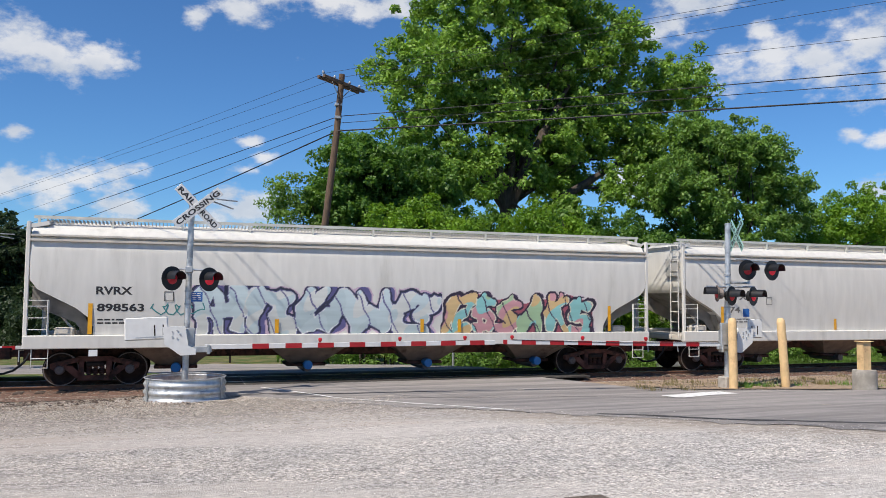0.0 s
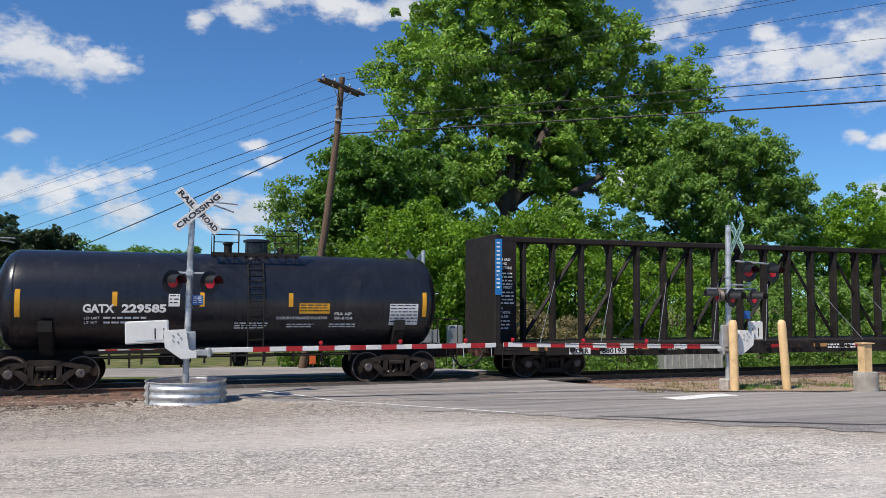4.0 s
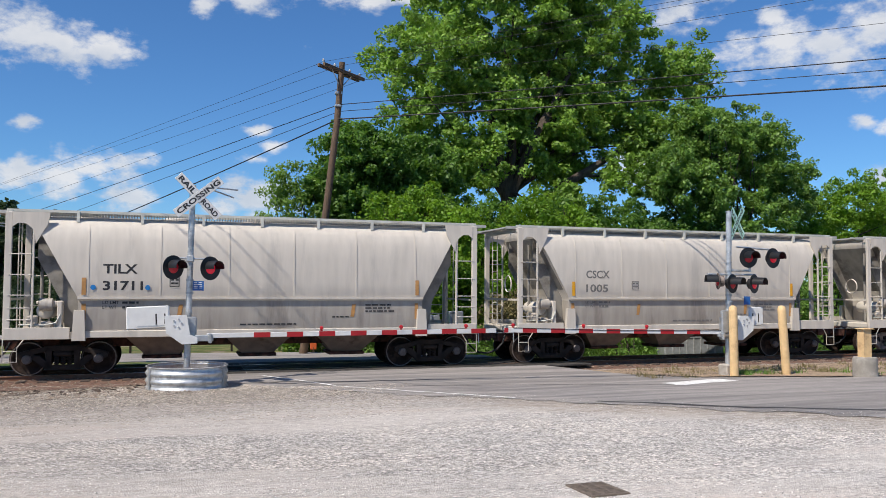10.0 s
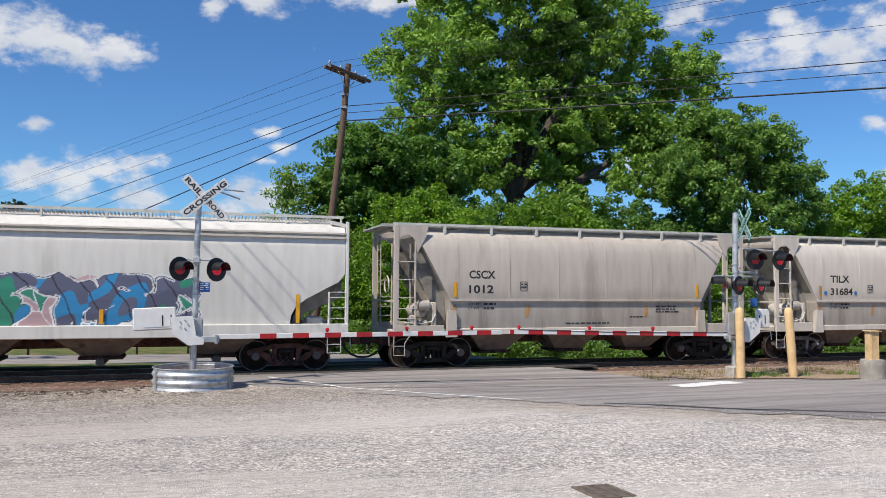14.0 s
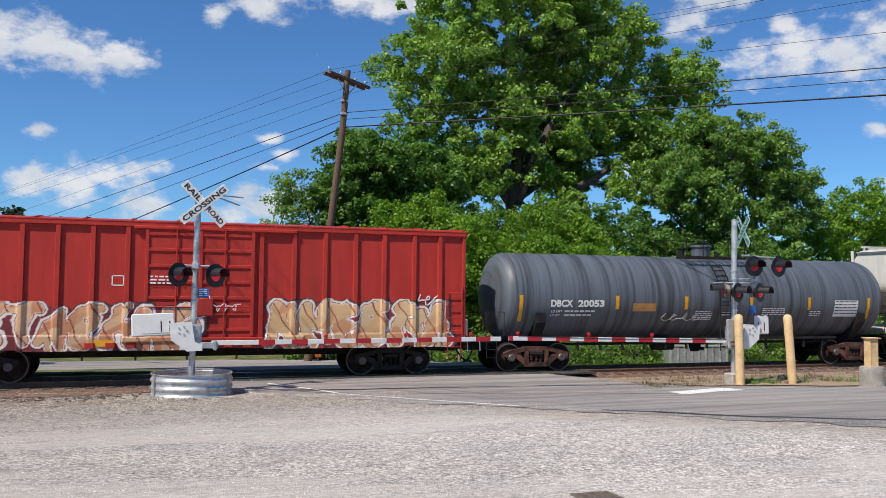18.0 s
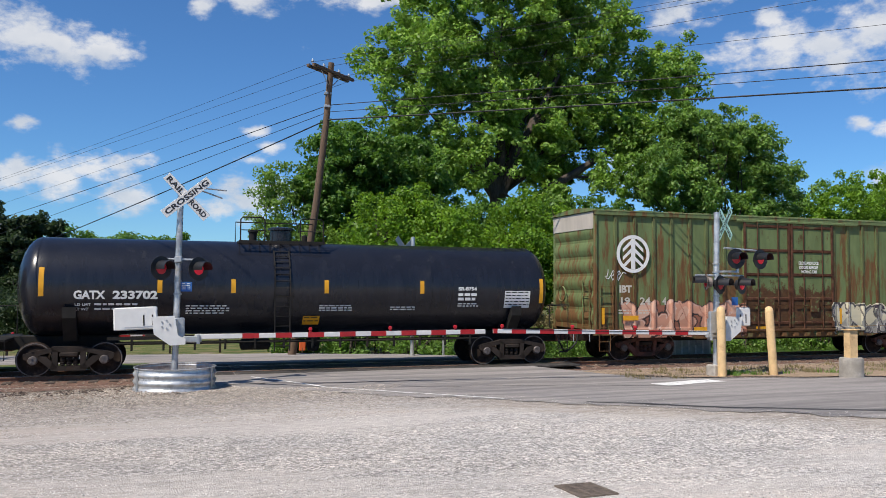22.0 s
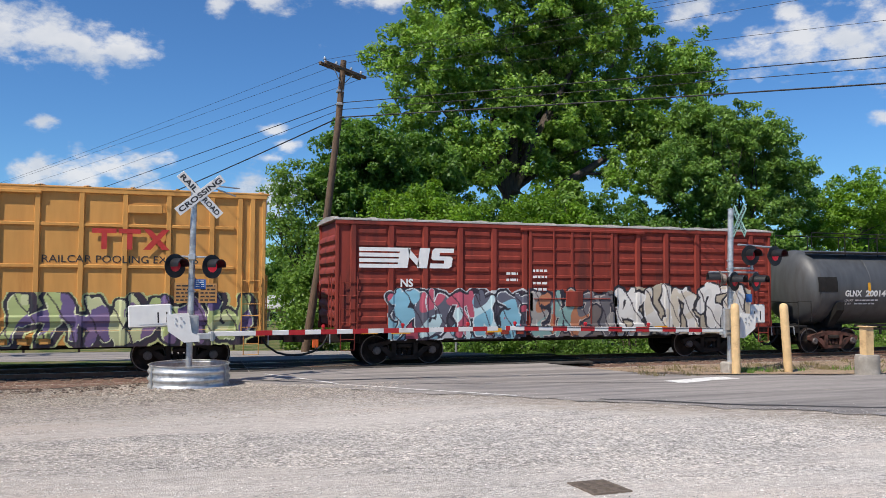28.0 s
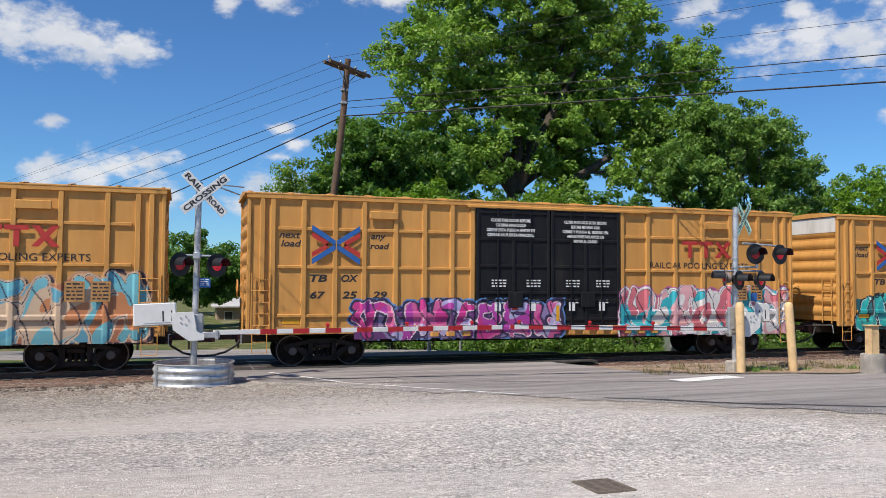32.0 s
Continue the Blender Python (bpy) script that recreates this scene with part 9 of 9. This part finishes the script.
lettering("NS", car, -5.9, 2.42, 0.25, 0.40, white_paint, -1.51, 0.03)
lettering("411", car, -5.9, 1.97, 0.24, 0.48, white_paint, -1.51, 0.03)
lettering("180", car, -4.75, 1.97, 0.24, 0.52, white_paint, -1.51, 0.03)
bars(car, -2.4, 2.9, 0.4, 2, white_paint, -1.51, 3, 0.08, 0.12)
bars(car, -1.5, 3.0, 0.5, 4, white_paint, -1.58, 4, 0.08, 0.12)
for x in (-7.1, -4.4, -2.2, 2.8, 4.9):
    panel(car, x, x + 0.5, 1.0, 1.16, -1.506, yellow_strip, "sill_reflector")
for x0, x1 in ((-6.2, -5.6), (-3.1, -2.6), (0.6, 1.1), (3.0, 3.5)):
    panel(car, x0, x1, 1.0, 1.13, -1.60, yellow_strip, "sill_placard")
tag_work(car, -6.3, -1.7, 0.88, 2.25, depth, 7, [(0.20, 0.42, 0.52), (0.10, 0.10, 0.13), (0.42, 0.08, 0.12), (0.45, 0.60, 0.62)], (0.02, 0.02, 0.03), (0.50, 0.52, 0.54), 5, 0.24, (0.66, 0.7, 0.7), "blue, black and white arrow graffiti", [(0.07, 0.06, 0.08), (0.22, 0.42, 0.50), (0.34, 0.05, 0.08), (0.48, 0.50, 0.52)])
tag_work(car, -1.6, 1.5, 0.9, 2.3, depth, 17, [(0.30, 0.28, 0.26), (0.20, 0.34, 0.32), (0.40, 0.16, 0.08), (0.13, 0.12, 0.13)], (0.02, 0.02, 0.03), None, 4, 0.2, (0.5, 0.45, 0.4), "grey, teal and rust graffiti on the door", (0.16, 0.13, 0.12))
tag_work(car, 1.6, 7.0, 0.9, 2.5, depth, 27, [(0.66, 0.64, 0.60), (0.60, 0.58, 0.54), (0.56, 0.50, 0.40)], (0.02, 0.02, 0.025), None, 5, 0.22, (0.72, 0.72, 0.7), "white block graffiti with black outlines", (0.42, 0.36, 0.27))


def yellow_boxcar(label, left, right, number, arts, cap=None, narrow=False):
    k = (right - left) / 19.3
    posts = [k * q for q in (-9.2, -8.9, -8.0, -7.07, -6.19, -5.21, -4.29, -3.39, -2.72, 2.62, 3.61, 4.7, 5.81, 6.95, 8.12, 8.9, 9.25)]
    car, half, relief, depth = box_car(label, left, right, 5.10, 0.98, box_yellow, box_yellow, posts, [(-2.6, -0.06), (-0.02, 2.5)], steel_dark, 8, rails=(1.52, 2.95, 4.08), high=True, door_paint=box_black, post_w=0.17, post_d=0.08, end_cap=cap)
    lettering("next", car, -8.72, 3.80, 0.17, 0.62, black_paint, -1.466, 0.02, 0.25)
    lettering("load", car, -8.67, 3.55, 0.20, 0.60, black_paint, -1.466, 0.02, 0.25)
    lettering("any", car, -5.98, 3.76, 0.19, 0.46, black_paint, -1.466, 0.02, 0.25)
    lettering("road", car, -6.0, 3.52, 0.19, 0.60, black_paint, -1.466, 0.02, 0.25)
    for mat, dz in ((logo_blue, 0.0), (logo_red, -0.17)):
        m = Mesh()
        for s in (-1, 1):
            w = 1.0 if mat is logo_blue else 0.78
            for t in (-1, 1):
                a, b = Vector((-7.05 + s * 0.72, 0, 3.62 + t * 0.50 * w)), Vector((-7.05 + s * 0.02, 0, 3.62 + t * 0.05))
                n = 0.085 if mat is logo_blue else 0.075
                if mat is logo_red:
                    a, b = Vector((-7.05 + s * 0.72, 0, 3.62 + t * 0.30)), Vector((-7.05 + s * 0.24, 0, 3.62 + t * 0.02))
                yy = -1.556 if mat is logo_red else -1.548
                m.add([(a.x, yy, a.z - n), (b.x, yy, b.z - n), (b.x, yy, b.z + n), (a.x, yy, a.z + n)], [(0, 1, 2, 3)])
        part("emblem", m, mat, car, "crossed red and blue arrow emblem", smooth=0)
    for w, x, n in (("TB", -7.82, 0.52), ("OX", -6.88, 0.52)):
        lettering(w, car, x, 2.52, 0.22, n, black_paint, -1.466, 0.03, 0.2)
    for w, x in zip((number[:2], number[2:4], number[4:]), (-7.80, -6.85, -5.92)):
        lettering(w, car, x, 2.02, 0.22, 0.46, black_paint, -1.466, 0.03, 0.2)
    m = Mesh()
    for x, wd in ((4.95, 0.62), (5.62, 0.58)):
        m.box(x, x + wd, -1.552, -1.545, 3.86, 3.99).box(x + wd / 2 - 0.07, x + wd / 2 + 0.07, -1.552, -1.545, 3.42, 3.87)
    m.prism([(6.26, 3.99), (6.45, 3.99), (6.95, 3.42), (6.76, 3.42)], "y", -1.552, -1.545).prism([(6.26, 3.42), (6.45, 3.42), (6.95, 3.99), (6.76, 3.99)], "y", -1.556, -1.549)
    part("emblem", m, logo_red, car, "red block emblem")
    lettering("RAILCAR POOLING EXPERTS", car, 3.72, 3.05, 0.20, 4.0, black_paint, -1.47, 0.0, relief=lambda q: float(relief(q)))
    wide_notes = ((-2.3, ("CLOSE THIS DOOR BEFORE", "CLOSING MAIN DOOR", "CIERRE ESTA PUERTA ANTES DE", "CERRAR LA PUERTA PRINCIPAL")), (0.35, ("CLOSE AND LOCK BOTH DOORS", "BEFORE MOVING CAR", "CIERRE Y PONGA EL SEGURO EN", "AMBAS PUERTAS ANTES DE", "MOVER EL CARRO")))
    slim_notes = ((-2.3, ("CLOSE THIS DOOR", "BEFORE CLOSING", "MAIN DOOR", "CIERRE ESTA PUERTA", "ANTES DE CERRAR", "LA PUERTA PRINCIPAL")), (0.35, ("CLOSE AND LOCK", "BOTH DOORS BEFORE", "MOVING CAR", "CIERRE Y PONGA", "EL SEGURO EN AMBAS", "PUERTAS ANTES DE", "MOVER EL CARRO")))
    for x, rows in slim_notes if narrow else wide_notes:
        for i, r in enumerate(rows):
            w = 0.062 * len(r)
            lettering(r, car, x + 0.85 - w / 2, 4.46 - i * 0.155 - (0.06 if narrow and i > 2 else 0), 0.10, w, white_paint, -1.616, 0.03)
    for x in (-2.1, -0.9, 0.5, 1.6):
        bars(car, x, 2.62, 0.5, 3, white_paint, -1.585, 7)
        bars(car, x + 0.1, 2.0, 0.35, 2, white_paint, -1.585, 8)
        panel(car, x + 0.1, x + 0.32, 1.62, 1.86, -1.59, white_paint)
    panel(car, -1.4, -1.2, 1.66, 1.86, -1.592, logo_red)
    stripe(car, 0.2, 1.3, 1.8, y=-1.59)
    panel(car, -8.6, -8.1, 1.28, 1.42, -1.468, yellow_strip)
    for x in (7.1, 7.75):
        panel(car, x, x + 0.5, 1.95, 2.5, -1.552, faded_strip)
        bars(car, x + 0.05, 2.45, 0.4, 5, black_paint, -1.556, 9, 0.04, 0.06)
    for x in (-5.6, 6.3):
        part("route_board", Mesh().soft(x - 0.45, x + 0.45, -1.60, -1.53, 4.42, 4.66, 0.02), box_yellow, car)
    for a in arts:
        tag_work(car, *a[:4], depth, *a[4:])
    return car


yellow_boxcar("yellow high-cube boxcar with black doors and teal graffiti", -289.59, -270.37, "640200",
              [(-8.7, -1.9, 0.90, 2.05, 12, [(0.02, 0.36, 0.34), (0.03, 0.44, 0.40), (0.02, 0.28, 0.30)], (0.012, 0.015, 0.02), None, 7, 0.24, (0.55, 0.75, 0.72), "teal block graffiti with dark outlines", (0.012, 0.10, 0.12)),
               (2.9, 9.2, 0.85, 2.1, 13, [(0.34, 0.40, 0.16), (0.13, 0.09, 0.20), (0.46, 0.48, 0.26), (0.16, 0.10, 0.20)], (0.02, 0.02, 0.03), (0.44, 0.46, 0.20), 5, 0.24, (0.62, 0.66, 0.4), "lime and violet graffiti with black outlines", None)], hopper_white, True)
yellow_boxcar("yellow high-cube boxcar with black doors and magenta graffiti", -310.89, -291.59, "672529",
              [(-6.5, 0.3, 0.85, 1.92, 15, [(0.46, 0.03, 0.20), (0.36, 0.04, 0.28), (0.52, 0.10, 0.26), (0.40, 0.36, 0.56)], (0.03, 0.02, 0.07), (0.10, 0.24, 0.52), 7, 0.19, (0.70, 0.55, 0.62), "magenta graffiti with a blue halo", [(0.14, 0.04, 0.16), (0.24, 0.18, 0.34)]),
               (2.6, 9.3, 0.85, 2.35, 16, [(0.50, 0.13, 0.16), (0.03, 0.36, 0.42), (0.60, 0.32, 0.34), (0.62, 0.60, 0.58)], (0.68, 0.66, 0.66), (0.45, 0.10, 0.26), 7, 0.24, (0.72, 0.72, 0.7), "pink, white and teal graffiti", [(0.02, 0.30, 0.36), (0.46, 0.14, 0.18), (0.58, 0.46, 0.46)])])
yellow_boxcar("yellow high-cube boxcar with black doors and faded orange graffiti", -332.4, -313.07, "660114",
              [(3.0, 9.2, 0.90, 2.7, 18, [(0.50, 0.20, 0.08), (0.10, 0.34, 0.44), (0.58, 0.42, 0.28), (0.14, 0.40, 0.46)], (0.55, 0.40, 0.28), (0.48, 0.26, 0.12), 4, 0.34, (0.5, 0.42, 0.34), "faded orange and blue graffiti", [(0.46, 0.19, 0.08), (0.52, 0.30, 0.16), (0.12, 0.34, 0.44), (0.42, 0.16, 0.08)])])


def motions():
    walk(clouds, [(0.0, pose(0, 0, 0)), (16.0, pose(0, 0, 0, 0, 0, -0.85)), (32.0, pose(0, 0, 0, 0, 0, -1.7))])
    rows = [2.0 * i for i in range(17)]
    for car, mid in CARS:
        walk(car, [(t, pose(mid + train_way(t), TRACK_Y, 0)) for t in rows])
    for w, x, car in WHEELS:
        mid = next(m for c, m in CARS if c is car)
        seen = [k / 15 for k in range(481) if -13 < mid + x + train_way(k / 15) < 34]
        times = sorted({0.0, 32.0, *seen})
        keys = []
        for t in times:
            q = min(max(t, seen[0]), seen[-1]) if seen else 0.0
            keys.append((t, pose(x, 0, WHEEL_R, 0, math.degrees(train_way(q) / WHEEL_R), 0)))
        walk(w, keys)

motions()
